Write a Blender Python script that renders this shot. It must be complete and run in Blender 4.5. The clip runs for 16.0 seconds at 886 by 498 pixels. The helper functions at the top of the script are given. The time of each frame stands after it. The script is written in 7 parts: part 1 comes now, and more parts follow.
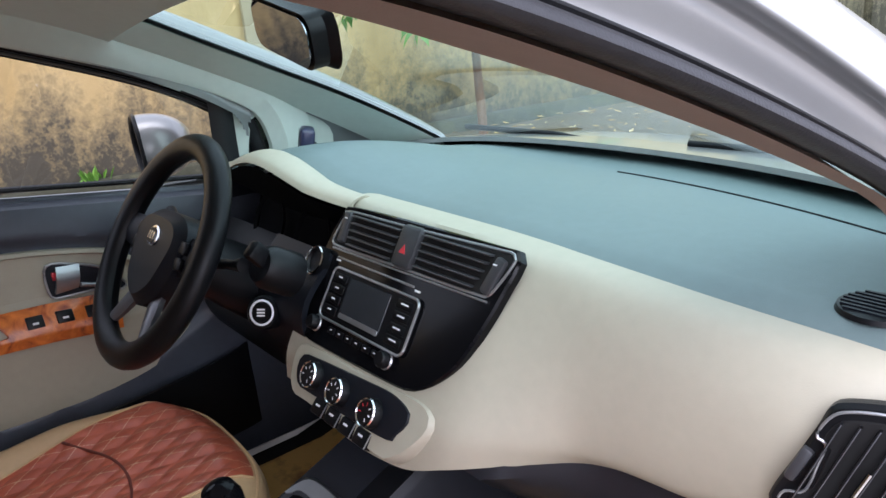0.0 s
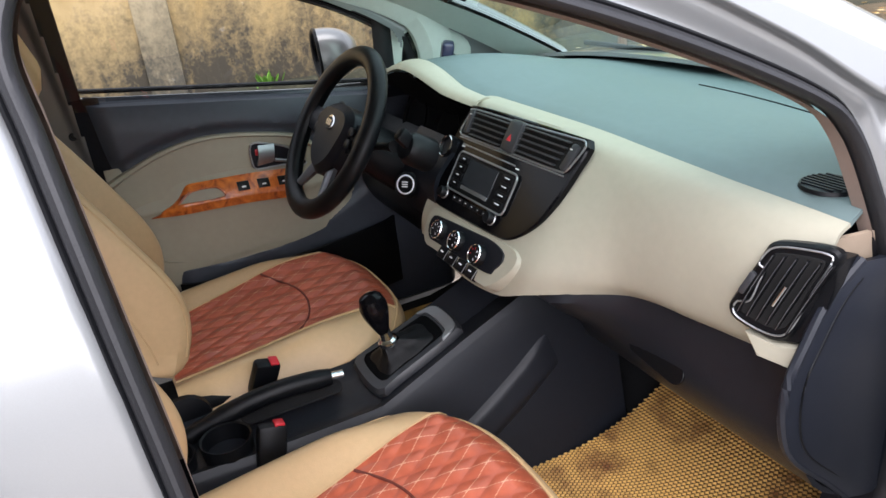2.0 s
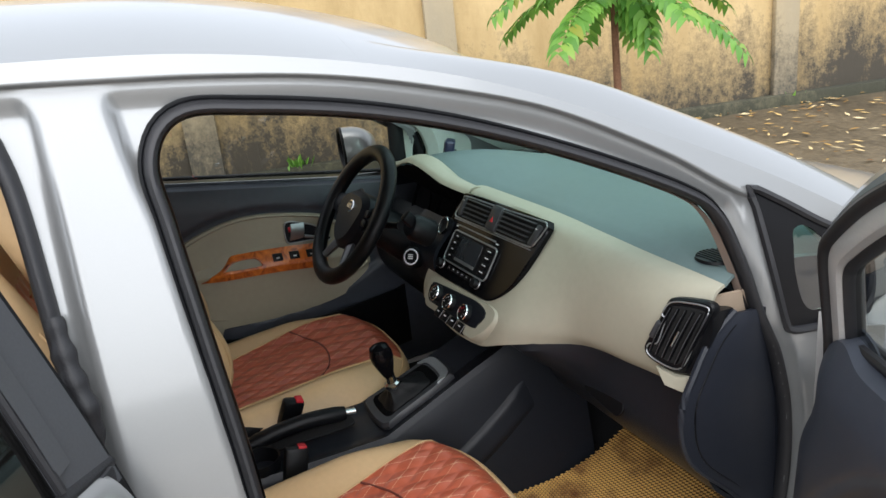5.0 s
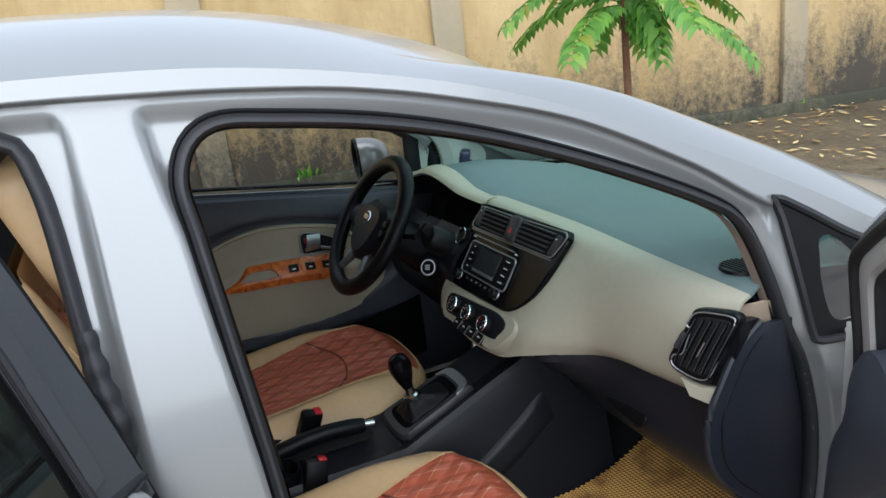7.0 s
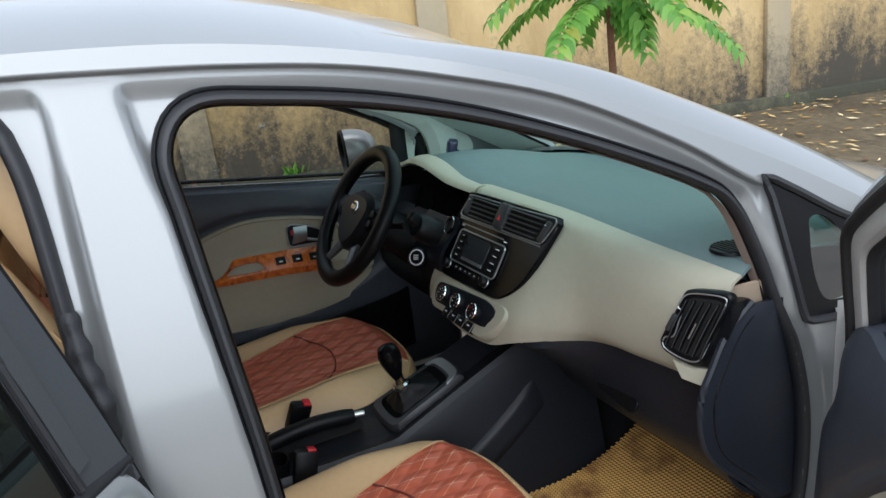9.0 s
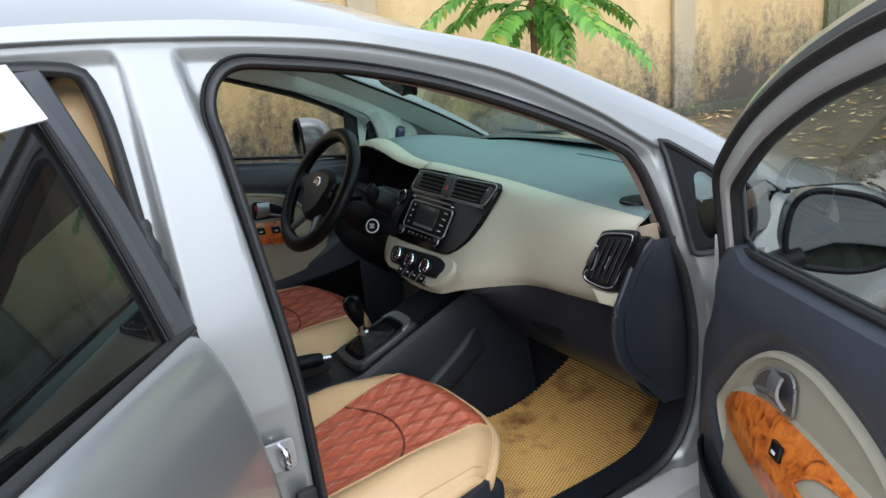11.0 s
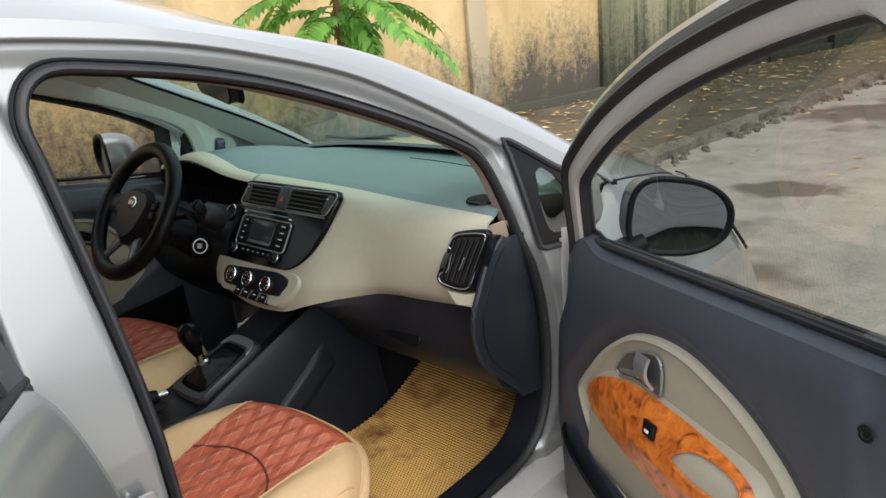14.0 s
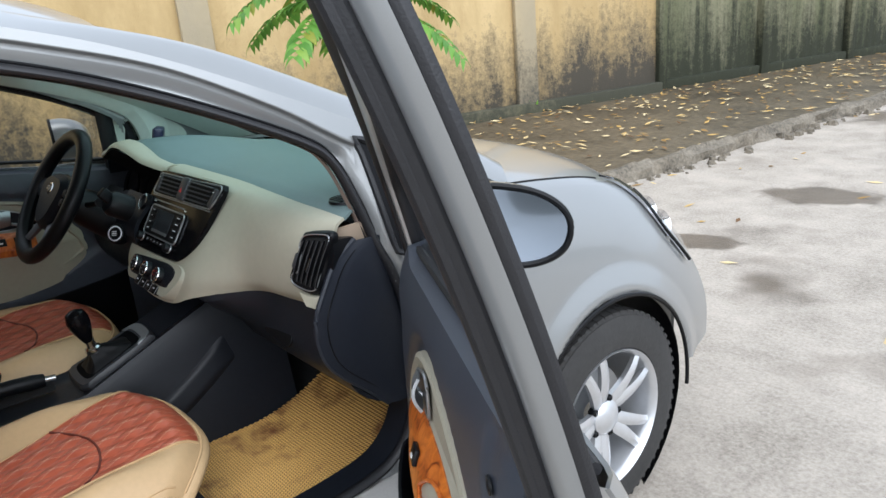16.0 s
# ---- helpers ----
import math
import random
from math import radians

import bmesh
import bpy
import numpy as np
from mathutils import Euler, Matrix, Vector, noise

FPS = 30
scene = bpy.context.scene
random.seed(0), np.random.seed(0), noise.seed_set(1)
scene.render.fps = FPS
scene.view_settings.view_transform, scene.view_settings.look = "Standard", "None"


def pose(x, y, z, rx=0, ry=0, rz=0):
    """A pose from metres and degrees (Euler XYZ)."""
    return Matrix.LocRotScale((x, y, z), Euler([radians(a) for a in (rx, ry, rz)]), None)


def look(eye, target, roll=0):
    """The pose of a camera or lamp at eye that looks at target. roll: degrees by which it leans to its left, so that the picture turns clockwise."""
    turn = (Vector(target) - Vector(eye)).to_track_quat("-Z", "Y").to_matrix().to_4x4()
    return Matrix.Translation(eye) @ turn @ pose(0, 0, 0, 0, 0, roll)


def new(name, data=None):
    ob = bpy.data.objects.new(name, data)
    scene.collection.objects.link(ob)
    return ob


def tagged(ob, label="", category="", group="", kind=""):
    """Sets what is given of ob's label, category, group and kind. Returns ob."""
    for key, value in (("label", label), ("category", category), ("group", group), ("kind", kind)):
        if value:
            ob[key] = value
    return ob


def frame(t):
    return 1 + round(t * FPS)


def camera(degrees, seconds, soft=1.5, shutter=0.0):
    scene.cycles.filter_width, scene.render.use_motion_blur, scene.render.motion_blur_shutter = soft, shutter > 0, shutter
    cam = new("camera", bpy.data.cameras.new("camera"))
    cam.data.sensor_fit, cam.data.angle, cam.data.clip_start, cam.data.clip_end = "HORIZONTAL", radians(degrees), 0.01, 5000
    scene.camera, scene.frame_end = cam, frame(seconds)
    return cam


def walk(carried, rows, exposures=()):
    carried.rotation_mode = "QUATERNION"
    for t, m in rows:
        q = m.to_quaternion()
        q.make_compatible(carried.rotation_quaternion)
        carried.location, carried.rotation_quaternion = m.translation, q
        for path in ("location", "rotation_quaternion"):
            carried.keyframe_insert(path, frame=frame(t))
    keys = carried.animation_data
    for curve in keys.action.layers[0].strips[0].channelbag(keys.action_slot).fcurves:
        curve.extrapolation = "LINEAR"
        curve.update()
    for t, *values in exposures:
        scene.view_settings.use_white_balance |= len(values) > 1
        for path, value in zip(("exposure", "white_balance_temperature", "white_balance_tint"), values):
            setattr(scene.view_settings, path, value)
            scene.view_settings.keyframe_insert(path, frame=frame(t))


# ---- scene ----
cam = camera(61.4, 16.0)
PATH = [
    (0, (0.823, -0.57, 1.337), (-0.684, 0.578, 0.695), -5.2),
    (0.5, (0.903, -0.602, 1.352), (-0.779, 0.159, 0.583), -6.3),
    (1, (0.946, -0.651, 1.37), (-0.748, 0.033, 0.555), -7.3),
    (1.5, (1.024, -0.709, 1.393), (-0.636, 0.043, 0.568), -7.0),
    (2, (1.17, -0.713, 1.401), (-0.489, 0.05, 0.583), -6.38),
    (2.5, (1.37, -0.759, 1.466), (-0.324, -0.061, 0.656), -6.17),
    (3, (1.399, -0.851, 1.479), (-0.313, -0.199, 0.664), -6.1),
    (3.5, (1.411, -0.895, 1.462), (-0.305, -0.258, 0.642), -6.44),
    (4, (1.483, -0.841, 1.487), (-0.243, -0.172, 0.735), -6.5),
    (4.2, (1.507, -0.814, 1.498), (-0.223, -0.106, 0.794), -6.38),
    (6.3, (1.473, -0.786, 1.483), (-0.284, -0.025, 0.902), -6.5),
    (6.5, (1.482, -0.808, 1.499), (-0.271, -0.048, 0.907), -6.6),
    (7, (1.481, -0.816, 1.499), (-0.278, -0.071, 0.906), -6.7),
    (7.5, (1.487, -0.819, 1.498), (-0.276, -0.082, 0.907), -6.8),
    (8, (1.49, -0.813, 1.494), (-0.274, -0.079, 0.902), -6.8),
    (8.5, (1.469, -0.801, 1.489), (-0.293, -0.065, 0.892), -7.0),
    (9, (1.473, -0.82, 1.471), (-0.271, -0.044, 0.872), -7.0),
    (9.5, (1.489, -0.847, 1.442), (-0.194, 0.049, 0.836), -6.9),
    (9.7, (1.483, -0.872, 1.441), (-0.166, 0.081, 0.829), -6.8),
    (11.8, (1.821, -1.084, 1.447), (0.164, -0.127, 0.862), -5.1),
    (12, (1.81, -1.061, 1.446), (0.156, -0.107, 0.852), -5.4),
    (12.5, (1.644, -1.027, 1.422), (0.002, -0.061, 0.815), -5.7),
    (13, (1.446, -1.05, 1.429), (-0.129, 0.024, 0.825), -5.8),
    (13.5, (1.455, -1.069, 1.422), (0.011, 0.184, 0.834), -5.3),
    (14, (1.616, -1.079, 1.437), (0.28, 0.278, 0.824), -5.5),
    (14.5, (1.842, -1.068, 1.435), (0.554, 0.332, 0.819), -5.0),
    (15, (1.856, -0.957, 1.398), (0.587, 0.456, 0.77), -4.7),
    (15.5, (1.836, -0.827, 1.387), (0.507, 0.532, 0.764), -4.5),
    (16, (1.89, -0.7, 1.403), (0.416, 0.502, 0.784), -4.9),
]
walk(cam, [(t, look(eye, target, roll)) for t, eye, target, roll in PATH],
     exposures=[(0, 1.25, 5850, 22), (1.0, 1.60, 5600, 20), (1.5, 1.42, 5950, 20), (2.5, 1.10, 6200, 14), (4.2, 0.78, 6400, 12), (6.3, 0.34, 5850, 9), (9.7, 0.32, 5850, 9),
                (12, 0.70, 5850, 8), (13.2, 0.68, 6000, 9), (13.6, 0.62, 6400, 11), (14.5, 0.53, 6350, 11), (16, 0.42, 5850, 9)])

# ---- light: an overcast sky ----
world = bpy.data.worlds.new("overcast_sky")
scene.world = world
world.use_nodes = True
wn, wl = world.node_tree.nodes, world.node_tree.links
sky = wn.new("ShaderNodeTexSky")
sky.sky_type, sky.sun_disc = "NISHITA", False
sky.sun_elevation, sky.sun_rotation = radians(58), radians(120)
sky.air_density, sky.dust_density, sky.ozone_density = 1.0, 4.0, 1.0
haze = wn.new("ShaderNodeMixRGB")
haze.inputs[0].default_value = 0.75
haze.inputs[2].default_value = (9.3, 9.7, 10.1, 1)
wl.new(sky.outputs[0], haze.inputs[1])
wl.new(haze.outputs[0], wn["Background"].inputs[0])
wn["Background"].inputs[1].default_value = 0.132
sun = new("sun", bpy.data.lights.new("sun", "SUN"))
sun.data.energy, sun.data.angle, sun.data.color = 2.3, radians(85), (1.0, 0.975, 0.94)
sun.matrix_world = look((8.5, -3.0, 6.5), (0, 0, 0))


# ---- materials ----
def mat(name, col, rough=0.5, metal=0.0, **k):
    """A principled material: two scales of colour variation and a fine relief."""
    m = bpy.data.materials.new(name)
    m.use_nodes = True
    n, l = m.node_tree.nodes, m.node_tree.links
    b = n["Principled BSDF"]
    b.inputs["Roughness"].default_value = rough
    b.inputs["Metallic"].default_value = metal
    b.inputs["Base Color"].default_value = (*col, 1)
    b.inputs["Specular IOR Level"].default_value = k.get("spec", 0.5)
    b.inputs["Coat Weight"].default_value = k.get("coat", 0.0)
    b.inputs["Coat Roughness"].default_value = k.get("coat_rough", 0.05)
    tc = n.new("ShaderNodeTexCoord")
    if k.get("vary", 0.0):
        big = n.new("ShaderNodeTexNoise")
        big.inputs["Scale"].default_value = k.get("big", 3.0)
        big.inputs["Detail"].default_value = 4
        fine = n.new("ShaderNodeTexNoise")
        fine.inputs["Scale"].default_value = k.get("fine", 60.0)
        fine.inputs["Detail"].default_value = 3
        add = n.new("ShaderNodeMath")
        add.operation = "ADD"
        ramp = n.new("ShaderNodeMapRange")
        ramp.inputs[1].default_value, ramp.inputs[2].default_value = 0.6, 1.4
        ramp.inputs[3].default_value, ramp.inputs[4].default_value = 1 - k["vary"], 1 + k["vary"]
        mul = n.new("ShaderNodeVectorMath")
        mul.operation = "SCALE"
        mul.inputs[0].default_value = col
        for t in (big, fine):
            l.new(tc.outputs["Object"], t.inputs["Vector"])
        l.new(big.outputs[0], add.inputs[0])
        l.new(fine.outputs[0], add.inputs[1])
        l.new(add.outputs[0], ramp.inputs[0])
        l.new(ramp.outputs[0], mul.inputs["Scale"])
        l.new(mul.outputs[0], b.inputs["Base Color"])
    if k.get("bump", 0.0):
        t = n.new("ShaderNodeTexNoise" if not k.get("cells") else "ShaderNodeTexVoronoi")
        t.inputs["Scale"].default_value = k.get("grain", 400.0)
        bp = n.new("ShaderNodeBump")
        bp.inputs["Strength"].default_value = k["bump"]
        bp.inputs["Distance"].default_value = k.get("deep", 0.002)
        l.new(tc.outputs["Object"], t.inputs["Vector"])
        l.new(t.outputs[0], bp.inputs["Height"])
        l.new(bp.outputs[0], b.inputs["Normal"])
    return m


def wall_mat(name, low, high, dark, streak=0.0):
    """Old painted render: patchy colour, black mould near the foot and in runs."""
    m = bpy.data.materials.new(name)
    m.use_nodes = True
    n, l = m.node_tree.nodes, m.node_tree.links
    b = n["Principled BSDF"]
    b.inputs["Roughness"].default_value = 0.9
    tc = n.new("ShaderNodeTexCoord")
    mp = n.new("ShaderNodeMapping")
    mp.inputs["Scale"].default_value = (1, 1, 0.35 if not streak else 0.06)
    l.new(tc.outputs["Object"], mp.inputs["Vector"])

    def noise_tex(scale, detail, src):
        t = n.new("ShaderNodeTexNoise")
        t.inputs["Scale"].default_value, t.inputs["Detail"].default_value = scale, detail
        t.inputs["Roughness"].default_value = 0.65
        l.new(src, t.inputs["Vector"])
        return t.outputs[0]

    def ramp(src, a, c):
        r = n.new("ShaderNodeMapRange")
        r.inputs[1].default_value, r.inputs[2].default_value = a, c
        l.new(src, r.inputs[0])
        return r.outputs[0]

    def mix(f, a, c):
        x = n.new("ShaderNodeMixRGB")
        l.new(f, x.inputs[0])
        for i, v in ((1, a), (2, c)):
            if isinstance(v, tuple):
                x.inputs[i].default_value = (*v, 1)
            else:
                l.new(v, x.inputs[i])
        return x.outputs[0]

    patch = mix(ramp(noise_tex(1.3, 6, mp.outputs[0]), 0.35, 0.65), low, high)
    runs = noise_tex(2.6 if not streak else 7.0, 10, mp.outputs[0])
    spots = noise_tex(14.0, 8, tc.outputs["Object"])
    sep = n.new("ShaderNodeSeparateXYZ")
    l.new(tc.outputs["Object"], sep.inputs[0])
    foot = n.new("ShaderNodeMapRange")
    foot.inputs[1].default_value, foot.inputs[2].default_value = 0.0, 1.5
    foot.inputs[3].default_value, foot.inputs[4].default_value = 0.46, -0.14
    l.new(sep.outputs[2], foot.inputs[0])
    far = n.new("ShaderNodeMapRange")
    far.inputs[1].default_value, far.inputs[2].default_value = -2.2, -0.3
    far.inputs[3].default_value, far.inputs[4].default_value = 0.0, 0.13
    l.new(sep.outputs[1], far.inputs[0])
    s1 = n.new("ShaderNodeMath")
    s1.operation = "ADD"
    l.new(runs, s1.inputs[0])
    l.new(foot.outputs[0], s1.inputs[1])
    s2 = n.new("ShaderNodeMath")
    s2.operation = "MULTIPLY_ADD"
    s2.inputs[1].default_value = 0.55
    l.new(spots, s2.inputs[0])
    l.new(s1.outputs[0], s2.inputs[2])
    s3 = n.new("ShaderNodeMath")
    s3.operation = "ADD"
    l.new(s2.outputs[0], s3.inputs[0])
    l.new(far.outputs[0], s3.inputs[1])
    if streak:
        s3.inputs[1].default_value = 0.1
        for k in list(s3.inputs[1].links):
            l.remove(k)
    speck = n.new("ShaderNodeMath")
    speck.operation = "MULTIPLY_ADD"
    speck.inputs[1].default_value = 0.34
    l.new(noise_tex(46.0, 6, tc.outputs["Object"]), speck.inputs[0])
    l.new(s3.outputs[0], speck.inputs[2])
    mould = ramp(speck.outputs[0], 0.98, 1.34)
    col = mix(mould, patch, dark)
    l.new(col, b.inputs["Base Color"])
    bp = n.new("ShaderNodeBump")
    bp.inputs["Strength"].default_value, bp.inputs["Distance"].default_value = 0.5, 0.02
    l.new(spots, bp.inputs["Height"])
    l.new(bp.outputs[0], b.inputs["Normal"])
    return m


def glass_mat(name, tint, rough=0.0, base=0.07, dust=0.0):
    """Car glass: tinted, see-through, with a mirror-like gloss that grows at a slant."""
    m = bpy.data.materials.new(name)
    m.use_nodes = True
    n, l = m.node_tree.nodes, m.node_tree.links
    n.remove(n["Principled BSDF"])
    tr, gl, mx, fr, pw, sc = (n.new(k) for k in ("ShaderNodeBsdfTransparent", "ShaderNodeBsdfGlossy", "ShaderNodeMixShader", "ShaderNodeLayerWeight", "ShaderNodeMath", "ShaderNodeMath"))
    tr.inputs[0].default_value = (*tint, 1)
    gl.inputs["Roughness"].default_value = rough
    gl.inputs[0].default_value = (0.95, 0.97, 1, 1)
    pw.operation, sc.operation = "POWER", "MULTIPLY_ADD"
    pw.inputs[1].default_value = 5.0
    sc.inputs[1].default_value, sc.inputs[2].default_value = 0.85, base
    l.new(fr.outputs["Facing"], pw.inputs[0])
    l.new(pw.outputs[0], sc.inputs[0])
    l.new(sc.outputs[0], mx.inputs[0])
    l.new(tr.outputs[0], mx.inputs[1])
    l.new(gl.outputs[0], mx.inputs[2])
    last = mx.outputs[0]
    if dust:
        # dried drops and a thin film of dust
        co, dots, cloud, cut_, film, df, over = (n.new(k) for k in ("ShaderNodeTexCoord", "ShaderNodeTexVoronoi", "ShaderNodeTexNoise", "ShaderNodeMapRange", "ShaderNodeMath", "ShaderNodeBsdfDiffuse", "ShaderNodeMixShader"))
        dots.inputs["Scale"].default_value = 190
        cloud.inputs["Scale"].default_value = 7
        cloud.inputs["Detail"].default_value = 6
        cut_.inputs["From Min"].default_value, cut_.inputs["From Max"].default_value = 0.06, 0.20
        cut_.inputs["To Min"].default_value, cut_.inputs["To Max"].default_value = 1.0, 0.16
        film.operation = "MULTIPLY"
        wet = n.new("ShaderNodeMath")
        wet.operation = "MULTIPLY"
        wet.inputs[1].default_value = dust * 2
        df.inputs[0].default_value = (0.42, 0.41, 0.38, 1)
        l.new(co.outputs["Object"], dots.inputs["Vector"])
        l.new(co.outputs["Object"], cloud.inputs["Vector"])
        l.new(dots.outputs["Distance"], cut_.inputs[0])
        l.new(cut_.outputs[0], film.inputs[0])
        l.new(cloud.outputs[0], film.inputs[1])
        l.new(film.outputs[0], wet.inputs[0])
        l.new(wet.outputs[0], over.inputs[0])
        l.new(last, over.inputs[1])
        l.new(df.outputs[0], over.inputs[2])
        last = over.outputs[0]
    l.new(last, n["Material Output"].inputs[0])
    return m


SILVER = mat("silver_paint", (0.283, 0.289, 0.288), 0.34, 0.5, coat=0.8, coat_rough=0.08, vary=0.03, big=1.5, fine=900)
GUNMETAL = mat("gunmetal", (0.16, 0.16, 0.17), 0.35, 0.6, vary=0.06)
DARKGREY = mat("dark_grey_plastic", (0.035, 0.036, 0.040), 0.4, vary=0.1)
# the body's silver again, lightened to put the light on the jambs into colour
JAMB = mat("silver_paint_lit", (0.50, 0.488, 0.468), 0.42, 0.2, coat=0.3, vary=0.07, big=9, fine=200)
RUBBER = mat("seal_rubber", (0.013, 0.013, 0.015), 0.5, vary=0.2, bump=0.2, grain=500)
BLACK = mat("black_plastic", (0.0035, 0.0039, 0.005), 0.40, spec=0.24, vary=0.15, bump=0.25, grain=900, deep=0.001)
STRIP = mat("pillar_film", (0.056, 0.058, 0.064), 0.36, vary=0.12, big=4, fine=300)
PIANO = mat("piano_black", (0.004, 0.004, 0.005), 0.14, spec=0.16, vary=0.1)
DASHTOP = mat("dash_vinyl", (0.128, 0.176, 0.176), 0.5, vary=0.06, big=5, bump=0.25, grain=700, deep=0.001)
# lit copy of the trim plastic: daylight on the doors is in its colour
LITTRIM = mat("trim_lit", (0.044, 0.050, 0.064), 0.44, spec=0.45, vary=0.12, big=6, bump=0.35, grain=700, deep=0.001)
# same plastic, darkened to hold the cabin's shade
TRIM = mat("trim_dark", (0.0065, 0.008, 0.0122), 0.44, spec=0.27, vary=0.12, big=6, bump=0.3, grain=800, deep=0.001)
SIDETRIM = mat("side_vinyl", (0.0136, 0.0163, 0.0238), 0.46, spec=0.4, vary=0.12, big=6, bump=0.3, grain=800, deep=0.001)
# right-hand lining: browner and darker than pillar_liner on the left
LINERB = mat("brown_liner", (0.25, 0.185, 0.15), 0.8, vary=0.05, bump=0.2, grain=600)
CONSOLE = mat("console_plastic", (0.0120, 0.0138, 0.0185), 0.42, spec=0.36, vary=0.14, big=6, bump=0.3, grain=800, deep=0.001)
# near black without gloss: the shade inside recesses is put into this colour
CAVE = mat("recess_shade", (0.0025, 0.0027, 0.0032), 0.85, spec=0.06, vary=0.1)
FRIT = mat("frit_glass", (0.005, 0.005, 0.006), 0.30, spec=0.14, vary=0.2, fine=400)
BEIGE = mat("beige_trim", (0.405, 0.383, 0.298), 0.5, vary=0.05, big=4, bump=0.2, grain=900, deep=0.0008)
CARD = mat("door_card_beige", (0.36, 0.33, 0.25), 0.6, vary=0.05, big=4, bump=0.3, grain=500, deep=0.001)
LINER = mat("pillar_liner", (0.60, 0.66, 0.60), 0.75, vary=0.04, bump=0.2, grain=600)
TAN = mat("tan_leather", (0.58, 0.395, 0.21), 0.42, vary=0.06, big=6, fine=90, bump=0.25, grain=420, deep=0.0012)
CHROME = mat("chrome", (0.72, 0.72, 0.73), 0.14, 1.0, vary=0.04)
SATIN = mat("satin_silver", (0.42, 0.43, 0.44), 0.35, 0.8, vary=0.06)
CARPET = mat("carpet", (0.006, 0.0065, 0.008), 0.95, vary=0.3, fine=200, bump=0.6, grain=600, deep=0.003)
RED = mat("red_plastic", (0.55, 0.02, 0.03), 0.35, vary=0.1)
SCREEN = mat("lcd", (0.030, 0.032, 0.036), 0.15, vary=0.1)
PALE = mat("pale_ring", (0.78, 0.77, 0.82), 0.3, vary=0.03)
MATBASE = mat("mat_base", (0.13, 0.065, 0.02), 0.7, vary=0.2)
STITCH = mat("seam_thread", (0.54, 0.36, 0.185), 0.7, vary=0.1)
WHITE = mat("white_print", (0.75, 0.75, 0.75), 0.5, vary=0.03)
TYRE = mat("tyre", (0.030, 0.029, 0.028), 0.8, vary=0.25, bump=0.3, grain=150)
ALLOY = mat("alloy", (0.62, 0.63, 0.65), 0.3, 0.7, vary=0.05)
GLASS = glass_mat("side_glass", (0.45, 0.48, 0.46), 0.0, 0.10)
SIDEGLASS = glass_mat("left_glass", (0.66, 0.67, 0.65))
TINTED = glass_mat("rear_glass", (0.030, 0.033, 0.036), 0.02, 0.085, 0.085)
SCREENGLASS = glass_mat("windscreen_glass", (0.62, 0.80, 0.74), 0.0, 0.13)
MIRROR = mat("mirror_glass", (0.27, 0.30, 0.345), 0.02, 1.0)
LAMPGLASS = glass_mat("lamp_glass", (0.9, 0.92, 0.95))


def wood_mat():
    m = bpy.data.materials.new("burl_wood")
    m.use_nodes = True
    n, l = m.node_tree.nodes, m.node_tree.links
    b = n["Principled BSDF"]
    b.inputs["Roughness"].default_value = 0.28
    b.inputs["Coat Weight"].default_value = 0.15
    tc = n.new("ShaderNodeTexCoord")
    t = n.new("ShaderNodeTexNoise")
    t.inputs["Scale"].default_value, t.inputs["Detail"].default_value, t.inputs["Distortion"].default_value = 30, 8, 1.5
    r = n.new("ShaderNodeValToRGB")
    e = r.color_ramp.elements
    e[0].position, e[0].color = 0.30, (0.16, 0.026, 0.006, 1)
    e[1].position, e[1].color = 0.68, (0.74, 0.215, 0.030, 1)
    k = e.new(0.43)
    k.color = (0.50, 0.115, 0.014, 1)
    l.new(tc.outputs["Object"], t.inputs["Vector"])
    l.new(t.outputs[0], r.inputs[0])
    l.new(r.outputs[0], b.inputs["Base Color"])
    return m


WOOD = wood_mat()


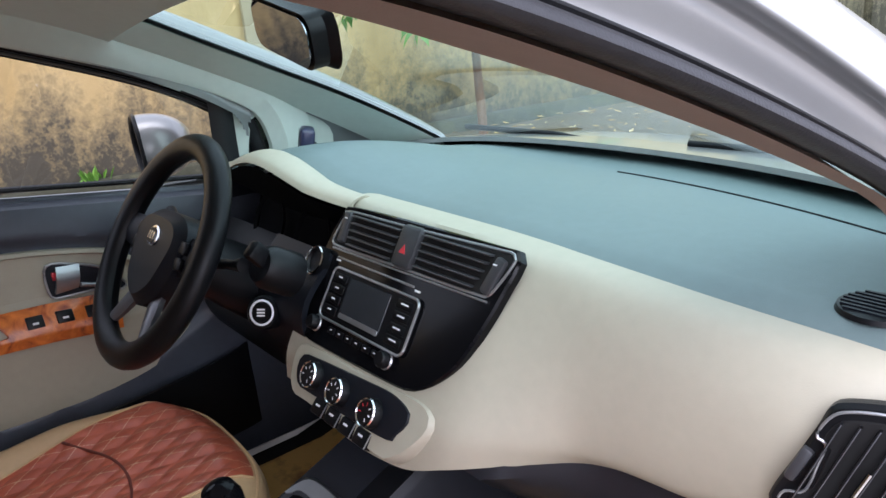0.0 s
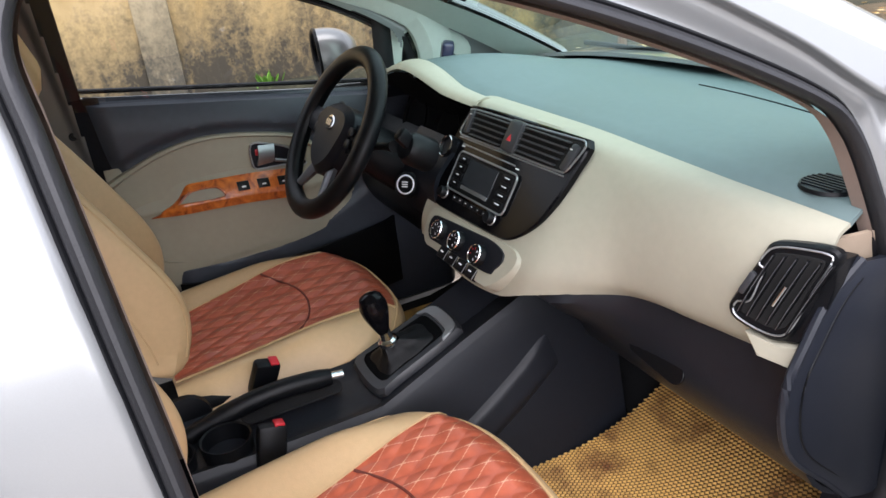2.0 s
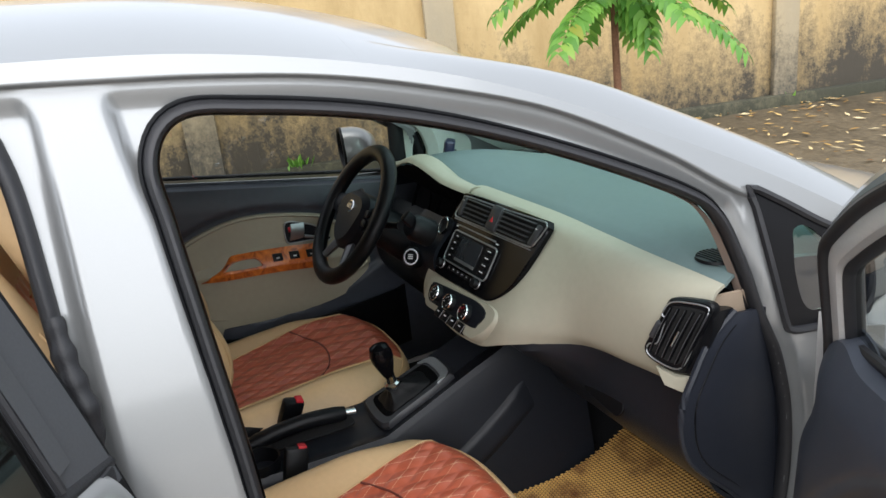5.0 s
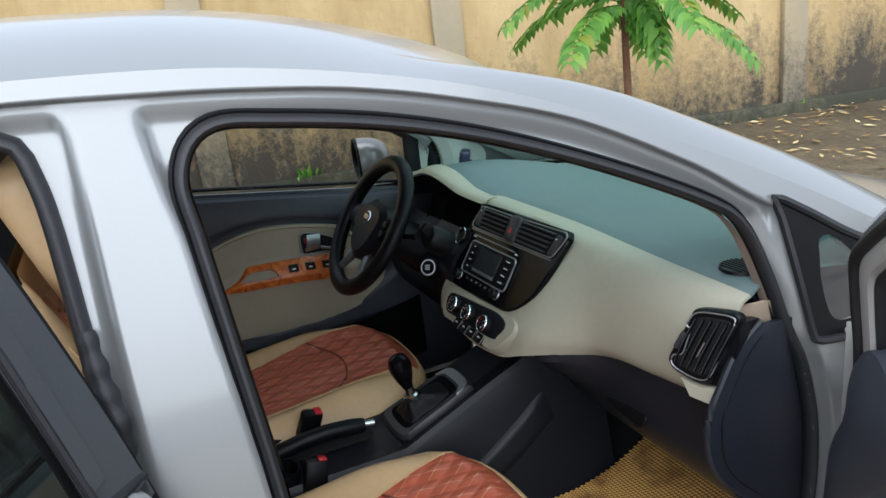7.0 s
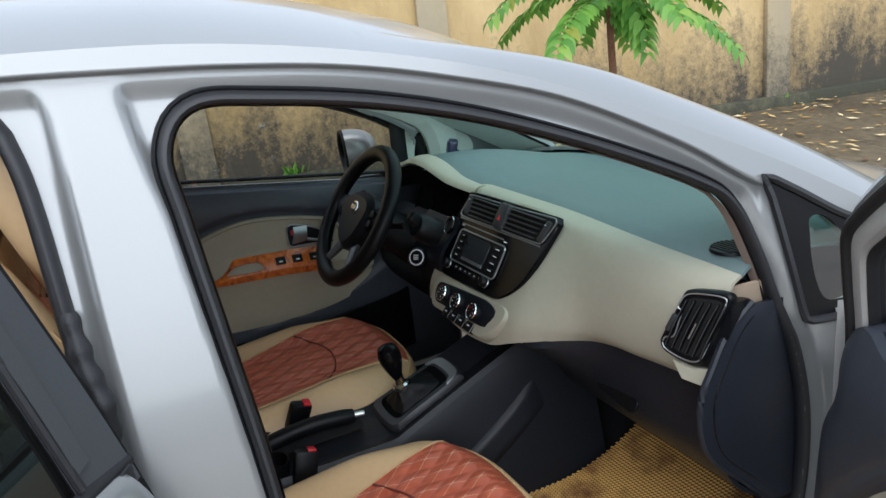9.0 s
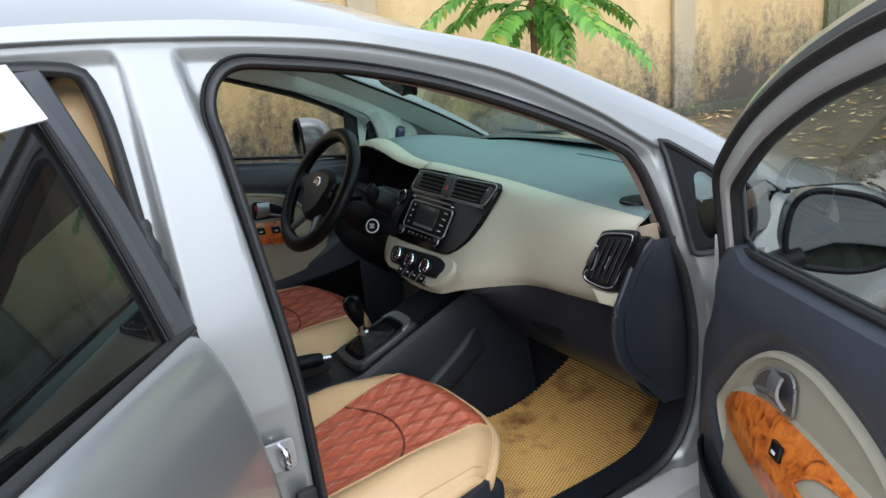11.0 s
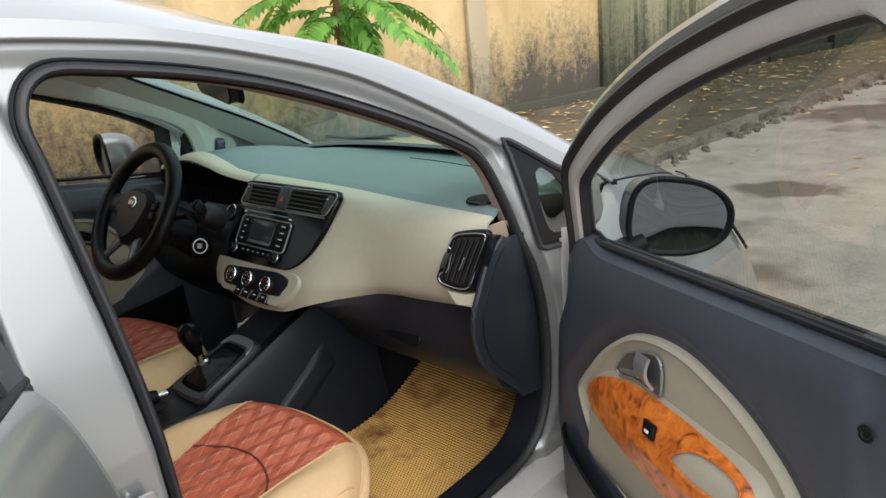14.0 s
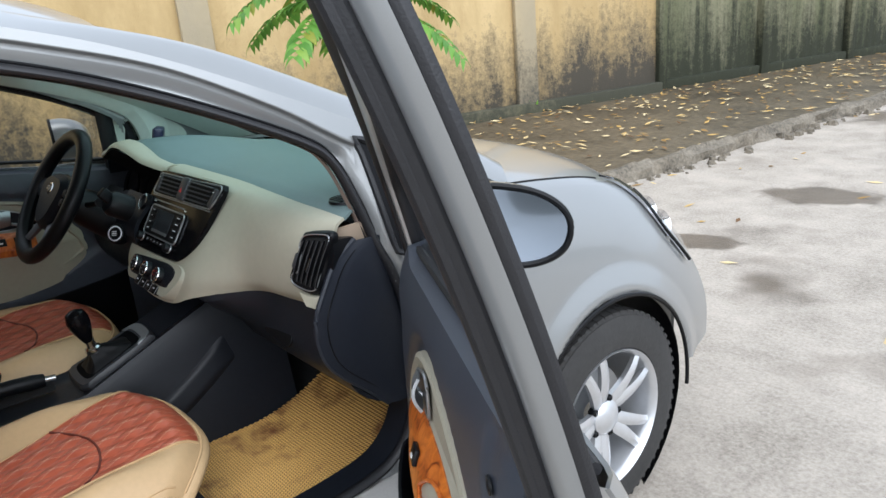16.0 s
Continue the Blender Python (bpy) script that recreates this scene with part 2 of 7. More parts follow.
def quilt_mat():
    """Red-brown leather with pale stitching along the diamonds' joints (the UV map carries the quilting)."""
    m = bpy.data.materials.new("quilted_red_leather")
    m.use_nodes = True
    n, l = m.node_tree.nodes, m.node_tree.links
    b = n["Principled BSDF"]
    b.inputs["Roughness"].default_value = 0.34
    b.inputs["Coat Weight"].default_value = 0.12
    b.inputs["Coat Roughness"].default_value = 0.25
    tc = n.new("ShaderNodeTexCoord")
    sep = n.new("ShaderNodeSeparateXYZ")
    l.new(tc.outputs["UV"], sep.inputs[0])

    def f(op, a, c=None):
        x = n.new("ShaderNodeMath")
        x.operation = op
        for i, v in enumerate((a, c)):
            if v is None:
                continue
            if isinstance(v, (int, float)):
                x.inputs[i].default_value = v
            else:
                l.new(v, x.inputs[i])
        return x.outputs[0]

    u, v = sep.outputs[0], sep.outputs[1]
    du = f("ABSOLUTE", f("SUBTRACT", f("FRACT", u), 0.5))
    dv = f("ABSOLUTE", f("SUBTRACT", f("FRACT", v), 0.5))
    edge = f("MAXIMUM", du, dv)
    line = f("GREATER_THAN", edge, 0.479)
    dash = f("GREATER_THAN", f("FRACT", f("MULTIPLY", f("ADD", u, v), 9.0)), 0.35)
    cross = f("GREATER_THAN", f("MINIMUM", du, dv), 0.40)
    st = f("MULTIPLY", line, f("MAXIMUM", f("MULTIPLY", dash, 0.80), cross))
    t = n.new("ShaderNodeTexNoise")
    t.inputs["Scale"].default_value, t.inputs["Detail"].default_value = 30, 4
    l.new(tc.outputs["Object"], t.inputs["Vector"])
    r = n.new("ShaderNodeValToRGB")
    e = r.color_ramp.elements
    e[0].position, e[0].color = 0.3, (0.35, 0.074, 0.036, 1)
    e[1].position, e[1].color = 0.7, (0.51, 0.122, 0.062, 1)
    l.new(t.outputs[0], r.inputs[0])
    mx = n.new("ShaderNodeMixRGB")
    l.new(st, mx.inputs[0])
    l.new(r.outputs[0], mx.inputs[1])
    mx.inputs[2].default_value = (0.68, 0.38, 0.25, 1)
    l.new(mx.outputs[0], b.inputs["Base Color"])
    g = n.new("ShaderNodeTexNoise")
    g.inputs["Scale"].default_value = 350
    l.new(tc.outputs["Object"], g.inputs["Vector"])
    bp = n.new("ShaderNodeBump")
    bp.inputs["Strength"].default_value, bp.inputs["Distance"].default_value = 0.2, 0.001
    l.new(g.outputs[0], bp.inputs["Height"])
    l.new(bp.outputs[0], b.inputs["Normal"])
    return m


QUILT = quilt_mat()


def mat_mat():
    """Woven yellow-ochre rubber mat, dirty in patches."""
    m = bpy.data.materials.new("woven_mat")
    m.use_nodes = True
    n, l = m.node_tree.nodes, m.node_tree.links
    b = n["Principled BSDF"]
    b.inputs["Roughness"].default_value = 0.55
    tc = n.new("ShaderNodeTexCoord")
    t = n.new("ShaderNodeTexNoise")
    t.inputs["Scale"].default_value, t.inputs["Detail"].default_value, t.inputs["Roughness"].default_value = 9, 5, 0.6
    l.new(tc.outputs["Object"], t.inputs["Vector"])
    r = n.new("ShaderNodeValToRGB")
    e = r.color_ramp.elements
    e[0].position, e[0].color = 0.33, (0.20, 0.072, 0.022, 1)
    e[1].position, e[1].color = 0.50, (0.72, 0.43, 0.125, 1)
    l.new(t.outputs[0], r.inputs[0])
    l.new(r.outputs[0], b.inputs["Base Color"])
    return m


WOVEN = mat_mat()
YELLOW = wall_mat("yellow_render", (0.38, 0.265, 0.115), (0.58, 0.43, 0.215), (0.070, 0.060, 0.044))
PILLAR = wall_mat("pillar_render", (0.34, 0.29, 0.20), (0.42, 0.34, 0.21), (0.10, 0.09, 0.07))
FOOTING = wall_mat("mossy_footing", (0.10, 0.10, 0.055), (0.22, 0.19, 0.12), (0.045, 0.045, 0.028))
CONCRETE = wall_mat("weathered_concrete", (0.075, 0.085, 0.036), (0.235, 0.22, 0.14), (0.022, 0.025, 0.012), streak=1.0)
BARK = mat("bark", (0.20, 0.10, 0.055), 0.9, vary=0.3, big=12, fine=80, bump=0.6, grain=60, deep=0.01)


# ---- mesh helpers ----
def part(name, bm, material, parent=None, label="", smooth=40):
    """Link a bmesh as one mesh object under a thing or a part."""
    bmesh.ops.recalc_face_normals(bm, faces=bm.faces[:])
    for e in bm.edges:
        if len(e.link_faces) == 2 and e.calc_face_angle(0) > radians(smooth):
            e.smooth = False
    for f in bm.faces:
        f.smooth = True
    me = bpy.data.meshes.new(name)
    bm.to_mesh(me)
    bm.free()
    for m in material if isinstance(material, (list, tuple)) else (material,):
        me.materials.append(m)
    ob = new(name, me)
    if parent:
        ob.parent = parent
    if label:
        ob["label"] = label
    return ob


def spline(pts, n, closed=False):
    """A smooth run of n points through a few control points, evenly spaced."""
    p = [Vector(q) for q in pts]
    k = len(p)
    fine = []
    for i in range(k if closed else k - 1):
        a, b, c, d = (p[(i + j) % k] if closed else p[min(max(i + j, 0), k - 1)] for j in (-1, 0, 1, 2))
        for s in range(16):
            t = s / 16
            fine.append(0.5 * ((2 * b) + (c - a) * t + (2 * a - 5 * b + 4 * c - d) * t * t + (3 * b - a - 3 * c + d) * t * t * t))
    fine.append(p[0].copy() if closed else p[-1].copy())
    run = [0.0]
    for a, b in zip(fine, fine[1:]):
        run.append(run[-1] + (b - a).length)
    out, j = [], 0
    m = n if closed else n - 1
    for i in range(n):
        s = run[-1] * i / m
        while j < len(run) - 2 and run[j + 1] < s:
            j += 1
        w = (s - run[j]) / max(run[j + 1] - run[j], 1e-9)
        out.append(fine[j].lerp(fine[j + 1], w))
    return out


def sheet(fn, nu, nv, wrap_u=False, wrap_v=False, bm=None, uv=None):
    """A grid of faces through fn(u, v), with u and v from 0 to 1."""
    bm = bm or bmesh.new()
    rows = []
    for i in range(nu + (0 if wrap_u else 1)):
        rows.append([bm.verts.new(fn(i / nu, j / nv)) for j in range(nv + (0 if wrap_v else 1))])
    lay = bm.loops.layers.uv.verify() if uv else None
    for i in range(nu):
        for j in range(nv):
            i2, j2 = (i + 1) % len(rows), (j + 1) % len(rows[0])
            f = bm.faces.new((rows[i][j], rows[i2][j], rows[i2][j2], rows[i][j2]))
            if uv:
                for lp, (a, b) in zip(f.loops, ((i, j), (i + 1, j), (i + 1, j + 1), (i, j + 1))):
                    lp[lay].uv = uv(a / nu, b / nv)
    return bm


def thick(bm, t):
    """Give a sheet a thickness."""
    bmesh.ops.recalc_face_normals(bm, faces=bm.faces[:])
    bm.normal_update()
    old, faces = list(bm.verts), list(bm.faces)
    edges = [e for e in bm.edges if len(e.link_faces) == 1]
    twin = {v: bm.verts.new(v.co - v.normal * t) for v in old}
    lay = bm.loops.layers.uv.active
    for f in faces:
        g = bm.faces.new([twin[v] for v in reversed(f.verts)])
        if lay:
            for a, b in zip(g.loops, reversed(f.loops)):
                a[lay].uv = b[lay].uv
    for e in edges:
        a, b = e.verts
        bm.faces.new((a, b, twin[b], twin[a]))
    return bm


def tube(pts, r, n=10, closed=False, bm=None, flat=1.0, cap=True):
    """A round or oval rod along points; r may be a number or one for each point."""
    bm = bm or bmesh.new()
    pts = [Vector(p) for p in pts]
    k = len(pts)
    rows = []
    up = Vector((0.13, 0.21, 0.97))
    for i, p in enumerate(pts):
        a = pts[(i - 1) % k] if closed or i else p
        b = pts[(i + 1) % k] if closed or i < k - 1 else p
        d = (b - a).normalized()
        s = d.cross(up).normalized()
        w = s.cross(d)
        q = r[i] if isinstance(r, (list, tuple)) else r
        rows.append([bm.verts.new(p + s * math.cos(6.2832 * j / n) * q + w * math.sin(6.2832 * j / n) * q * flat) for j in range(n)])
    for i in range(k if closed else k - 1):
        A, B = rows[i], rows[(i + 1) % k]
        for j in range(n):
            bm.faces.new((A[j], B[j], B[(j + 1) % n], A[(j + 1) % n]))
    if not closed and cap:
        bm.faces.new(rows[0])
        bm.faces.new(rows[-1])
    return bm


def lathe(prof, m, n=32, bm=None):
    """Turn (radius, height) pairs about the z axis of m."""
    bm = bm or bmesh.new()
    rows = [[bm.verts.new(m @ Vector((r * math.cos(6.2832 * j / n), r * math.sin(6.2832 * j / n), h))) for j in range(n)] for r, h in prof]
    for A, B in zip(rows, rows[1:]):
        for j in range(n):
            bm.faces.new((A[j], A[(j + 1) % n], B[(j + 1) % n], B[j]))
    return bm


def block(size, m, bevel=0.004, bm=None, seg=2, taper=1.0):
    """A box of that size centred on m, with rounded edges; taper shrinks its top."""
    one = bmesh.new()
    bmesh.ops.create_cube(one, size=1)
    for v in one.verts:
        k = taper if v.co.z > 0 else 1.0
        v.co = Vector((v.co.x * size[0] * k, v.co.y * size[1] * k, v.co.z * size[2]))
    if bevel:
        bmesh.ops.bevel(one, geom=one.edges[:], offset=bevel, segments=seg, affect="EDGES", profile=0.5)
    bmesh.ops.transform(one, matrix=m, verts=one.verts)
    if bm is None:
        return one
    me = bpy.data.meshes.new("tmp")
    one.to_mesh(me)
    one.free()
    bm.from_mesh(me)
    bpy.data.meshes.remove(me)
    return bm


def slab(outline, m, depth, bevel=0.003, holes=(), bm=None):
    """A plate cut to an outline (x, y pairs in m's plane), from 0 up to depth along z, with a rounded front rim."""
    one = bmesh.new()
    low = [one.verts.new((x, y, 0)) for x, y in outline]
    cx = sum(p[0] for p in outline) / len(outline)
    cy = sum(p[1] for p in outline) / len(outline)

    def inset(p, d):
        v = Vector((p[0] - cx, p[1] - cy))
        return (p[0] - v.x / max(v.length, 1e-6) * d, p[1] - v.y / max(v.length, 1e-6) * d)

    mid = [one.verts.new((x, y, depth - bevel)) for x, y in outline]
    top = [one.verts.new((*inset(p, bevel), depth)) for p in outline]
    k = len(outline)
    for A, B in ((low, mid), (mid, top)):
        for i in range(k):
            one.faces.new((A[i], A[(i + 1) % k], B[(i + 1) % k], B[i]))
    one.faces.new(top)
    one.faces.new(low[::-1])
    bmesh.ops.transform(one, matrix=m, verts=one.verts)
    if bm is None:
        return one
    me = bpy.data.meshes.new("tmp")
    one.to_mesh(me)
    one.free()
    bm.from_mesh(me)
    bpy.data.meshes.remove(me)
    return bm


def round_rect(w, h, r, n=5):
    out = []
    for cx, cy, a in ((w / 2 - r, h / 2 - r, 0), (-w / 2 + r, h / 2 - r, 90), (-w / 2 + r, -h / 2 + r, 180), (w / 2 - r, -h / 2 + r, 270)):
        for i in range(n + 1):
            t = radians(a + 90 * i / n)
            out.append((cx + r * math.cos(t), cy + r * math.sin(t)))
    return out


def rim(outline, m, w, h, bm=None):
    """A thin raised frame round an outline."""
    pts = [m @ Vector((x, y, h)) for x, y in outline]
    return tube(pts, w, 6, closed=True, bm=bm)


def lerp(a, b, t):
    return a + (b - a) * t


def smooth01(x):
    x = np.clip(x, 0, 1)
    return x * x * (3 - 2 * x)


def curve_at(table, x):
    """Read a smooth value from a short table of (x, value) pairs."""
    if x <= table[0][0]:
        return table[0][1]
    k = len(table)
    d = [(table[i + 1][1] - table[i][1]) / (table[i + 1][0] - table[i][0]) for i in range(k - 1)]

    def slope(i):
        if i == 0 or i == k - 1:
            return d[0] if i == 0 else d[-1]
        return 0.0 if d[i - 1] * d[i] <= 0 else 2 * d[i - 1] * d[i] / (d[i - 1] + d[i])

    for i in range(k - 1):
        (a, va), (b, vb) = table[i], table[i + 1]
        if x <= b:
            h = b - a
            t = (x - a) / h
            return va * (1 + 2 * t) * (1 - t) ** 2 + vb * t * t * (3 - 2 * t) + h * t * (1 - t) * (slope(i) * (1 - t) - slope(i + 1) * t)
    return table[-1][1]


# ---- the place: road, pavement, kerb, wall, fence ----
WALL_A = math.atan(0.2)          # the wall's turn against the car
WALL = Matrix.Translation((-3.85, 7.85, 0)) @ Matrix.Rotation(-WALL_A, 4, "Z")   # its own frame: y along the wall, 0 at the fence's first post, x out to the road


def ground_mat():
    m = bpy.data.materials.new("road_concrete")
    m.use_nodes = True
    n, l = m.node_tree.nodes, m.node_tree.links
    b = n["Principled BSDF"]
    tc = n.new("ShaderNodeTexCoord")

    def tex(s, d, r=0.6):
        t = n.new("ShaderNodeTexNoise")
        t.inputs["Scale"].default_value, t.inputs["Detail"].default_value, t.inputs["Roughness"].default_value = s, d, r
        l.new(tc.outputs["Object"], t.inputs["Vector"])
        return t.outputs[0]

    big, mid, fine = tex(0.55, 4), tex(2.6, 8, 0.7), tex(60, 8, 0.85)
    r = n.new("ShaderNodeValToRGB")
    e = r.color_ramp.elements
    e[0].position, e[0].color = 0.34, (0.16, 0.135, 0.105, 1)
    e[1].position, e[1].color = 0.66, (0.58, 0.51, 0.435, 1)
    k = e.new(0.5)
    k.color = (0.40, 0.355, 0.30, 1)
    mx = n.new("ShaderNodeMixRGB")
    mx.inputs[0].default_value = 0.60
    l.new(mid, mx.inputs[1])
    l.new(fine, mx.inputs[2])
    l.new(mx.outputs[0], r.inputs[0])
    wet = n.new("ShaderNodeMapRange")
    wet.inputs[1].default_value, wet.inputs[2].default_value = 0.55, 0.63
    l.new(big, wet.inputs[0])
    damp = wet.outputs[0]
    # three standing damp patches with ragged rims
    for cx, cy, rx, ry in ((-0.1, 7.7, 1.2, 0.75), (-0.2, 4.25, 0.42, 0.24), (-0.32, 3.0, 0.26, 0.15)):
        mp = n.new("ShaderNodeMapping")
        mp.vector_type = "TEXTURE"
        mp.inputs["Location"].default_value = (cx, cy, 0)
        mp.inputs["Rotation"].default_value = (0, 0, 0.25)
        mp.inputs["Scale"].default_value = (rx, ry, 1)
        ln = n.new("ShaderNodeVectorMath")
        ln.operation = "LENGTH"
        rag = n.new("ShaderNodeMath")
        rag.operation = "MULTIPLY_ADD"
        rag.inputs[1].default_value = 1.5
        rim_ = n.new("ShaderNodeMapRange")
        rim_.inputs[1].default_value, rim_.inputs[2].default_value = 1.75, 1.5
        top = n.new("ShaderNodeMath")
        top.operation = "MAXIMUM"
        l.new(tc.outputs["Object"], mp.inputs[0])
        l.new(mp.outputs[0], ln.inputs[0])
        l.new(mid, rag.inputs[0])
        l.new(ln.outputs["Value"], rag.inputs[2])
        l.new(rag.outputs[0], rim_.inputs[0])
        l.new(rim_.outputs[0], top.inputs[0])
        l.new(damp, top.inputs[1])
        damp = top.outputs[0]
    dk = n.new("ShaderNodeMixRGB")
    dk.blend_type = "MULTIPLY"
    l.new(damp, dk.inputs[0])
    l.new(r.outputs[0], dk.inputs[1])
    dk.inputs[2].default_value = (0.42, 0.38, 0.34, 1)
    l.new(dk.outputs[0], b.inputs["Base Color"])
    rg = n.new("ShaderNodeMapRange")
    rg.inputs[3].default_value, rg.inputs[4].default_value = 0.85, 0.3
    l.new(damp, rg.inputs[0])
    l.new(rg.outputs[0], b.inputs["Roughness"])
    bp = n.new("ShaderNodeBump")
    bp.inputs["Strength"].default_value, bp.inputs["Distance"].default_value = 0.5, 0.01
    l.new(fine, bp.inputs["Height"])
    l.new(bp.outputs[0], b.inputs["Normal"])
    return m


ROADMAT = ground_mat()
EARTH = mat("pavement_earth", (0.105, 0.083, 0.052), 0.5, vary=0.7, big=1.2, fine=18, bump=0.6, grain=30, deep=0.02)
KERBMAT = mat("kerb_concrete", (0.165, 0.142, 0.108), 0.9, vary=0.6, big=5, fine=40, bump=0.8, grain=35, deep=0.015)

bm = bmesh.new()
bmesh.ops.create_grid(bm, x_segments=40, y_segments=40, size=120)
tagged(part("road", bm, ROADMAT), "worn pale concrete road with damp patches", "road", kind="structure")


def kerb_x(y):
    return -1.74 + 0.062 * y


def wall_x(y):
    return (WALL @ Vector((0, (y - 7.85) / math.cos(WALL_A), 0))).x


def pave(u, v):
    y = -14 + 44 * u
    x = lerp(kerb_x(y) - 0.11, wall_x(y) - 0.1, v)
    return (x, y, 0.075 + 0.05 * v + 0.012 * noise.noise((x * 1.7, y * 1.7, 0)))


tagged(part("pavement", sheet(pave, 120, 24), EARTH), "damp earthy pavement strewn with fallen leaves", "pavement", kind="structure")
kerb = new("kerb")
tagged(kerb, "broken rough concrete kerb beside the road", "kerb", kind="structure")
for i in range(36):
    y0 = -6 + i * 0.80

    def face(u, v, y0=y0):
        y = y0 + 0.803 * u
        a = v * 4
        x = kerb_x(y) + (0.02, 0.0, -0.02, -0.10, -0.14)[int(a)]
        z = (-0.02, 0.06, 0.10, 0.105, 0.06)[int(a)]
        k = 0.075 * noise.noise((y * 2.1, a * 1.7, 3.0)) + 0.035 * noise.noise((y * 9, a * 4.0, 9.0))
        return (x + k, y + 0.02 * noise.noise((y * 5, a, 1.0)), z + k * 0.7 if v else z)

    part("kerb_stone", sheet(face, 20, 4), KERBMAT, kerb)


rubble = bmesh.new()
rnd = random.Random(31)
for k in range(260):
    y = rnd.uniform(-1.0, 20.0)
    r = rnd.uniform(0.012, 0.055) * (0.6 + 0.4 * rnd.random())
    at = Vector((kerb_x(y) + 0.03 + abs(rnd.gauss(0, 0.07)), y, r * 0.3))
    turn = Matrix.Rotation(rnd.random() * 6.28, 4, "Z")
    q = [rubble.verts.new(at + turn @ Vector((dx * r * rnd.uniform(0.7, 1.3), dy * r * rnd.uniform(0.7, 1.3), dz * r * rnd.uniform(0.4, 0.8)))) for dx, dy, dz in ((-1, -1, -1), (1, -1, -1), (1, 1, -1), (-1, 1, -1), (-0.6, -0.7, 1), (0.7, -0.5, 1), (0.5, 0.6, 1), (-0.7, 0.6, 1))]
    for f in ((0, 1, 5, 4), (1, 2, 6, 5), (2, 3, 7, 6), (3, 0, 4, 7), (4, 5, 6, 7)):
        rubble.faces.new([q[i] for i in f])
tagged(part("rubble", rubble, KERBMAT), "broken concrete rubble along the kerb", "rubble", kind="stuff")


def wall_piece(name, y0, y1, x0, x1, z1, material, parent, bevel=0.01):
    m = WALL @ Matrix.Translation(((x0 + x1) / 2, (y0 + y1) / 2, z1 / 2))
    b = block((x1 - x0, y1 - y0, z1), Matrix.Identity(4), bevel)
    bmesh.ops.translate(b, vec=((x0 + x1) / 2, (y0 + y1) / 2, z1 / 2), verts=b.verts)
    ob = part(name, b, material, parent)
    ob.matrix_world = WALL
    return ob


wall = wall_piece("wall_yard", -24, -0.06, -0.22, 0, 3.4, YELLOW, None)
tagged(wall, "old yellow rendered wall with black mould at its foot", "wall", kind="structure")
for y in (-23.0, -19.6, -16.2, -14.0, -10.9, -8.0, -5.75, -2.12):
    ob = wall_piece("pillar", y - 0.14, y + 0.14, 0.0, 0.07, 3.4, PILLAR, None, 0.012)
    ob.parent = wall
    ob.matrix_parent_inverse = wall.matrix_world.inverted()
foot = wall_piece("footing", -24, -0.06, 0.0, 0.13, 0.24, FOOTING, None, 0.02)
foot.parent = wall
foot.matrix_parent_inverse = wall.matrix_world.inverted()
fence = new("fence")
fence.matrix_world = WALL
tagged(fence, "mossy dark concrete panel fence with posts", "fence", kind="structure")
for i in range(14):
    y = 1.95 * i
    b = block((0.14, 0.14, 3.2), Matrix.Translation((0.0, y, 1.6)), 0.012)
    part("post", b, CONCRETE, fence)

    def panel(u, v, y=y):
        yy = y + 0.07 + 1.81 * u
        rib = 0.012 if int(u * 36) % 4 == 0 else 0.0
        return (-0.03 - rib, yy, 0.02 + 3.0 * v)

    part("panel", thick(sheet(panel, 36, 1), 0.05), CONCRETE, fence)
    part("foot_beam", block((0.10, 1.80, 0.16), Matrix.Translation((-0.005, y + 0.975, 0.16)), 0.012), CONCRETE, fence)

# out-of-view wall, added so mirrors and glass reflect a dark horizon
tagged(wall_piece("wall_unseen", -60, 50, 26.0, 26.3, 2.2, CONCRETE, None), "plain grey wall added out of view for reflections", "wall", kind="structure")


# ---- the car ----
CX = -0.02          # the car's middle
HINGE = (0.760, 0.215)


def side(z):
    """Half of the glasshouse: how far out the body side lies at a height."""
    u = max(z - 0.9, 0.0)
    return 0.70 - 0.17 * u - 0.2 * u * u


SILL = {"height": 1.008, "fall": 0.145}     # the belt line of the door being built


def belt(y):
    return SILL["height"] - SILL["fall"] * y


car = new("car")
tagged(car, "silver compact car with two doors open", "car")

FRONT = spline([(-0.735, 1.352), (-0.70, 1.392), (-0.62, 1.386), (-0.48, 1.36), (-0.33, 1.316), (-0.16, 1.247), (0.005, 1.165), (0.055, 1.12), (0.084, 1.04),
                (0.108, 0.95), (0.142, 0.86), (0.165, 0.76), (0.168, 0.65), (0.152, 0.55), (0.105, 0.475), (0.02, 0.442), (-0.2, 0.430), (-0.45, 0.432),
                (-0.62, 0.44), (-0.68, 0.5), (-0.695, 0.65), (-0.703, 0.85), (-0.71, 1.0), (-0.722, 1.15), (-0.732, 1.28)], 320, True)
REAR = spline([(-0.910, 1.375), (-0.95, 1.416), (-1.15, 1.418), (-1.35, 1.385), (-1.55, 1.32), (-1.70, 1.22), (-1.76, 1.12), (-1.72, 0.95), (-1.62, 0.78),
               (-1.50, 0.62), (-1.42, 0.48), (-1.3, 0.435), (-1.1, 0.432), (-0.95, 0.45), (-0.90, 0.55), (-0.895, 0.8), (-0.896, 1.0), (-0.900, 1.2)], 280, True)


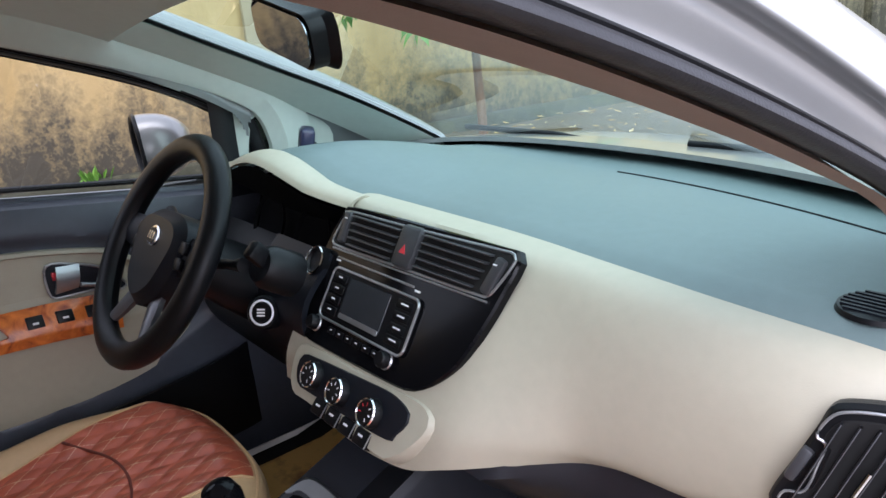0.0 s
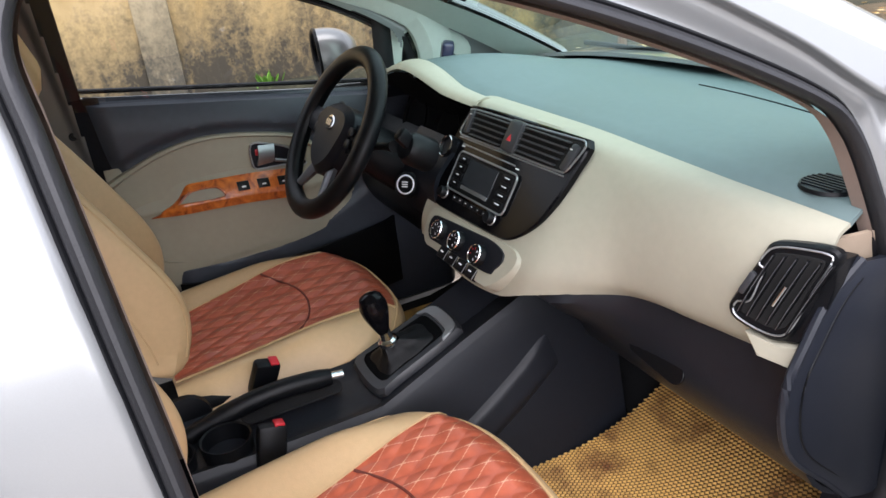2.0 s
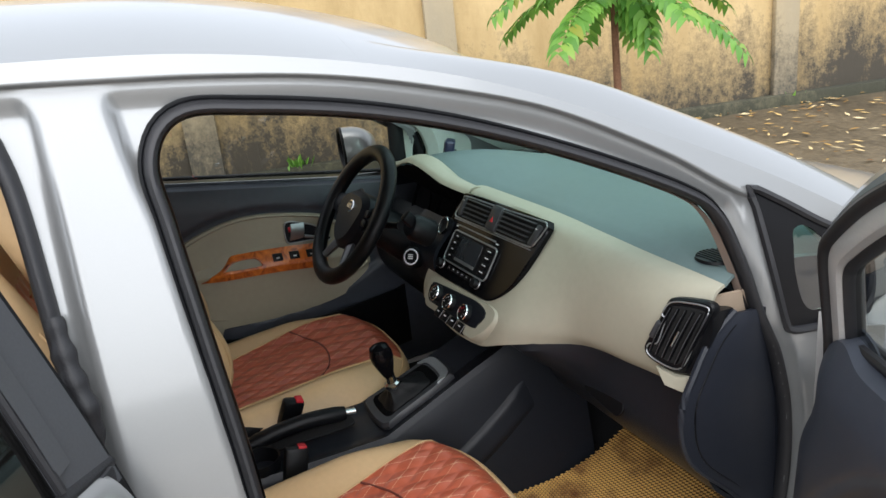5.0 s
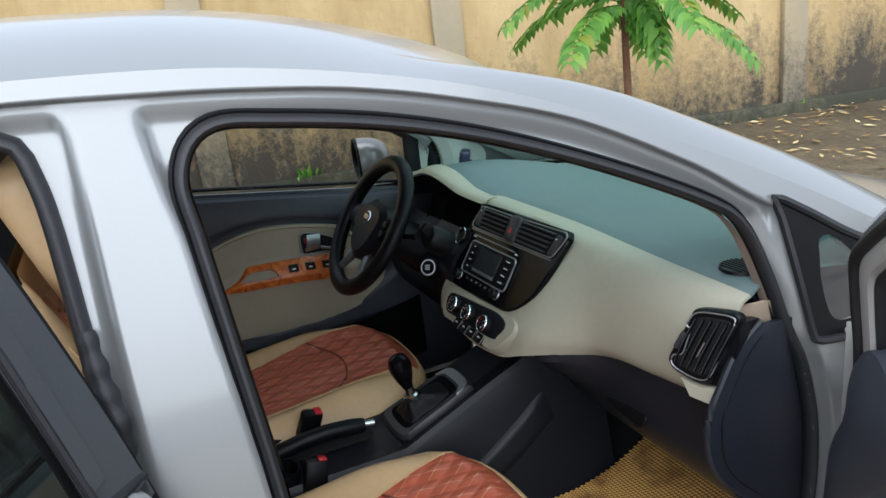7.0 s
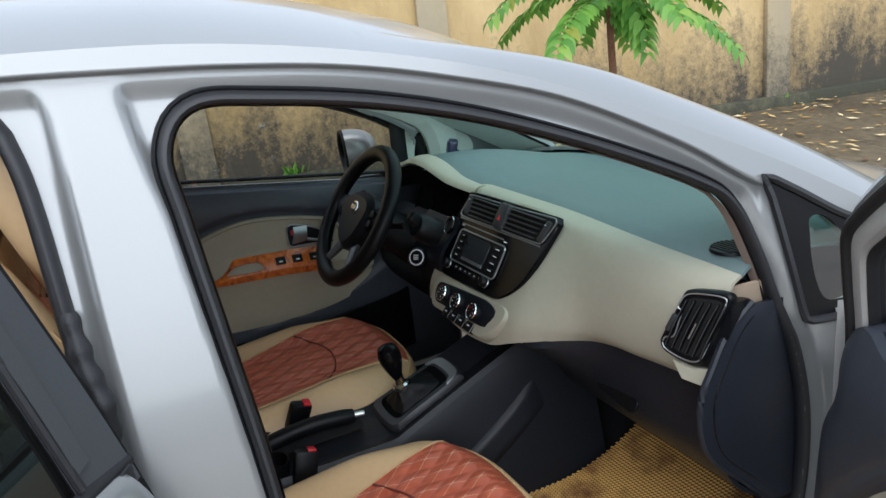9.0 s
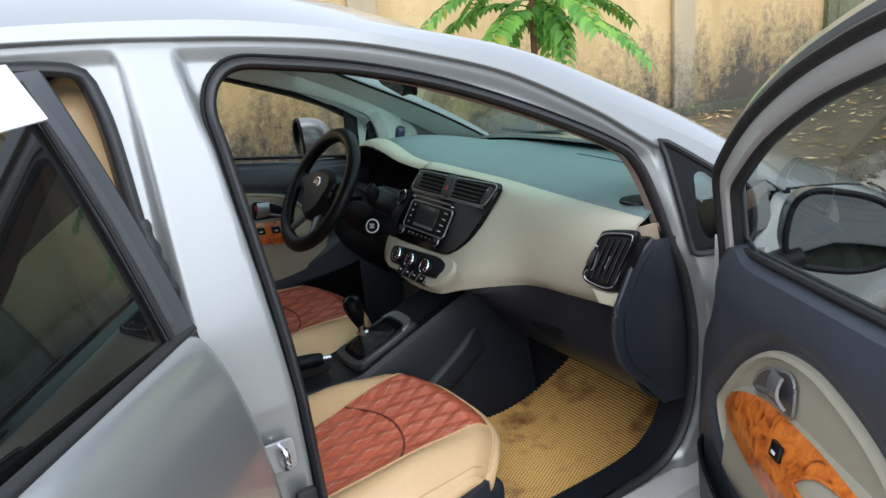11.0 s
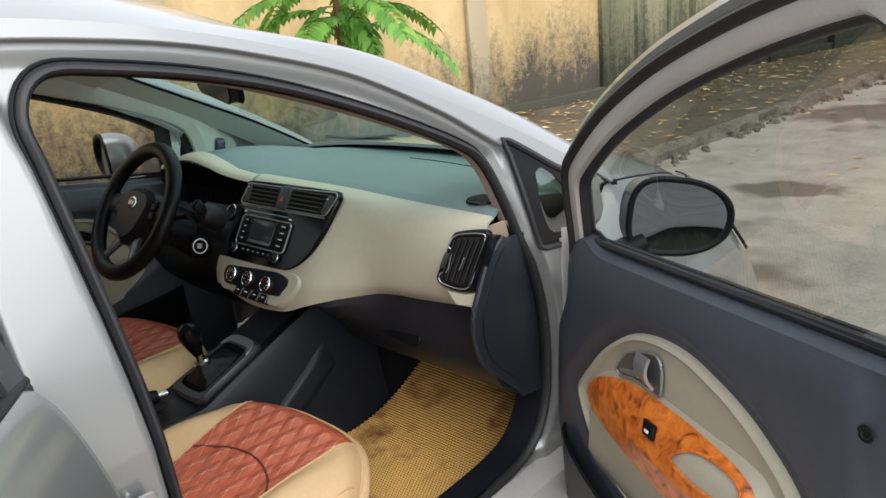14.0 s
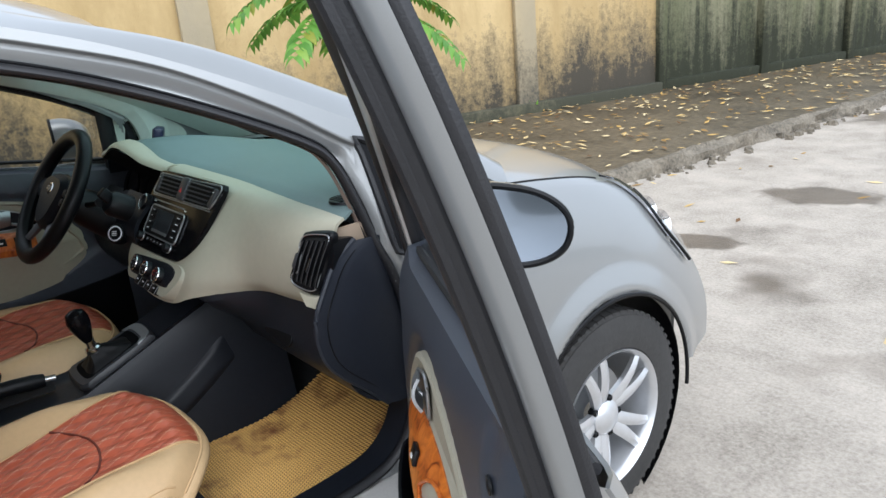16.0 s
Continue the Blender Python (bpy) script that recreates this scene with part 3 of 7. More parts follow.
def ring(loop, prof, mirror=False, bm=None, keep=None):
    """Sweep a profile of (outward step, step in or out of the body side) round a door's opening."""
    bm = bm or bmesh.new()
    k = len(loop)
    area = sum(loop[i].x * loop[(i + 1) % k].y - loop[(i + 1) % k].x * loop[i].y for i in range(k))
    rows = []
    for i in range(k):
        d = (loop[(i + 1) % k] - loop[i - 1]).normalized()
        nrm = Vector((d.y, -d.x)) * (1 if area > 0 else -1)
        row = []
        for step, off in prof(loop[i]) if callable(prof) else prof:
            p = loop[i] + nrm * step
            x = side(p.y) + off
            row.append(bm.verts.new((2 * CX - x if mirror else x, p.x, p.y)))
        rows.append(row)
    for i in range(k):
        A, B = rows[i], rows[(i + 1) % k]
        if keep and not keep(loop[i]):
            continue
        for j in range(len(A) - 1):
            bm.faces.new((A[j], B[j], B[j + 1], A[j + 1]))
    bmesh.ops.delete(bm, geom=[v for v in bm.verts if not v.link_faces], context="VERTS")
    return bm


def oval(cx, cy, rx, ry, n=10):
    return [(cx + rx * math.cos(6.2832 * i / n), cy + ry * math.sin(6.2832 * i / n)) for i in range(n + 1)]


part("door_seal", ring(FRONT, oval(0.0135, -0.027, 0.0085, 0.016, 14)), RUBBER, car, "black rubber door seal")
part("seal_groove", ring(FRONT, oval(0.0235, -0.026, 0.0035, 0.006, 8)), BLACK, car)
part("rear_door_seal", ring(REAR, oval(0.0115, -0.028, 0.0105, 0.018, 14)), RUBBER, car)
LPROF = [(0.002, -0.03), (0.004, -0.10), (0.05, -0.115)]


def slim_prof(p):
    """The lining narrows along the windscreen pillar."""
    w = min(max((p.x + 0.30) / 0.30, 0.0), 1.0)
    return [(0.002, -0.03), (0.004, lerp(-0.10, -0.052, w)), (lerp(0.05, 0.016, w), lerp(-0.115, -0.060, w))]


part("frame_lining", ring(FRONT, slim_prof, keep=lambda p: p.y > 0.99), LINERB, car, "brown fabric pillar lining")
part("frame_lining_low", ring(FRONT, LPROF, keep=lambda p: p.y <= 0.99), TRIM, car, "dark plastic lower lining")
part("rear_frame_lining", ring(REAR, LPROF), TRIM, car)

# roof edge, from the back down the windscreen pillar to the bonnet
EDGE = [(-2.3, 1.20), (-1.9, 1.36), (-1.5, 1.455), (-1.1, 1.482), (-0.8, 1.477), (-0.6, 1.456), (-0.39, 1.412), (-0.217, 1.355), (-0.02, 1.268), (0.2, 1.16), (0.42, 1.035), (0.50, 0.985)]
EDGE_RUN = spline(EDGE, 90)


def shell(s, u, drop=0.0):
    """Roof, pillars and windscreen: s runs from the back to the bonnet, u across."""
    i = min(s, 0.9999) * (len(EDGE_RUN) - 1)
    p = EDGE_RUN[int(i)].lerp(EDGE_RUN[min(int(i) + 1, len(EDGE_RUN) - 1)], i - int(i))
    w = min(max((p.x + 0.45) / 0.9, 0.0), 1.0)
    bow = 0.20 * w * w * (3 - 2 * w)
    crown = curve_at([(-2.0, 0.088), (-0.85, 0.090), (-0.5, 0.096), (-0.33, 0.092), (-0.22, 0.076), (-0.05, 0.040), (0.15, 0.020), (0.5, 0.022)], p.x)
    xe = side(p.y) - 0.004
    q = 1 - abs(u) ** 2.2
    top = 1 - abs(u) ** lerp(3.3, 2.2, min(max((p.x + 0.75) / 0.5, 0.0), 1.0))
    return Vector((CX + u * (xe - CX), p.x + bow * q, p.y + crown * top - drop))


def s_at(y):
    return min(range(len(EDGE_RUN)), key=lambda i: abs(EDGE_RUN[i].x - y)) / (len(EDGE_RUN) - 1)


S_HEAD, S_BACK = s_at(-0.28), s_at(-1.95)
part("roof", thick(sheet(lambda a, b: shell(lerp(S_BACK, S_HEAD, a), lerp(-1, 1, b)), 44, 40), 0.012), SILVER, car, "silver painted roof")
for sg in (1, -1):
    part("windscreen_pillar", thick(sheet(lambda a, b: shell(lerp(S_HEAD - 0.07, 1.0, a), sg * lerp(0.835, 1, b)) + Vector((0, 0, 0.042 * smooth01(a * 2.4) * math.sin(math.pi * b ** 0.8) ** 0.8 if 0 < b < 1 else 0.0)), 40, 16), 0.006), SILVER, car)
    # brown tone on the right pillar, pale on the left
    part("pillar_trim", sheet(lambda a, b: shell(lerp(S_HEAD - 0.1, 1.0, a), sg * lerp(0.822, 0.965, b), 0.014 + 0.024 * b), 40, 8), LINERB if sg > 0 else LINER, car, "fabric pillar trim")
part("windscreen", sheet(lambda a, b: shell(lerp(S_HEAD, 1.0, a), lerp(-0.885, 0.885, b), 0.004), 40, 30), SCREENGLASS, car, "green-tinted windscreen")
part("headliner", sheet(lambda a, b: shell(lerp(S_BACK, S_HEAD + 0.03, a), lerp(-0.945, 0.945, b), 0.04), 40, 30), LINER, car, "pale fabric headliner")
part("windscreen_band", sheet(lambda a, b: shell(lerp(0.982, 1.0, a), lerp(-0.885, 0.885, b), 0.012), 4, 30), BLACK, car)
for sg in (1, -1):
    part("screen_edge_band", sheet(lambda a, b: shell(lerp(S_HEAD, 1.0, a), sg * lerp(0.812, 0.84, b), 0.008), 40, 2), BLACK, car)

# rear window and tail, closing the cabin
part("rear_window", sheet(lambda a, b: shell(lerp(0.0, S_BACK, a), lerp(-0.84, 0.84, b), 0.004), 16, 20), TINTED, car, "dark tinted rear window")
for sg in (1, -1):
    part("rear_pillar", thick(sheet(lambda a, b: shell(lerp(0.0, S_BACK, a), sg * lerp(0.83, 1, b)), 16, 6), 0.012), SILVER, car)
TAIL = spline([(-2.30, 1.200), (-2.44, 1.12), (-2.60, 1.06), (-2.66, 0.98), (-2.69, 0.80), (-2.72, 0.62), (-2.72, 0.42), (-2.64, 0.28)], 40)


def tail(a, b):
    p, u = TAIL[round(a * 39)], lerp(-1, 1, b)
    w = curve_at([(0.0, 0.655), (0.15, 0.70), (0.4, 0.76), (0.7, 0.79), (1.0, 0.76)], a)
    k = min(a / 0.12, 1.0)
    return (CX + u * w, p.x + (0.20 * k) * abs(u) ** 5, p.y + 0.075 * (1 - k) * (1 - abs(u) ** 2.2))


part("tail", thick(sheet(tail, 39, 40), 0.012), SILVER, car, "silver painted boot and rear bumper")


# ---- body below the windows ----
def bonnet_z(y):
    return curve_at([(0.1, 1.02), (0.42, 1.0), (0.75, 0.955), (0.98, 0.89), (1.14, 0.80), (1.30, 0.68)], y)


def bonnet_w(y):
    return curve_at([(0.1, 0.695), (0.45, 0.685), (0.85, 0.655), (1.1, 0.59), (1.30, 0.50)], y) + CX


def fender(sg):
    def f(u, v):
        y = lerp(0.238, 1.27, u)
        top = min(bonnet_z(y), curve_at([(0.16, 0.893), (0.34, 0.90), (0.46, 1.0)], y))
        z = lerp(top, 0.36, v)
        bulge = math.sin(math.pi * 0.5 * min(max((top - z) / (top - 0.42), 0), 1))
        nose = max(0, y - 0.95)
        x = bonnet_w(y) + 0.008 + (0.80 - bonnet_w(y) - 0.006) * bulge ** 0.55 - 0.55 * nose * nose * bulge
        d = math.hypot(y - 0.735, z - 0.305)
        if d < 0.43:
            x += 0.014 * max(0, 1 - abs(d - 0.37) / 0.06)
        if d < 0.352:
            k = 0.352 / max(d, 1e-3)
            y, z = 0.735 + (y - 0.735) * k, 0.305 + (z - 0.305) * k
            x -= 0.004
        return (CX + sg * (x - CX) if sg > 0 else 2 * CX - x, y, z)
    return f


for sg in (1, -1):
    b = sheet(fender(sg), 110, 60)
    bmesh.ops.delete(b, geom=[f for f in b.faces if all(math.hypot(v.co.y - 0.735, v.co.z - 0.305) < 0.3525 for v in f.verts)], context="FACES")
    part("wing", b, SILVER, car, "silver front wing", 50)
    part("arch_lip", tube([(CX + sg * (0.800 - CX - 0.30 * max(0, 0.735 + 0.352 * math.cos(a) - 0.95) ** 2), 0.735 + 0.352 * math.cos(a), 0.305 + 0.352 * math.sin(a)) if sg > 0 else (2 * CX - 0.80, 0.735 + 0.352 * math.cos(a), 0.305 + 0.352 * math.sin(a)) for a in [radians(-5 + 190 * i / 40) for i in range(41)]], 0.006, 8), BLACK, car)
    part("wheel_arch", lathe([(0.35, -0.24), (0.36, -0.02), (0.35, 0.0)], Matrix.Translation((CX + sg * 0.79, 0.735, 0.305)) @ Matrix.Rotation(radians(90 * sg), 4, "Y"), 40), BLACK, car)


def hood(u, v):
    y = lerp(0.42, 1.30, u)
    x = lerp(-1, 1, v)
    w = bonnet_w(y) - CX
    z = bonnet_z(y)
    return (CX + x * w, y + 0.13 * (1 - x * x), z + 0.040 * (1 - x ** 4))


part("bonnet", thick(sheet(hood, 30, 30), 0.01), SILVER, car, "silver bonnet")
part("bumper", thick(sheet(lambda u, v: (CX + lerp(-0.74, 0.74, v), 1.10 + 0.33 * (1 - abs(lerp(-1, 1, v)) ** 2.5) + 0.03 * math.sin(u * 3.14), lerp(0.72, 0.2, u)), 12, 30), 0.01), SILVER, car)


def lamp_face(sg, off):
    """The headlight's glass: v from the nose back to its tip, u down the side."""
    def f(u, v):
        y = lerp(1.24 - 0.06 * u, 0.875 + 0.16 * u, v)
        top = bonnet_z(y)
        z = top + 0.004 - u * (0.155 - 0.075 * v) * math.sin(1.57 * min(1, (1.04 - v) * 2.5))
        bulge = math.sin(math.pi * 0.5 * min(max((top - z) / (top - 0.42), 0), 1))
        nose = max(0, y - 0.95)
        x = bonnet_w(y) + 0.008 + (0.80 - bonnet_w(y) - 0.006) * bulge ** 0.55 - 0.55 * nose * nose * bulge + off
        return (x if sg > 0 else 2 * CX - x, y, z + off * 0.6)
    return f


for sg in (1, -1):
    lamp = part("headlight", sheet(lamp_face(sg, 0.004), 14, 24), ALLOY, car, "clear headlight with a silver reflector")
    part("lens", sheet(lamp_face(sg, 0.014), 14, 24), LAMPGLASS, lamp).visible_shadow = False
    fr = [lamp_face(sg, 0.012)(1.0, i / 24) for i in range(25)]
    part("lamp_edge", tube(fr, 0.005, 6), BLACK, lamp)
    part("lamp_edge", tube([lamp_face(sg, 0.010)(0.0, i / 24) for i in range(25)], 0.003, 6), BLACK, lamp)
    for vv in (0.25, 0.55):
        q = lamp_face(sg, -0.01)(0.45, vv)
        part("reflector", lathe([(0.0, -0.02), (0.025, -0.012), (0.04, 0.008), (0.043, 0.010)], Matrix.Translation(q) @ Matrix.Rotation(radians(70 * sg), 4, "Y"), 20), CHROME, lamp)
part("bonnet_gap", tube([(bonnet_w(y) + 0.004, y, bonnet_z(y) + 0.001) for y in [0.45 + 0.02 * i for i in range(22)]], 0.0035, 6), BLACK, car)
part("cowl", thick(sheet(lambda u, v: (CX + lerp(-0.64, 0.64, v), lerp(0.40, 0.52, u) + 0.17 * (1 - lerp(-1, 1, v) ** 2), 0.985 + 0.012 * u), 4, 30), 0.006), BLACK, car, "black scuttle panel")
for x0, x1, y1 in ((-0.05, -0.55, 0.60), (0.42, 0.02, 0.66)):
    part("wiper", tube([(x0, 0.63, 1.01), ((x0 + x1) / 2, y1 + 0.02, 1.03), (x1, y1 - 0.02, 1.035)], 0.007), BLACK, car)

# sill and floor of the body
part("sill", thick(sheet(lambda u, v: (lerp(0.66, 0.0, 0) + (0.0, 0.045, 0.085, 0.10, 0.09)[int(v * 4)], lerp(0.22, -1.6, u), (0.415, 0.42, 0.405, 0.36, 0.22)[int(v * 4)]), 30, 4), 0.004), JAMB, car, "silver door sill")
part("sill_cover", thick(sheet(lambda u, v: (0.60 + 0.075 * v, lerp(0.06, -0.64, u), 0.40 + 0.03 * math.sin(1.57 * v)), 20, 5), 0.004), BLACK, car, "black plastic sill cover")
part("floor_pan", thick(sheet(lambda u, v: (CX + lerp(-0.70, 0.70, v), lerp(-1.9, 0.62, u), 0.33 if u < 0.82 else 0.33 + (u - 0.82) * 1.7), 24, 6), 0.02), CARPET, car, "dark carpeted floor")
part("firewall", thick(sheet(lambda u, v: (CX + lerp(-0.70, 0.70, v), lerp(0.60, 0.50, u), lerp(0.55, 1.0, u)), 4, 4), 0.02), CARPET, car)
part("left_side_body", thick(sheet(lambda u, v: (2 * CX - 0.79 + 0.06 * (2 * v - 1) ** 2, lerp(0.2, -2.4, u), lerp(0.25, belt(0) - 0.01 + 0.12 * u, v)), 20, 10), 0.01), SILVER, car)


def wheel_at(x, y, sg):
    m = Matrix.Translation((x, y, 0.305)) @ Matrix.Rotation(radians(90 * sg), 4, "Y")
    tyre = part("wheel", lathe([(0.19, -0.19), (0.26, -0.20), (0.292, -0.185), (0.302, -0.15), (0.304, -0.10), (0.302, -0.05), (0.292, -0.015), (0.25, 0.0), (0.205, -0.006), (0.195, -0.02), (0.19, -0.03)], m, 64), TYRE, car, "black tyre on a ten-spoke alloy wheel")
    b = lathe([(0.19, -0.17), (0.185, -0.03), (0.192, -0.012), (0.200, -0.004), (0.200, -0.012), (0.19, -0.02)], m, 48)
    part("rim", b, ALLOY, tyre)
    part("brake_disc", lathe([(0.03, -0.10), (0.13, -0.10), (0.13, -0.085), (0.03, -0.085)], m, 32), SATIN, tyre)
    for k in range(10):
        a = 36 * k + (7 if k % 2 else -7)
        t = m @ Matrix.Rotation(radians(a), 4, "Z")
        b = sheet(lambda u, v: t @ Vector((lerp(0.035, 0.192, u), lerp(-1, 1, v) * lerp(0.021, 0.013, u), -0.035 - 0.006 * abs(2 * v - 1) + 0.022 * math.sin(u * 2.2))), 8, 4)
        part("spoke", thick(b, 0.018), ALLOY, tyre)
    part("hub_cap", lathe([(0.045, -0.05), (0.05, -0.03), (0.035, -0.018), (0.0, -0.014)], m, 24), ALLOY, tyre)
    for k in range(5):
        t = m @ Matrix.Rotation(radians(72 * k + 18), 4, "Z") @ Matrix.Translation((0.055, 0, -0.03))
        part("wheel_nut", lathe([(0.011, -0.02), (0.010, 0.0), (0.004, 0.004)], t, 6), BLACK, tyre)
    for w, sl in ((-0.165, 14), (-0.045, -14)):
        b = lathe([(0.290, w - 0.028), (0.3025, w - 0.022), (0.3035, w), (0.3025, w + 0.022), (0.290, w + 0.028)], m, 64)
        for k in range(60):
            t = m @ Matrix.Rotation(radians(6 * k), 4, "Z")
            block((0.012, 0.014, 0.055), t @ Matrix.Translation((0.2985, 0, w)) @ Matrix.Rotation(radians(sl), 4, "X"), 0, b)
        tagged(part("tread", b, TYRE, tyre), kind="stuff")


wheel_at(0.80, 0.735, 1)
wheel_at(2 * CX - 0.80, 0.735, -1)
wheel_at(0.80, -1.85, 1)
wheel_at(2 * CX - 0.80, -1.85, -1)


# ---- dashboard ----
STACK = Matrix(((1, 0, 0, -0.005), (0, 0.535, -0.845, 0.0), (0, 0.845, 0.535, 1.0), (0, 0, 0, 1)))   # x right, y up the centre stack, z out to the seats

STATIONS = [
    (-0.20, ((0.085, 1.034), (0.05, 1.036), (0.03, 1.022), (-0.035, 0.93), (-0.108, 0.83), (-0.122, 0.77))),
    (-0.05, ((0.090, 1.030), (0.053, 1.032), (0.032, 1.020), (-0.035, 0.93), (-0.108, 0.83), (-0.130, 0.745))),
    (0.10, ((0.094, 1.026), (0.055, 1.028), (0.034, 1.018), (-0.035, 0.93), (-0.106, 0.83), (-0.125, 0.752))),
    (0.18, ((0.092, 1.024), (0.053, 1.024), (0.030, 1.010), (-0.044, 0.915), (-0.100, 0.83), (-0.106, 0.778))),
    (0.24, ((0.089, 1.022), (0.049, 1.019), (0.021, 0.990), (-0.036, 0.90), (-0.068, 0.83), (-0.062, 0.790))),
    (0.32, ((0.084, 1.020), (0.044, 1.013), (0.010, 0.97), (-0.016, 0.895), (-0.018, 0.828), (0.008, 0.797))),
    (0.45, ((0.075, 1.018), (0.038, 1.008), (0.006, 0.96), (-0.006, 0.895), (0.000, 0.832), (0.030, 0.800))),
    (0.58, ((0.070, 1.016), (0.040, 1.004), (0.012, 0.96), (0.004, 0.90), (0.012, 0.842), (0.042, 0.808))),
    (0.665, ((0.066, 1.014), (0.050, 1.000), (0.046, 0.96), (0.045, 0.90), (0.050, 0.850), (0.056, 0.826))),
]


def station(x):
    """The section of the dashboard's face at x, as a run of (y, z), smooth from side to side."""
    xs = [q[0] for q in STATIONS]
    k = len(xs)
    i = min(max(sum(1 for q in xs if q <= x) - 1, 0), k - 2)
    t = min(max((x - xs[i]) / (xs[i + 1] - xs[i]), 0), 1)
    h = xs[i + 1] - xs[i]

    def slope(j, c):
        lo, hi = max(j - 1, 0), min(j + 1, k - 1)
        return (Vector(STATIONS[hi][1][c]) - Vector(STATIONS[lo][1][c])) / (xs[hi] - xs[lo])

    out = []
    for c in range(6):
        p, q = Vector(STATIONS[i][1][c]), Vector(STATIONS[i + 1][1][c])
        a_, b_ = slope(i, c) * h, slope(i + 1, c) * h
        out.append(p * (2 * t ** 3 - 3 * t * t + 1) + a_ * (t ** 3 - 2 * t * t + t) + q * (3 * t * t - 2 * t ** 3) + b_ * (t ** 3 - t * t))
    return out


def face(u, v):
    x = lerp(-0.215, 0.642, u)
    p = spline(station(x), 33)
    return (x, *p[round(v * 32)])


dash = part("dashboard", thick(sheet(face, 90, 32), 0.006), BEIGE, car, "beige and dark two-tone dashboard")


def lip(x):
    """The rear edge of the dark dashboard top, with the hood over the dials."""
    h = math.exp(-((x + 0.44) / 0.17) ** 2)
    f = min(max((-0.12 - x) / 0.16, 0), 1)
    return Vector((x, lerp(0.088 - 0.03 * max(x, 0), 0.040, f), 1.022 + 0.058 * h + 0.008 * f))


def pad(u, v):
    x = lerp(-0.70, 0.640, u)
    a = lip(x)
    fx = (x - CX) / 0.68
    b = Vector((x * 0.98, 0.50 + 0.19 * (1 - fx * fx), 0.985 + 0.022 * (1 - fx * fx)))
    p = a.lerp(b, v)
    p.z += 0.020 * math.sin(math.pi * min(v * 1.5, 1)) * (1 - 0.5 * v) - 0.010 * (1 if v == 0 else 0)
    return p


part("top_pad", thick(sheet(pad, 60, 24), 0.006), DASHTOP, dash, "grey-green vinyl dashboard top")
part("top_pad_seam", tube([pad(lerp(0.52, 0.9, i / 20), 0.62) + Vector((0, 0, 0.001)) for i in range(21)], 0.0015, 6), BLACK, dash)


# beige hood over the dials
def brow(u, v):
    x = lerp(-0.66, -0.19, u)
    a = lip(x)
    h = math.exp(-((x + 0.44) / 0.17) ** 2)
    pts = [(a.y + 0.006, a.z - 0.002), (a.y - 0.014, a.z + 0.008), (a.y - 0.034 - 0.020 * h, a.z + 0.004), (a.y - 0.042 - 0.022 * h, a.z - 0.008)]
    p = spline([(q[0], q[1]) for q in pts], 9)[round(v * 8)]
    return (x, p.x, p.y)


part("dial_hood", thick(sheet(brow, 40, 8), 0.005), BEIGE, dash, "beige hood over the instrument dials")


def hood_under(u, v):
    x = lerp(-0.66, -0.19, u)
    p = Vector(brow(u, 1.0))
    q = Vector((lerp(-0.60, -0.22, u), 0.06, 0.985 - 0.03 * math.sin(math.pi * u)))
    r = p.lerp(q, v)
    return (r.x, r.y, r.z - 0.006)


# hood underside, dials and rings blackened to read as shaded
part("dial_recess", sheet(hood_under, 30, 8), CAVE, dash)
# added block shuts out the bright gap behind the dials
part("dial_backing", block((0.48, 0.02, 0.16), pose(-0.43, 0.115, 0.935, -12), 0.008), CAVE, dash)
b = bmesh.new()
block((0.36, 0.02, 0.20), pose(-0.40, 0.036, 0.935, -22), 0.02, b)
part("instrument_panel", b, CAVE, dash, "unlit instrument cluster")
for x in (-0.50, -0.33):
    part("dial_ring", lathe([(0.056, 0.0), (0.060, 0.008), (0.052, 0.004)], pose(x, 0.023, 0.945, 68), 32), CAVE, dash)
# dark lower facia round the column
part("lower_facia", thick(sheet(lambda u, v: (lerp(-0.70, -0.155, u), *spline([(0.015, 0.930), (-0.040, 0.895), (-0.075, 0.83), (-0.06, 0.72), (0.03, 0.62)], 17)[round(v * 16)]), 14, 16), 0.01), BLACK, dash, "black facia under the steering column")
part("facia_side", thick(sheet(lambda u, v: (-0.155 - 0.05 * u, lerp(0.03, -0.05, v), lerp(1.02, 0.88, v)), 4, 6), 0.006), TRIM, dash)

# glove box
def glove(u, v):
    x = lerp(0.13, 0.655, u)
    top = station(max(x, 0.22))[-1]
    pts = [(top.x + 0.004, top.y + 0.012), (top.x - 0.004, top.y - 0.02), (0.02, 0.68), (0.07, 0.605), (0.16, 0.575), (0.30, 0.60)]
    p = spline(pts, 17)[round(v * 16)]
    return (x, p.x, p.y)


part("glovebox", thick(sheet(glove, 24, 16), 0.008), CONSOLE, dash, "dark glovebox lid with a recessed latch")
part("latch", slab(round_rect(0.13, 0.035, 0.016), pose(0.37, 0.018, 0.70, 68, 0, 0) @ Matrix.Rotation(radians(-6), 4, "Z"), 0.004, 0.001), BLACK, dash, "recessed glovebox latch")

# kick panel at the door
KICK = [(0.078, 0.968), (0.024, 0.928), (-0.012, 0.872), (-0.034, 0.825), (-0.033, 0.760), (-0.008, 0.705), (0.066, 0.632), (0.115, 0.580)]


def kick(u, v):
    a = spline(KICK, 25)[round(v * 24)]
    return (0.662 + 0.010 * math.sin(math.pi * u), lerp(a.x, 0.185, u), a.y)


part("side_panel", thick(sheet(kick, 10, 24), 0.012), SIDETRIM, dash, "dark side panel at the dashboard's end")
part("side_panel_edge", tube([(0.656, p.x, p.y) for p in spline(KICK, 30)], 0.007, 8), SIDETRIM, dash)
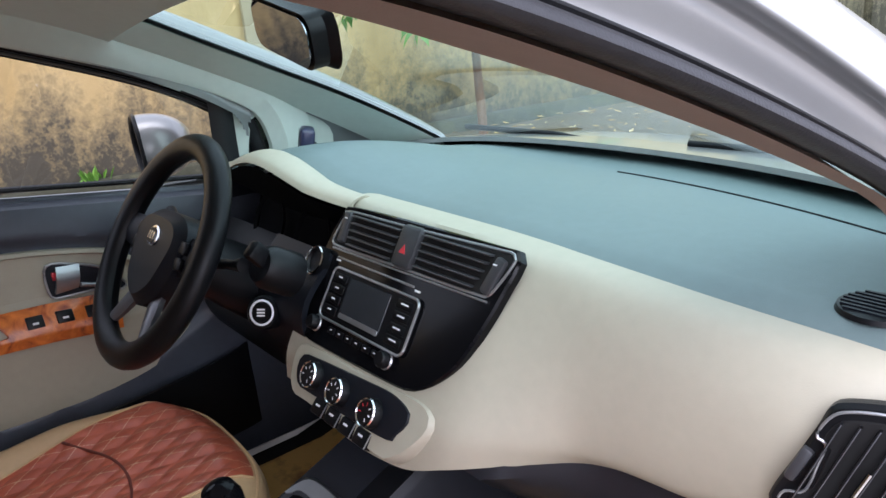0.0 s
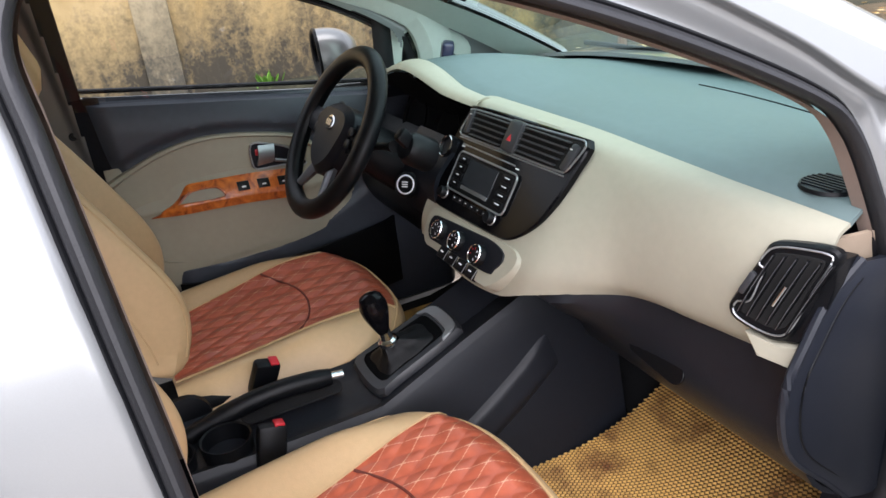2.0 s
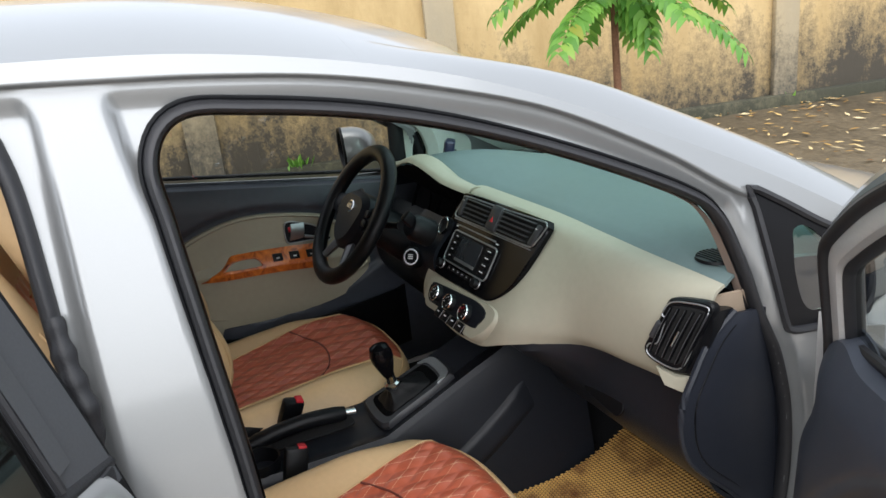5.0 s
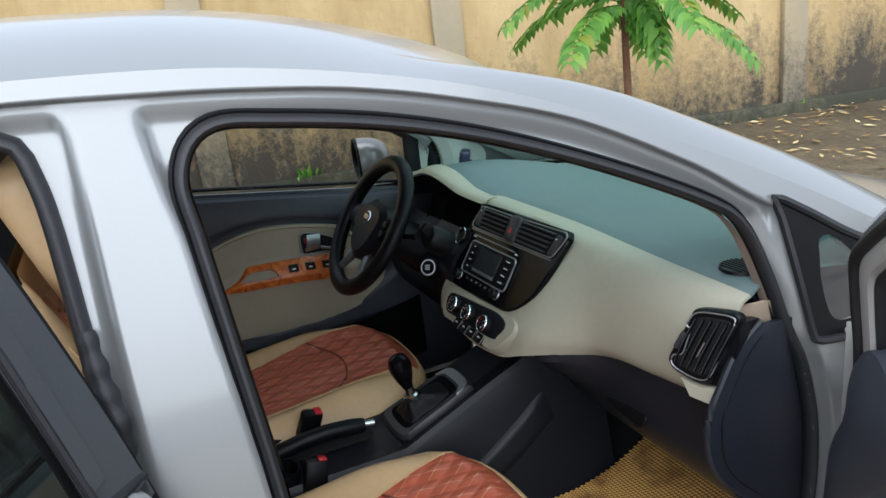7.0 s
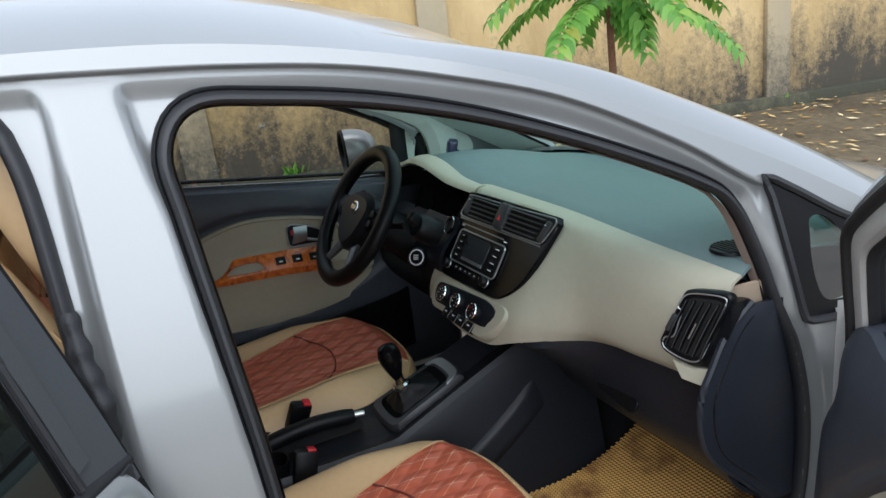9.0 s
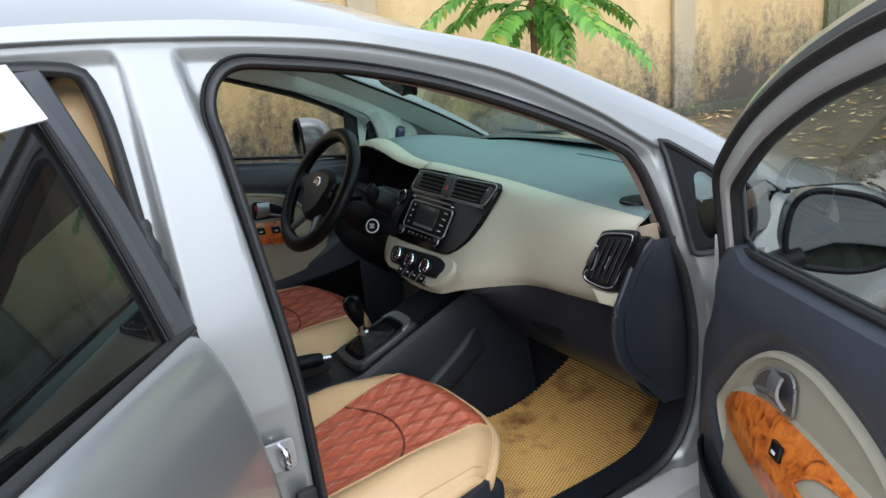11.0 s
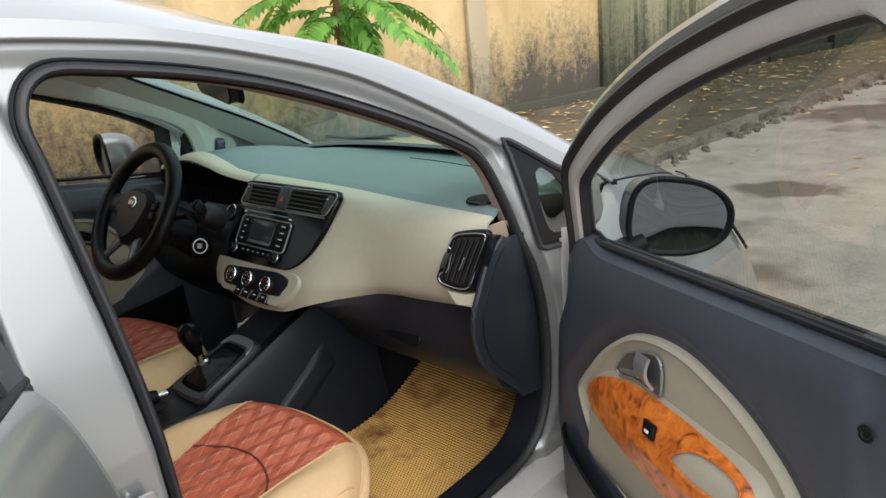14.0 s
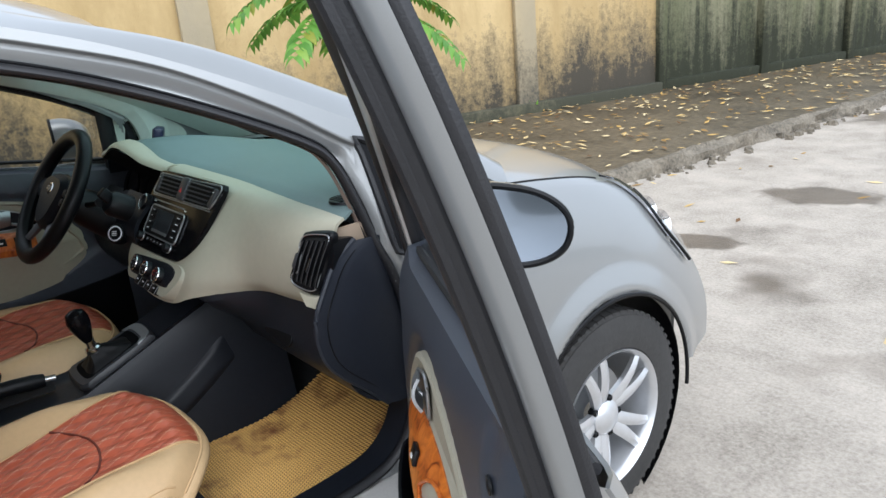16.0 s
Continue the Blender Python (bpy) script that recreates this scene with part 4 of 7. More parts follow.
part("side_panel_groove", tube([(0.6655, p.x + 0.020, p.y) for p in spline(KICK, 30)[2:]], 0.0016, 6), BLACK, dash)

# centre stack: gloss black panel, two vents, radio, climate knobs
outer = [(-0.150, 0.038), (0.180, 0.042), (0.205, 0.040), (0.214, 0.026), (0.206, -0.010), (0.198, -0.045), (0.187, -0.080), (0.172, -0.118), (0.148, -0.148), (0.120, -0.168), (0.086, -0.178),
         (-0.02, -0.182), (-0.12, -0.184), (-0.172, -0.182), (-0.196, -0.165), (-0.204, -0.12), (-0.202, -0.04), (-0.188, 0.02)]
part("centre_panel", slab([(p.x, p.y) for p in spline(outer, 70, True)], STACK @ Matrix.Translation((0, 0, -0.010)), 0.014, 0.003), PIANO, dash, "gloss black centre panel")
vent_frame = [(-0.160, 0.028), (0.0, 0.031), (0.175, 0.036), (0.200, 0.036), (0.208, 0.026), (0.194, -0.008), (0.184, -0.022), (0.160, -0.026), (0.0, -0.028), (-0.150, -0.030), (-0.182, -0.026), (-0.180, -0.006), (-0.172, 0.020)]
vfo = [(p.x, p.y) for p in spline(vent_frame, 110, True)]
vf = part("centre_vent", rim(vfo, STACK, 0.0020, 0.006), SATIN, dash, "centre air vents in a silver frame")
part("vent_bed", slab([(a * 0.985, c * 0.94) for a, c in vfo], STACK @ Matrix.Translation((0, 0, -0.004)), 0.0095, 0.001), mat("vent_black", (0.003, 0.003, 0.003), 0.9, vary=0.1), vf)
part("vent_sill", tube([STACK @ Vector((lerp(-0.176, 0.186, i / 20), -0.0345 + 0.004 * i / 20, 0.006)) for i in range(21)], 0.0016, 6), SATIN, vf)
for x0, x1 in ((-0.146, -0.020), (0.034, 0.172)):
    for k in range(5):
        y = 0.023 - 0.0112 * k + 0.0035 * (x0 > 0)
        part("slat", block((x1 - x0 - 0.004 * k, 0.0026, 0.012), STACK @ Matrix.Translation(((x0 + x1) / 2 - 0.002 * k * (x0 > 0), y, 0.0075)) @ Matrix.Rotation(radians(16), 4, "X"), 0.0008), DARKGREY, vf)
        # thin lighter bar in place of the highlight along the slat
        part("slat_highlight", block((x1 - x0 - 0.004 * k - 0.004, 0.0008, 0.0010), STACK @ Matrix.Translation(((x0 + x1) / 2 - 0.002 * k * (x0 > 0), y - 0.0010, 0.0138)), 0), GUNMETAL, vf)
for x, ang in ((-0.160, 6), (0.184, -14)):
    vw = part("vent_wheel", block((0.018, 0.050, 0.012), STACK @ Matrix.Translation((x, 0.002, 0.006)) @ Matrix.Rotation(radians(ang), 4, "Z"), 0.004), DARKGREY, vf, "grey ribbed vent wheel")
    part("print", block((0.007, 0.002, 0.0006), STACK @ Matrix.Translation((x, 0.016, 0.0123)), 0), WHITE, vw)
hz = part("hazard_button", block((0.046, 0.064, 0.018), STACK @ Matrix.Translation((0.006, 0.003, 0.006)), 0.008), DARKGREY, dash, "grey hazard button with a red triangle")
tri_pts = [(0.006 + 0.0085 * math.cos(radians(a)), -0.004 + 0.0085 * math.sin(radians(a))) for a in (90, 210, 330)]
part("triangle", slab(tri_pts, STACK @ Matrix.Translation((0, 0, 0.0148)), 0.001, 0.0003), RED, hz)
part("disc_slot", block((0.20, 0.0035, 0.003), STACK @ Matrix.Translation((-0.055, -0.046, 0.0045)), 0.001), SATIN, dash)
for x in (-0.150, 0.055):
    part("print", block((0.012, 0.003, 0.0006), STACK @ Matrix.Translation((x, -0.050, 0.0047)), 0), WHITE, dash)

RX, RY = -0.036, -0.100
radio = part("radio", slab(round_rect(0.218, 0.080, 0.012), STACK @ Matrix.Translation((RX, RY, 0.003)), 0.006, 0.002), BLACK, dash, "car radio with a dark screen")
part("radio_frame", rim(round_rect(0.218, 0.080, 0.012, 8), STACK @ Matrix.Translation((RX, RY, 0.003)), 0.0022, 0.0055), SATIN, radio)
part("screen", slab(round_rect(0.106, 0.060, 0.003), STACK @ Matrix.Translation((RX - 0.006, RY + 0.002, 0.0085)), 0.0015, 0.0004), SCREEN, radio, "dark radio screen")
part("screen_bar", slab(round_rect(0.102, 0.0075, 0.002), STACK @ Matrix.Translation((RX - 0.006, RY - 0.026, 0.0088)), 0.0018, 0.0004), SATIN, radio)
for sx in (-1, 1):
    for k in range(4):
        y = RY + 0.026 - 0.0170 * k
        bt = part("radio_button", block((0.036, 0.0130, 0.005), STACK @ Matrix.Translation((RX - 0.001 + sx * 0.083, y, 0.0085)), 0.0015), BLACK, radio)
        part("print", block((0.016 if sx > 0 else 0.009, 0.0022, 0.0008), STACK @ Matrix.Translation((RX + sx * 0.083, y + 0.001, 0.0112)), 0), PALE, bt)
for k in range(6):
    bt = part("preset_button", block((0.018, 0.010, 0.006), STACK @ Matrix.Translation((RX - 0.066 + 0.0235 * k, -0.153, 0.004)), 0.001), BLACK, radio)
    part("print", block((0.0045, 0.0018, 0.0008), STACK @ Matrix.Translation((RX - 0.066 + 0.0235 * k, -0.152, 0.0074)), 0), PALE, bt)
for x in (-0.148, 0.042):
    kn = part("radio_knob", lathe([(0.012, 0.0), (0.0115, 0.014), (0.0095, 0.017), (0.0, 0.017)], STACK @ Matrix.Translation((x, -0.153, 0.002)), 24), BLACK, radio)
    part("knob_ring", lathe([(0.0122, 0.001), (0.0136, 0.003), (0.0122, 0.005)], STACK @ Matrix.Translation((x, -0.153, 0.002)), 24), SATIN, kn)
# round vent-like knob beside the radio
sk = part("side_knob", lathe([(0.025, -0.01), (0.025, 0.008), (0.019, 0.010), (0.017, 0.005), (0.0, 0.004)], STACK @ Matrix.Translation((-0.194, -0.064, 0.010)), 28), BLACK, dash)
part("knob_ring", lathe([(0.0205, 0.008), (0.024, 0.0105), (0.022, 0.012)], STACK @ Matrix.Translation((-0.194, -0.064, 0.010)), 28), CHROME, sk)

# climate panel below
clim = [(-0.150, -0.206), (-0.11, -0.200), (0.0, -0.192), (0.075, -0.188), (0.118, -0.196), (0.126, -0.210), (0.112, -0.232), (0.088, -0.246), (-0.10, -0.252), (-0.138, -0.250), (-0.156, -0.228)]
sur = [(-0.175, -0.196), (-0.11, -0.186), (0.08, -0.180), (0.150, -0.182), (0.166, -0.204), (0.146, -0.238), (0.118, -0.264), (0.085, -0.272), (-0.10, -0.268), (-0.152, -0.266), (-0.176, -0.236)]
part("climate_surround", slab([(p.x, p.y) for p in spline(sur, 60, True)], STACK @ Matrix.Translation((0, 0, -0.034)), 0.0375, 0.006), BEIGE, dash, "beige climate panel surround")
part("climate_panel", slab([(p.x, p.y) for p in spline(clim, 50, True)], STACK @ Matrix.Translation((0, 0, -0.006)), 0.0120, 0.002), TRIM, dash, "dark climate control panel")
for k, x in enumerate((-0.100, -0.026, 0.056)):
    t = STACK @ Matrix.Translation((x, -0.2245, 0.005)) @ Matrix.Diagonal((0.78, 0.78, 0.8, 1))
    kn = part("climate_knob", lathe([(0.027, 0.0), (0.025, 0.016), (0.021, 0.020), (0.0, 0.0195)], t, 32), BLACK, dash, "black rotary knob with a chrome ring")
    part("knob_ring", lathe([(0.0240, 0.016), (0.0256, 0.018), (0.0240, 0.0208), (0.0222, 0.019)], t, 32), CHROME, kn)
    for a in range(0, 300, 50):
        m = t @ Matrix.Rotation(radians(a - 60), 4, "Z") @ Matrix.Translation((0.014, 0, 0.0198))
        part("print", block((0.006, 0.0022, 0.0006), m, 0), RED if k == 2 and 100 < a else PALE, kn)
for k in range(4):
    m = STACK @ Matrix.Translation((-0.064 + 0.038 * k, -0.262, 0.000)) @ Matrix.Rotation(radians(-10), 4, "X")
    bt = part("climate_button", block((0.032, 0.024, 0.018), m, 0.004), BLACK, dash)
    part("print", block((0.010, 0.003, 0.0008), m @ Matrix.Translation((0, 0.002, 0.0095)), 0), PALE, bt)
    part("button_edge", block((0.0016, 0.022, 0.0012), m @ Matrix.Translation((0.0175, 0, 0.0085)), 0), SATIN, bt)

# passenger's vent
PV = Matrix.Translation((0.592, -0.006, 0.924)) @ Matrix.Rotation(radians(13), 4, "Z") @ Matrix.Rotation(radians(80), 4, "X")
pvo = [(0.003, 0.068), (0.036, 0.074), (0.068, 0.076), (0.080, 0.068), (0.074, 0.046), (0.064, 0.022), (0.050, -0.024), (0.038, -0.050), (0.022, -0.059), (0.000, -0.058), (-0.036, -0.049), (-0.047, -0.036), (-0.044, -0.022), (-0.034, 0.000), (-0.016, 0.040), (-0.008, 0.060)]
pin = [(0.012, 0.064), (0.040, 0.068), (0.064, 0.069), (0.072, 0.062), (0.058, 0.022), (0.044, -0.024), (0.034, -0.044), (0.020, -0.051), (-0.004, -0.050), (-0.030, -0.043), (-0.038, -0.034), (-0.034, -0.022), (-0.018, -0.016), (-0.010, 0.012), (-0.006, 0.030), (-0.014, 0.036), (-0.004, 0.056)]
po, pi_ = [(p.x, p.y) for p in spline(pvo, 70, True)], [(p.x, p.y) for p in spline(pin, 90, True)]
pv = part("side_vent", slab(po, PV @ Matrix.Translation((0, 0, -0.014)), 0.016, 0.004), BLACK, dash, "black side air vent in a chrome-edged frame")
part("vent_frame", rim(pi_, PV, 0.0014, 0.0042), SATIN, pv)
part("vent_opening", slab([(lerp(0.018, a, 0.86), lerp(0.008, c, 0.86)) for a, c in pi_], PV, 0.0035, 0.001), bpy.data.materials["vent_black"], pv)
LEAN = math.tan(radians(23))
for k in range(6):
    x = -0.017 + 0.0138 * k
    hi, lo = 0.052 + 0.0010 * k, -0.034 - 0.0018 * k
    part("slat", thick(sheet(lambda u, v: PV @ Vector((x + (lerp(lo, hi, v) - 0.006) * LEAN * 0.92 + 0.004, lerp(lo, hi, v), lerp(0.002, 0.013, u) - 0.004 * (2 * v - 1) ** 2)), 3, 8), 0.0022), BLACK, pv)
    # grey thread that paints in the slat's glint
    part("slat_highlight", tube([PV @ Vector((x + (lerp(lo, hi, v) - 0.006) * LEAN * 0.92 + 0.003, lerp(lo, hi, v), 0.0132 - 0.004 * (2 * v - 1) ** 2)) for v in [i / 6 for i in range(7)]], 0.0005, 5), GUNMETAL, pv)
part("vent_tab", tube([PV @ Vector((0.030, 0.020, 0.016)), PV @ Vector((0.018, -0.009, 0.016))], 0.0022, 8), CHROME, pv)
part("vent_wheel", block((0.011, 0.036, 0.012), PV @ Matrix.Translation((-0.025, 0.006, 0.001)) @ Matrix.Rotation(radians(-24), 4, "Z"), 0.004), DARKGREY, pv)
part("vent_side_cover", slab([(0.050, 0.060), (0.076, 0.060), (0.078, 0.030), (0.074, 0.0), (0.066, -0.030), (0.058, -0.053), (0.020, -0.060), (0.030, 0.0)], PV @ Matrix.Translation((0, 0, -0.060)), 0.056, 0.002), BLACK, dash, "black cover beside the air vent")
part("dash_end", thick(sheet(lambda u, v: (lerp(0.626, 0.658, u), lerp(0.040, 0.115, u) + 0.012 * v, lerp(lerp(0.990, 1.000, u), lerp(0.955, 0.962, u), v)), 6, 6), 0.006), mat("tan_end", (0.36, 0.28, 0.205), 0.55, vary=0.05, bump=0.2, grain=700), dash, "tan end cap of the dashboard")
part("vent_sill_cap", slab([(-0.02, -0.060), (0.024, -0.063), (0.063, -0.056), (0.060, -0.068), (0.046, -0.090), (0.0, -0.088)], PV @ Matrix.Translation((0, 0, -0.040)), 0.041, 0.003), BEIGE, dash, "beige ledge under the air vent")

# speaker grille on the dashboard top
sp = part("speaker_grille", lathe([(0.046, 0.0), (0.044, 0.005), (0.036, 0.006), (0.0, 0.005)], pose(0.568, 0.124, 1.0265, 0, 0, 0) @ Matrix.Diagonal((0.84, 0.80, 1, 1)), 32), BLACK, dash, "round dark speaker grille")
for k in range(7):
    x = -0.024 + 0.008 * k
    part("slat", block((0.066 * math.sqrt(max(0.05, 1 - (x / 0.034) ** 2)), 0.003, 0.003), pose(0.568, 0.124 + x, 1.0325, 0, 0, 0), 0), TRIM, sp)

# ---- steering wheel and column ----
SW = pose(-0.390, -0.230, 0.986, 56, 0, 0)      # z out to the driver
sw = part("steering_wheel", lathe([(0.1565, 0.0)] + [(0.179 + 0.0225 * math.cos(a), 0.020 * math.sin(a)) for a in [radians(180 + 22.5 * i) for i in range(16)]] + [(0.1566, 0.0002)], SW, 64), BLACK, car, "black leather-covered steering wheel")
ho = [(0.0, 0.066), (0.062, 0.058), (0.090, 0.030), (0.082, -0.02), (0.056, -0.070), (0.0, -0.098), (-0.056, -0.070), (-0.082, -0.02), (-0.090, 0.030), (-0.062, 0.058)]
part("hub_pad", slab([(p.x, p.y) for p in spline(ho, 40, True)], SW @ Matrix.Translation((0, 0, -0.05)), 0.064, 0.016), TRIM, sw, "dark centre pad")
part("emblem", lathe([(0.024, 0.0), (0.024, 0.003), (0.020, 0.0045), (0.0, 0.0045)], SW @ Matrix.Translation((0, 0.018, 0.0125)) @ Matrix.Diagonal((1.0, 0.72, 1, 1)), 28), CHROME, sw, "oval chrome emblem")
part("emblem_field", lathe([(0.019, 0.0045), (0.0185, 0.0054), (0.0, 0.0056)], SW @ Matrix.Translation((0, 0.018, 0.0125)) @ Matrix.Diagonal((1.0, 0.70, 1, 1)), 24), BLACK, sw)
for x in (-0.010, 0.0, 0.010):
    part("emblem_bar", block((0.0045, 0.013, 0.001), SW @ Matrix.Translation((x, 0.018, 0.0187)), 0), CHROME, sw)
for a, ln in ((4, 0.10), (176, 0.10), (-62, 0.12), (-118, 0.12)):
    t = SW @ Matrix.Rotation(radians(a), 4, "Z")
    lower = abs(a) in (62, 118) and a < 0
    sp = part("spoke", thick(sheet(lambda u, v: t @ Vector((lerp(0.055, 0.172, u), lerp(-1, 1, v) * (lerp(0.024, 0.012, u) if lower else lerp(0.036, 0.026, u)), -0.016 + 0.016 * u + 0.006 * (1 - (2 * v - 1) ** 2))), 8, 5), 0.012), GUNMETAL if lower else TRIM, sw, "silver lower spoke" if lower else "")
    if not lower:
        for k in (-1, 1):
            part("wheel_button", block((0.022, 0.020, 0.010), t @ Matrix.Translation((0.098, 0.013 * k, 0.0)), 0.003), BLACK, sp)
part("column", tube([SW @ Vector((0, 0, -0.04)), SW @ Vector((0, 0.0, -0.10)), SW @ Vector((0, -0.01, -0.22))], [0.045, 0.055, 0.065], 24), BLACK, car, "black steering column shroud")
part("stalk", tube([SW @ Vector((0.05, 0.01, -0.08)), SW @ Vector((0.12, 0.022, -0.075)), SW @ Vector((0.165, 0.03, -0.07))], [0.009, 0.008, 0.013], 12), BLACK, car, "black wiper stalk")
part("stalk", tube([SW @ Vector((-0.05, 0.02, -0.07)), SW @ Vector((-0.12, 0.045, -0.065)), SW @ Vector((-0.165, 0.06, -0.06))], [0.009, 0.008, 0.011], 12), BLACK, car, "black indicator stalk")
pod = part("column_pod", lathe([(0.036, -0.03), (0.034, 0.02), (0.026, 0.032), (0.0, 0.034)], pose(-0.195, -0.118, 0.960, 58, 0, 6), 24), BLACK, car)
part("pod_lever", block((0.022, 0.030, 0.05), pose(-0.190, -0.142, 0.990, 38, 0, 10), 0.006), BLACK, pod)
SB = pose(-0.278, -0.116, 0.864, 66, 0, 40)
sb = part("start_button", lathe([(0.029, -0.02), (0.029, 0.004), (0.026, 0.008), (0.0, 0.007)], SB, 32), BLACK, car, "engine start button with a pale ring")
part("button_ring", lathe([(0.0205, 0.007), (0.0220, 0.0095), (0.0192, 0.0108), (0.0180, 0.009)], SB, 32), PALE, sb)
part("button_cap", lathe([(0.017, 0.006), (0.016, 0.0115), (0.0, 0.012)], SB, 24), BLACK, sb)
for k in range(3):
    part("print", block((0.014, 0.0028, 0.0006), SB @ Matrix.Translation((0, 0.005 - 0.005 * k, 0.0125)), 0), WHITE, sb)
part("column_skirt", thick(sheet(lambda u, v: (lerp(-0.36, -0.175, u), *spline([(-0.03, 0.965), (-0.092, 0.90), (-0.098, 0.84), (-0.06, 0.74)], 13)[round(v * 12)]), 8, 12), 0.01), TRIM, car)
for x, z in ((-0.52, 0.47), (-0.36, 0.47), (-0.24, 0.45)):
    pd = part("pedal", block((0.055, 0.02, 0.075), pose(x, 0.20, z, -35), 0.006), RUBBER, car, "black rubber foot pedal")
    part("pedal_arm", tube([(x, 0.21, z + 0.02), (x, 0.28, z + 0.16), (x, 0.30, z + 0.26)], 0.008, 8), BLACK, pd)

# ---- console between the seats ----
def console(u, v):
    y = lerp(-0.95, 0.16, u)
    top = 0.575 + 0.015 * max(0.0, -0.6 - y) / 0.35 + 0.39 * max(0.0, y + 0.36)
    w = curve_at([(-0.95, 0.085), (-0.4, 0.098), (-0.1, 0.088), (0.16, 0.088)], y)
    ww = curve_at([(-0.95, 0.10), (-0.4, 0.165), (-0.1, 0.190), (0.16, 0.165)], y)
    pts = [(ww, 0.34), (lerp(w, ww, 0.5), lerp(0.34, top, 0.47)), (w + 0.004, top - 0.016), (w - 0.006, top), (w - 0.035, top - 0.012), (0.0, top - 0.035 if y > -0.19 else top - 0.012)]
    k = v * 2 - 1
    i = (1 - abs(k)) * 5
    j = min(int(i), 4)
    x = lerp(pts[j][0], pts[j + 1][0], i - j)
    z = lerp(pts[j][1], pts[j + 1][1], i - j)
    return (-0.035 + (x if k > 0 else -x), y, z)


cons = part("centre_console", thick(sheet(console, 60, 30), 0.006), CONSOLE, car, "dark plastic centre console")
def console_side(y, k):
    """A point on the console's flank towards the passenger, k from its foot (0) to its top edge (1)."""
    u = (y + 0.95) / 1.11
    return Vector(console(u, 1 - (k * 2) / 10))


rail_a = [console_side(-0.34 + 0.34 * i / 14, 0.44 + 0.36 * i / 14) for i in range(15)]
rail_b = [console_side(-0.28 + 0.30 * i / 14, 0.22 + 0.36 * i / 14) for i in range(15)]


def rib(u, v):
    p = rail_a[round(u * 14)].lerp(rail_b[round(u * 14)], v)
    k = min(1.0, v * 5, (1 - v) * 5, u * 9, (1 - u) * 9)
    return p + Vector((0.0105, 0, 0.004)) * k - Vector((0.002, 0, 0))


part("console_rib", sheet(rib, 14, 12), CONSOLE, cons, "raised rib on the console's flank")
base = [(-0.075, -0.105), (0.075, -0.105), (0.085, -0.05), (0.08, 0.09), (0.06, 0.125), (-0.06, 0.125), (-0.08, 0.09), (-0.085, -0.05)]
GB = pose(-0.045, -0.262, 0.604, 21, 0, 0) @ Matrix.Diagonal((0.84, 0.92, 1, 1))
part("gear_plate", slab([(p.x, p.y) for p in spline(base, 40, True)], GB, 0.016, 0.008), mat("gear_frame", (0.030, 0.031, 0.035), 0.42, vary=0.15), cons, "dark gear surround")
part("gear_crescent", slab([(p.x * 1.02, p.y) for p in spline([(-0.075, 0.075), (-0.05, 0.118), (0.05, 0.118), (0.075, 0.075), (0.062, 0.08), (0.045, 0.094), (-0.045, 0.094), (-0.062, 0.08)], 40, True)], GB @ Matrix.Translation((0, 0, 0.010)), 0.009, 0.002), SATIN, cons, "satin silver trim at the gear lever")
# flat raised slab; its black stands in for the shaded depth of the well
part("gear_well_shade", slab([(p.x * 0.74, p.y * 0.74 - 0.004) for p in spline(base, 40, True)], GB @ Matrix.Translation((0, 0, 0.003)), 0.0145, 0.003), CAVE, cons)
gl = part("gear_lever", tube(spline([(-0.042, -0.280, 0.60), (-0.038, -0.296, 0.640), (-0.033, -0.306, 0.690)], 8), 0.010, 14), CHROME, car, "gear lever with a black knob")
BOOT = [(-0.046, -0.058), (0.046, -0.058), (0.052, -0.03), (0.050, 0.045), (0.036, 0.070), (-0.036, 0.070), (-0.050, 0.045), (-0.052, -0.03)]
boot_loop = [(p.x, p.y) for p in spline(BOOT, 40, True)]


def boot(u, v):
    """Soft leather gaiter: a four-cornered foot drawn in to the lever with slack folds."""
    x, y = boot_loop[round(u * 40) % 40]
    k = 1 - v
    fold = 1 + 0.05 * math.sin(u * 50 + 4 * v) * math.sin(math.pi * v) + 0.06 * math.sin(v * 9)
    r = lerp(0.26, 1.0, k ** 1.5) * fold
    return Vector((-0.043 + x * r + 0.006 * v, -0.270 + y * r - 0.027 * v, 0.610 + 0.036 * v + 0.004 * math.sin(math.pi * v) + 0.38 * y * r))


part("gear_boot", sheet(boot, 40, 14, wrap_u=True), mat("boot_leather", (0.005, 0.005, 0.006), 0.55, spec=0.25, vary=0.2, bump=0.4, grain=60, deep=0.003), gl, "black leather gear gaiter")
part("gear_collar", lathe([(0.012, -0.004), (0.0185, -0.003), (0.0205, 0.004), (0.0190, 0.011), (0.0135, 0.015), (0.0118, 0.026), (0.0130, 0.046)], pose(-0.038, -0.297, 0.643, 12, 4, 0), 24), CHROME, gl, "chrome gear collar")
part("gear_knob", lathe([(0.011, 0.0), (0.0155, 0.012), (0.0215, 0.030), (0.0265, 0.050), (0.0275, 0.066), (0.022, 0.084), (0.010, 0.091), (0.0, 0.0920)], pose(-0.034, -0.306, 0.674, 12, 3, 0), 28), PIANO, gl, "glossy black gear knob")
hb = part("handbrake", tube(spline([(-0.06, -0.72, 0.575), (-0.06, -0.62, 0.60), (-0.058, -0.52, 0.612), (-0.056, -0.42, 0.603)], 14), [0.016] * 4 + [0.019] * 9 + [0.016], 14), BLACK, car, "black handbrake lever with a chrome button")
part("button", tube([(-0.056, -0.42, 0.603), (-0.055, -0.395, 0.600)], 0.009, 12), CHROME, hb)
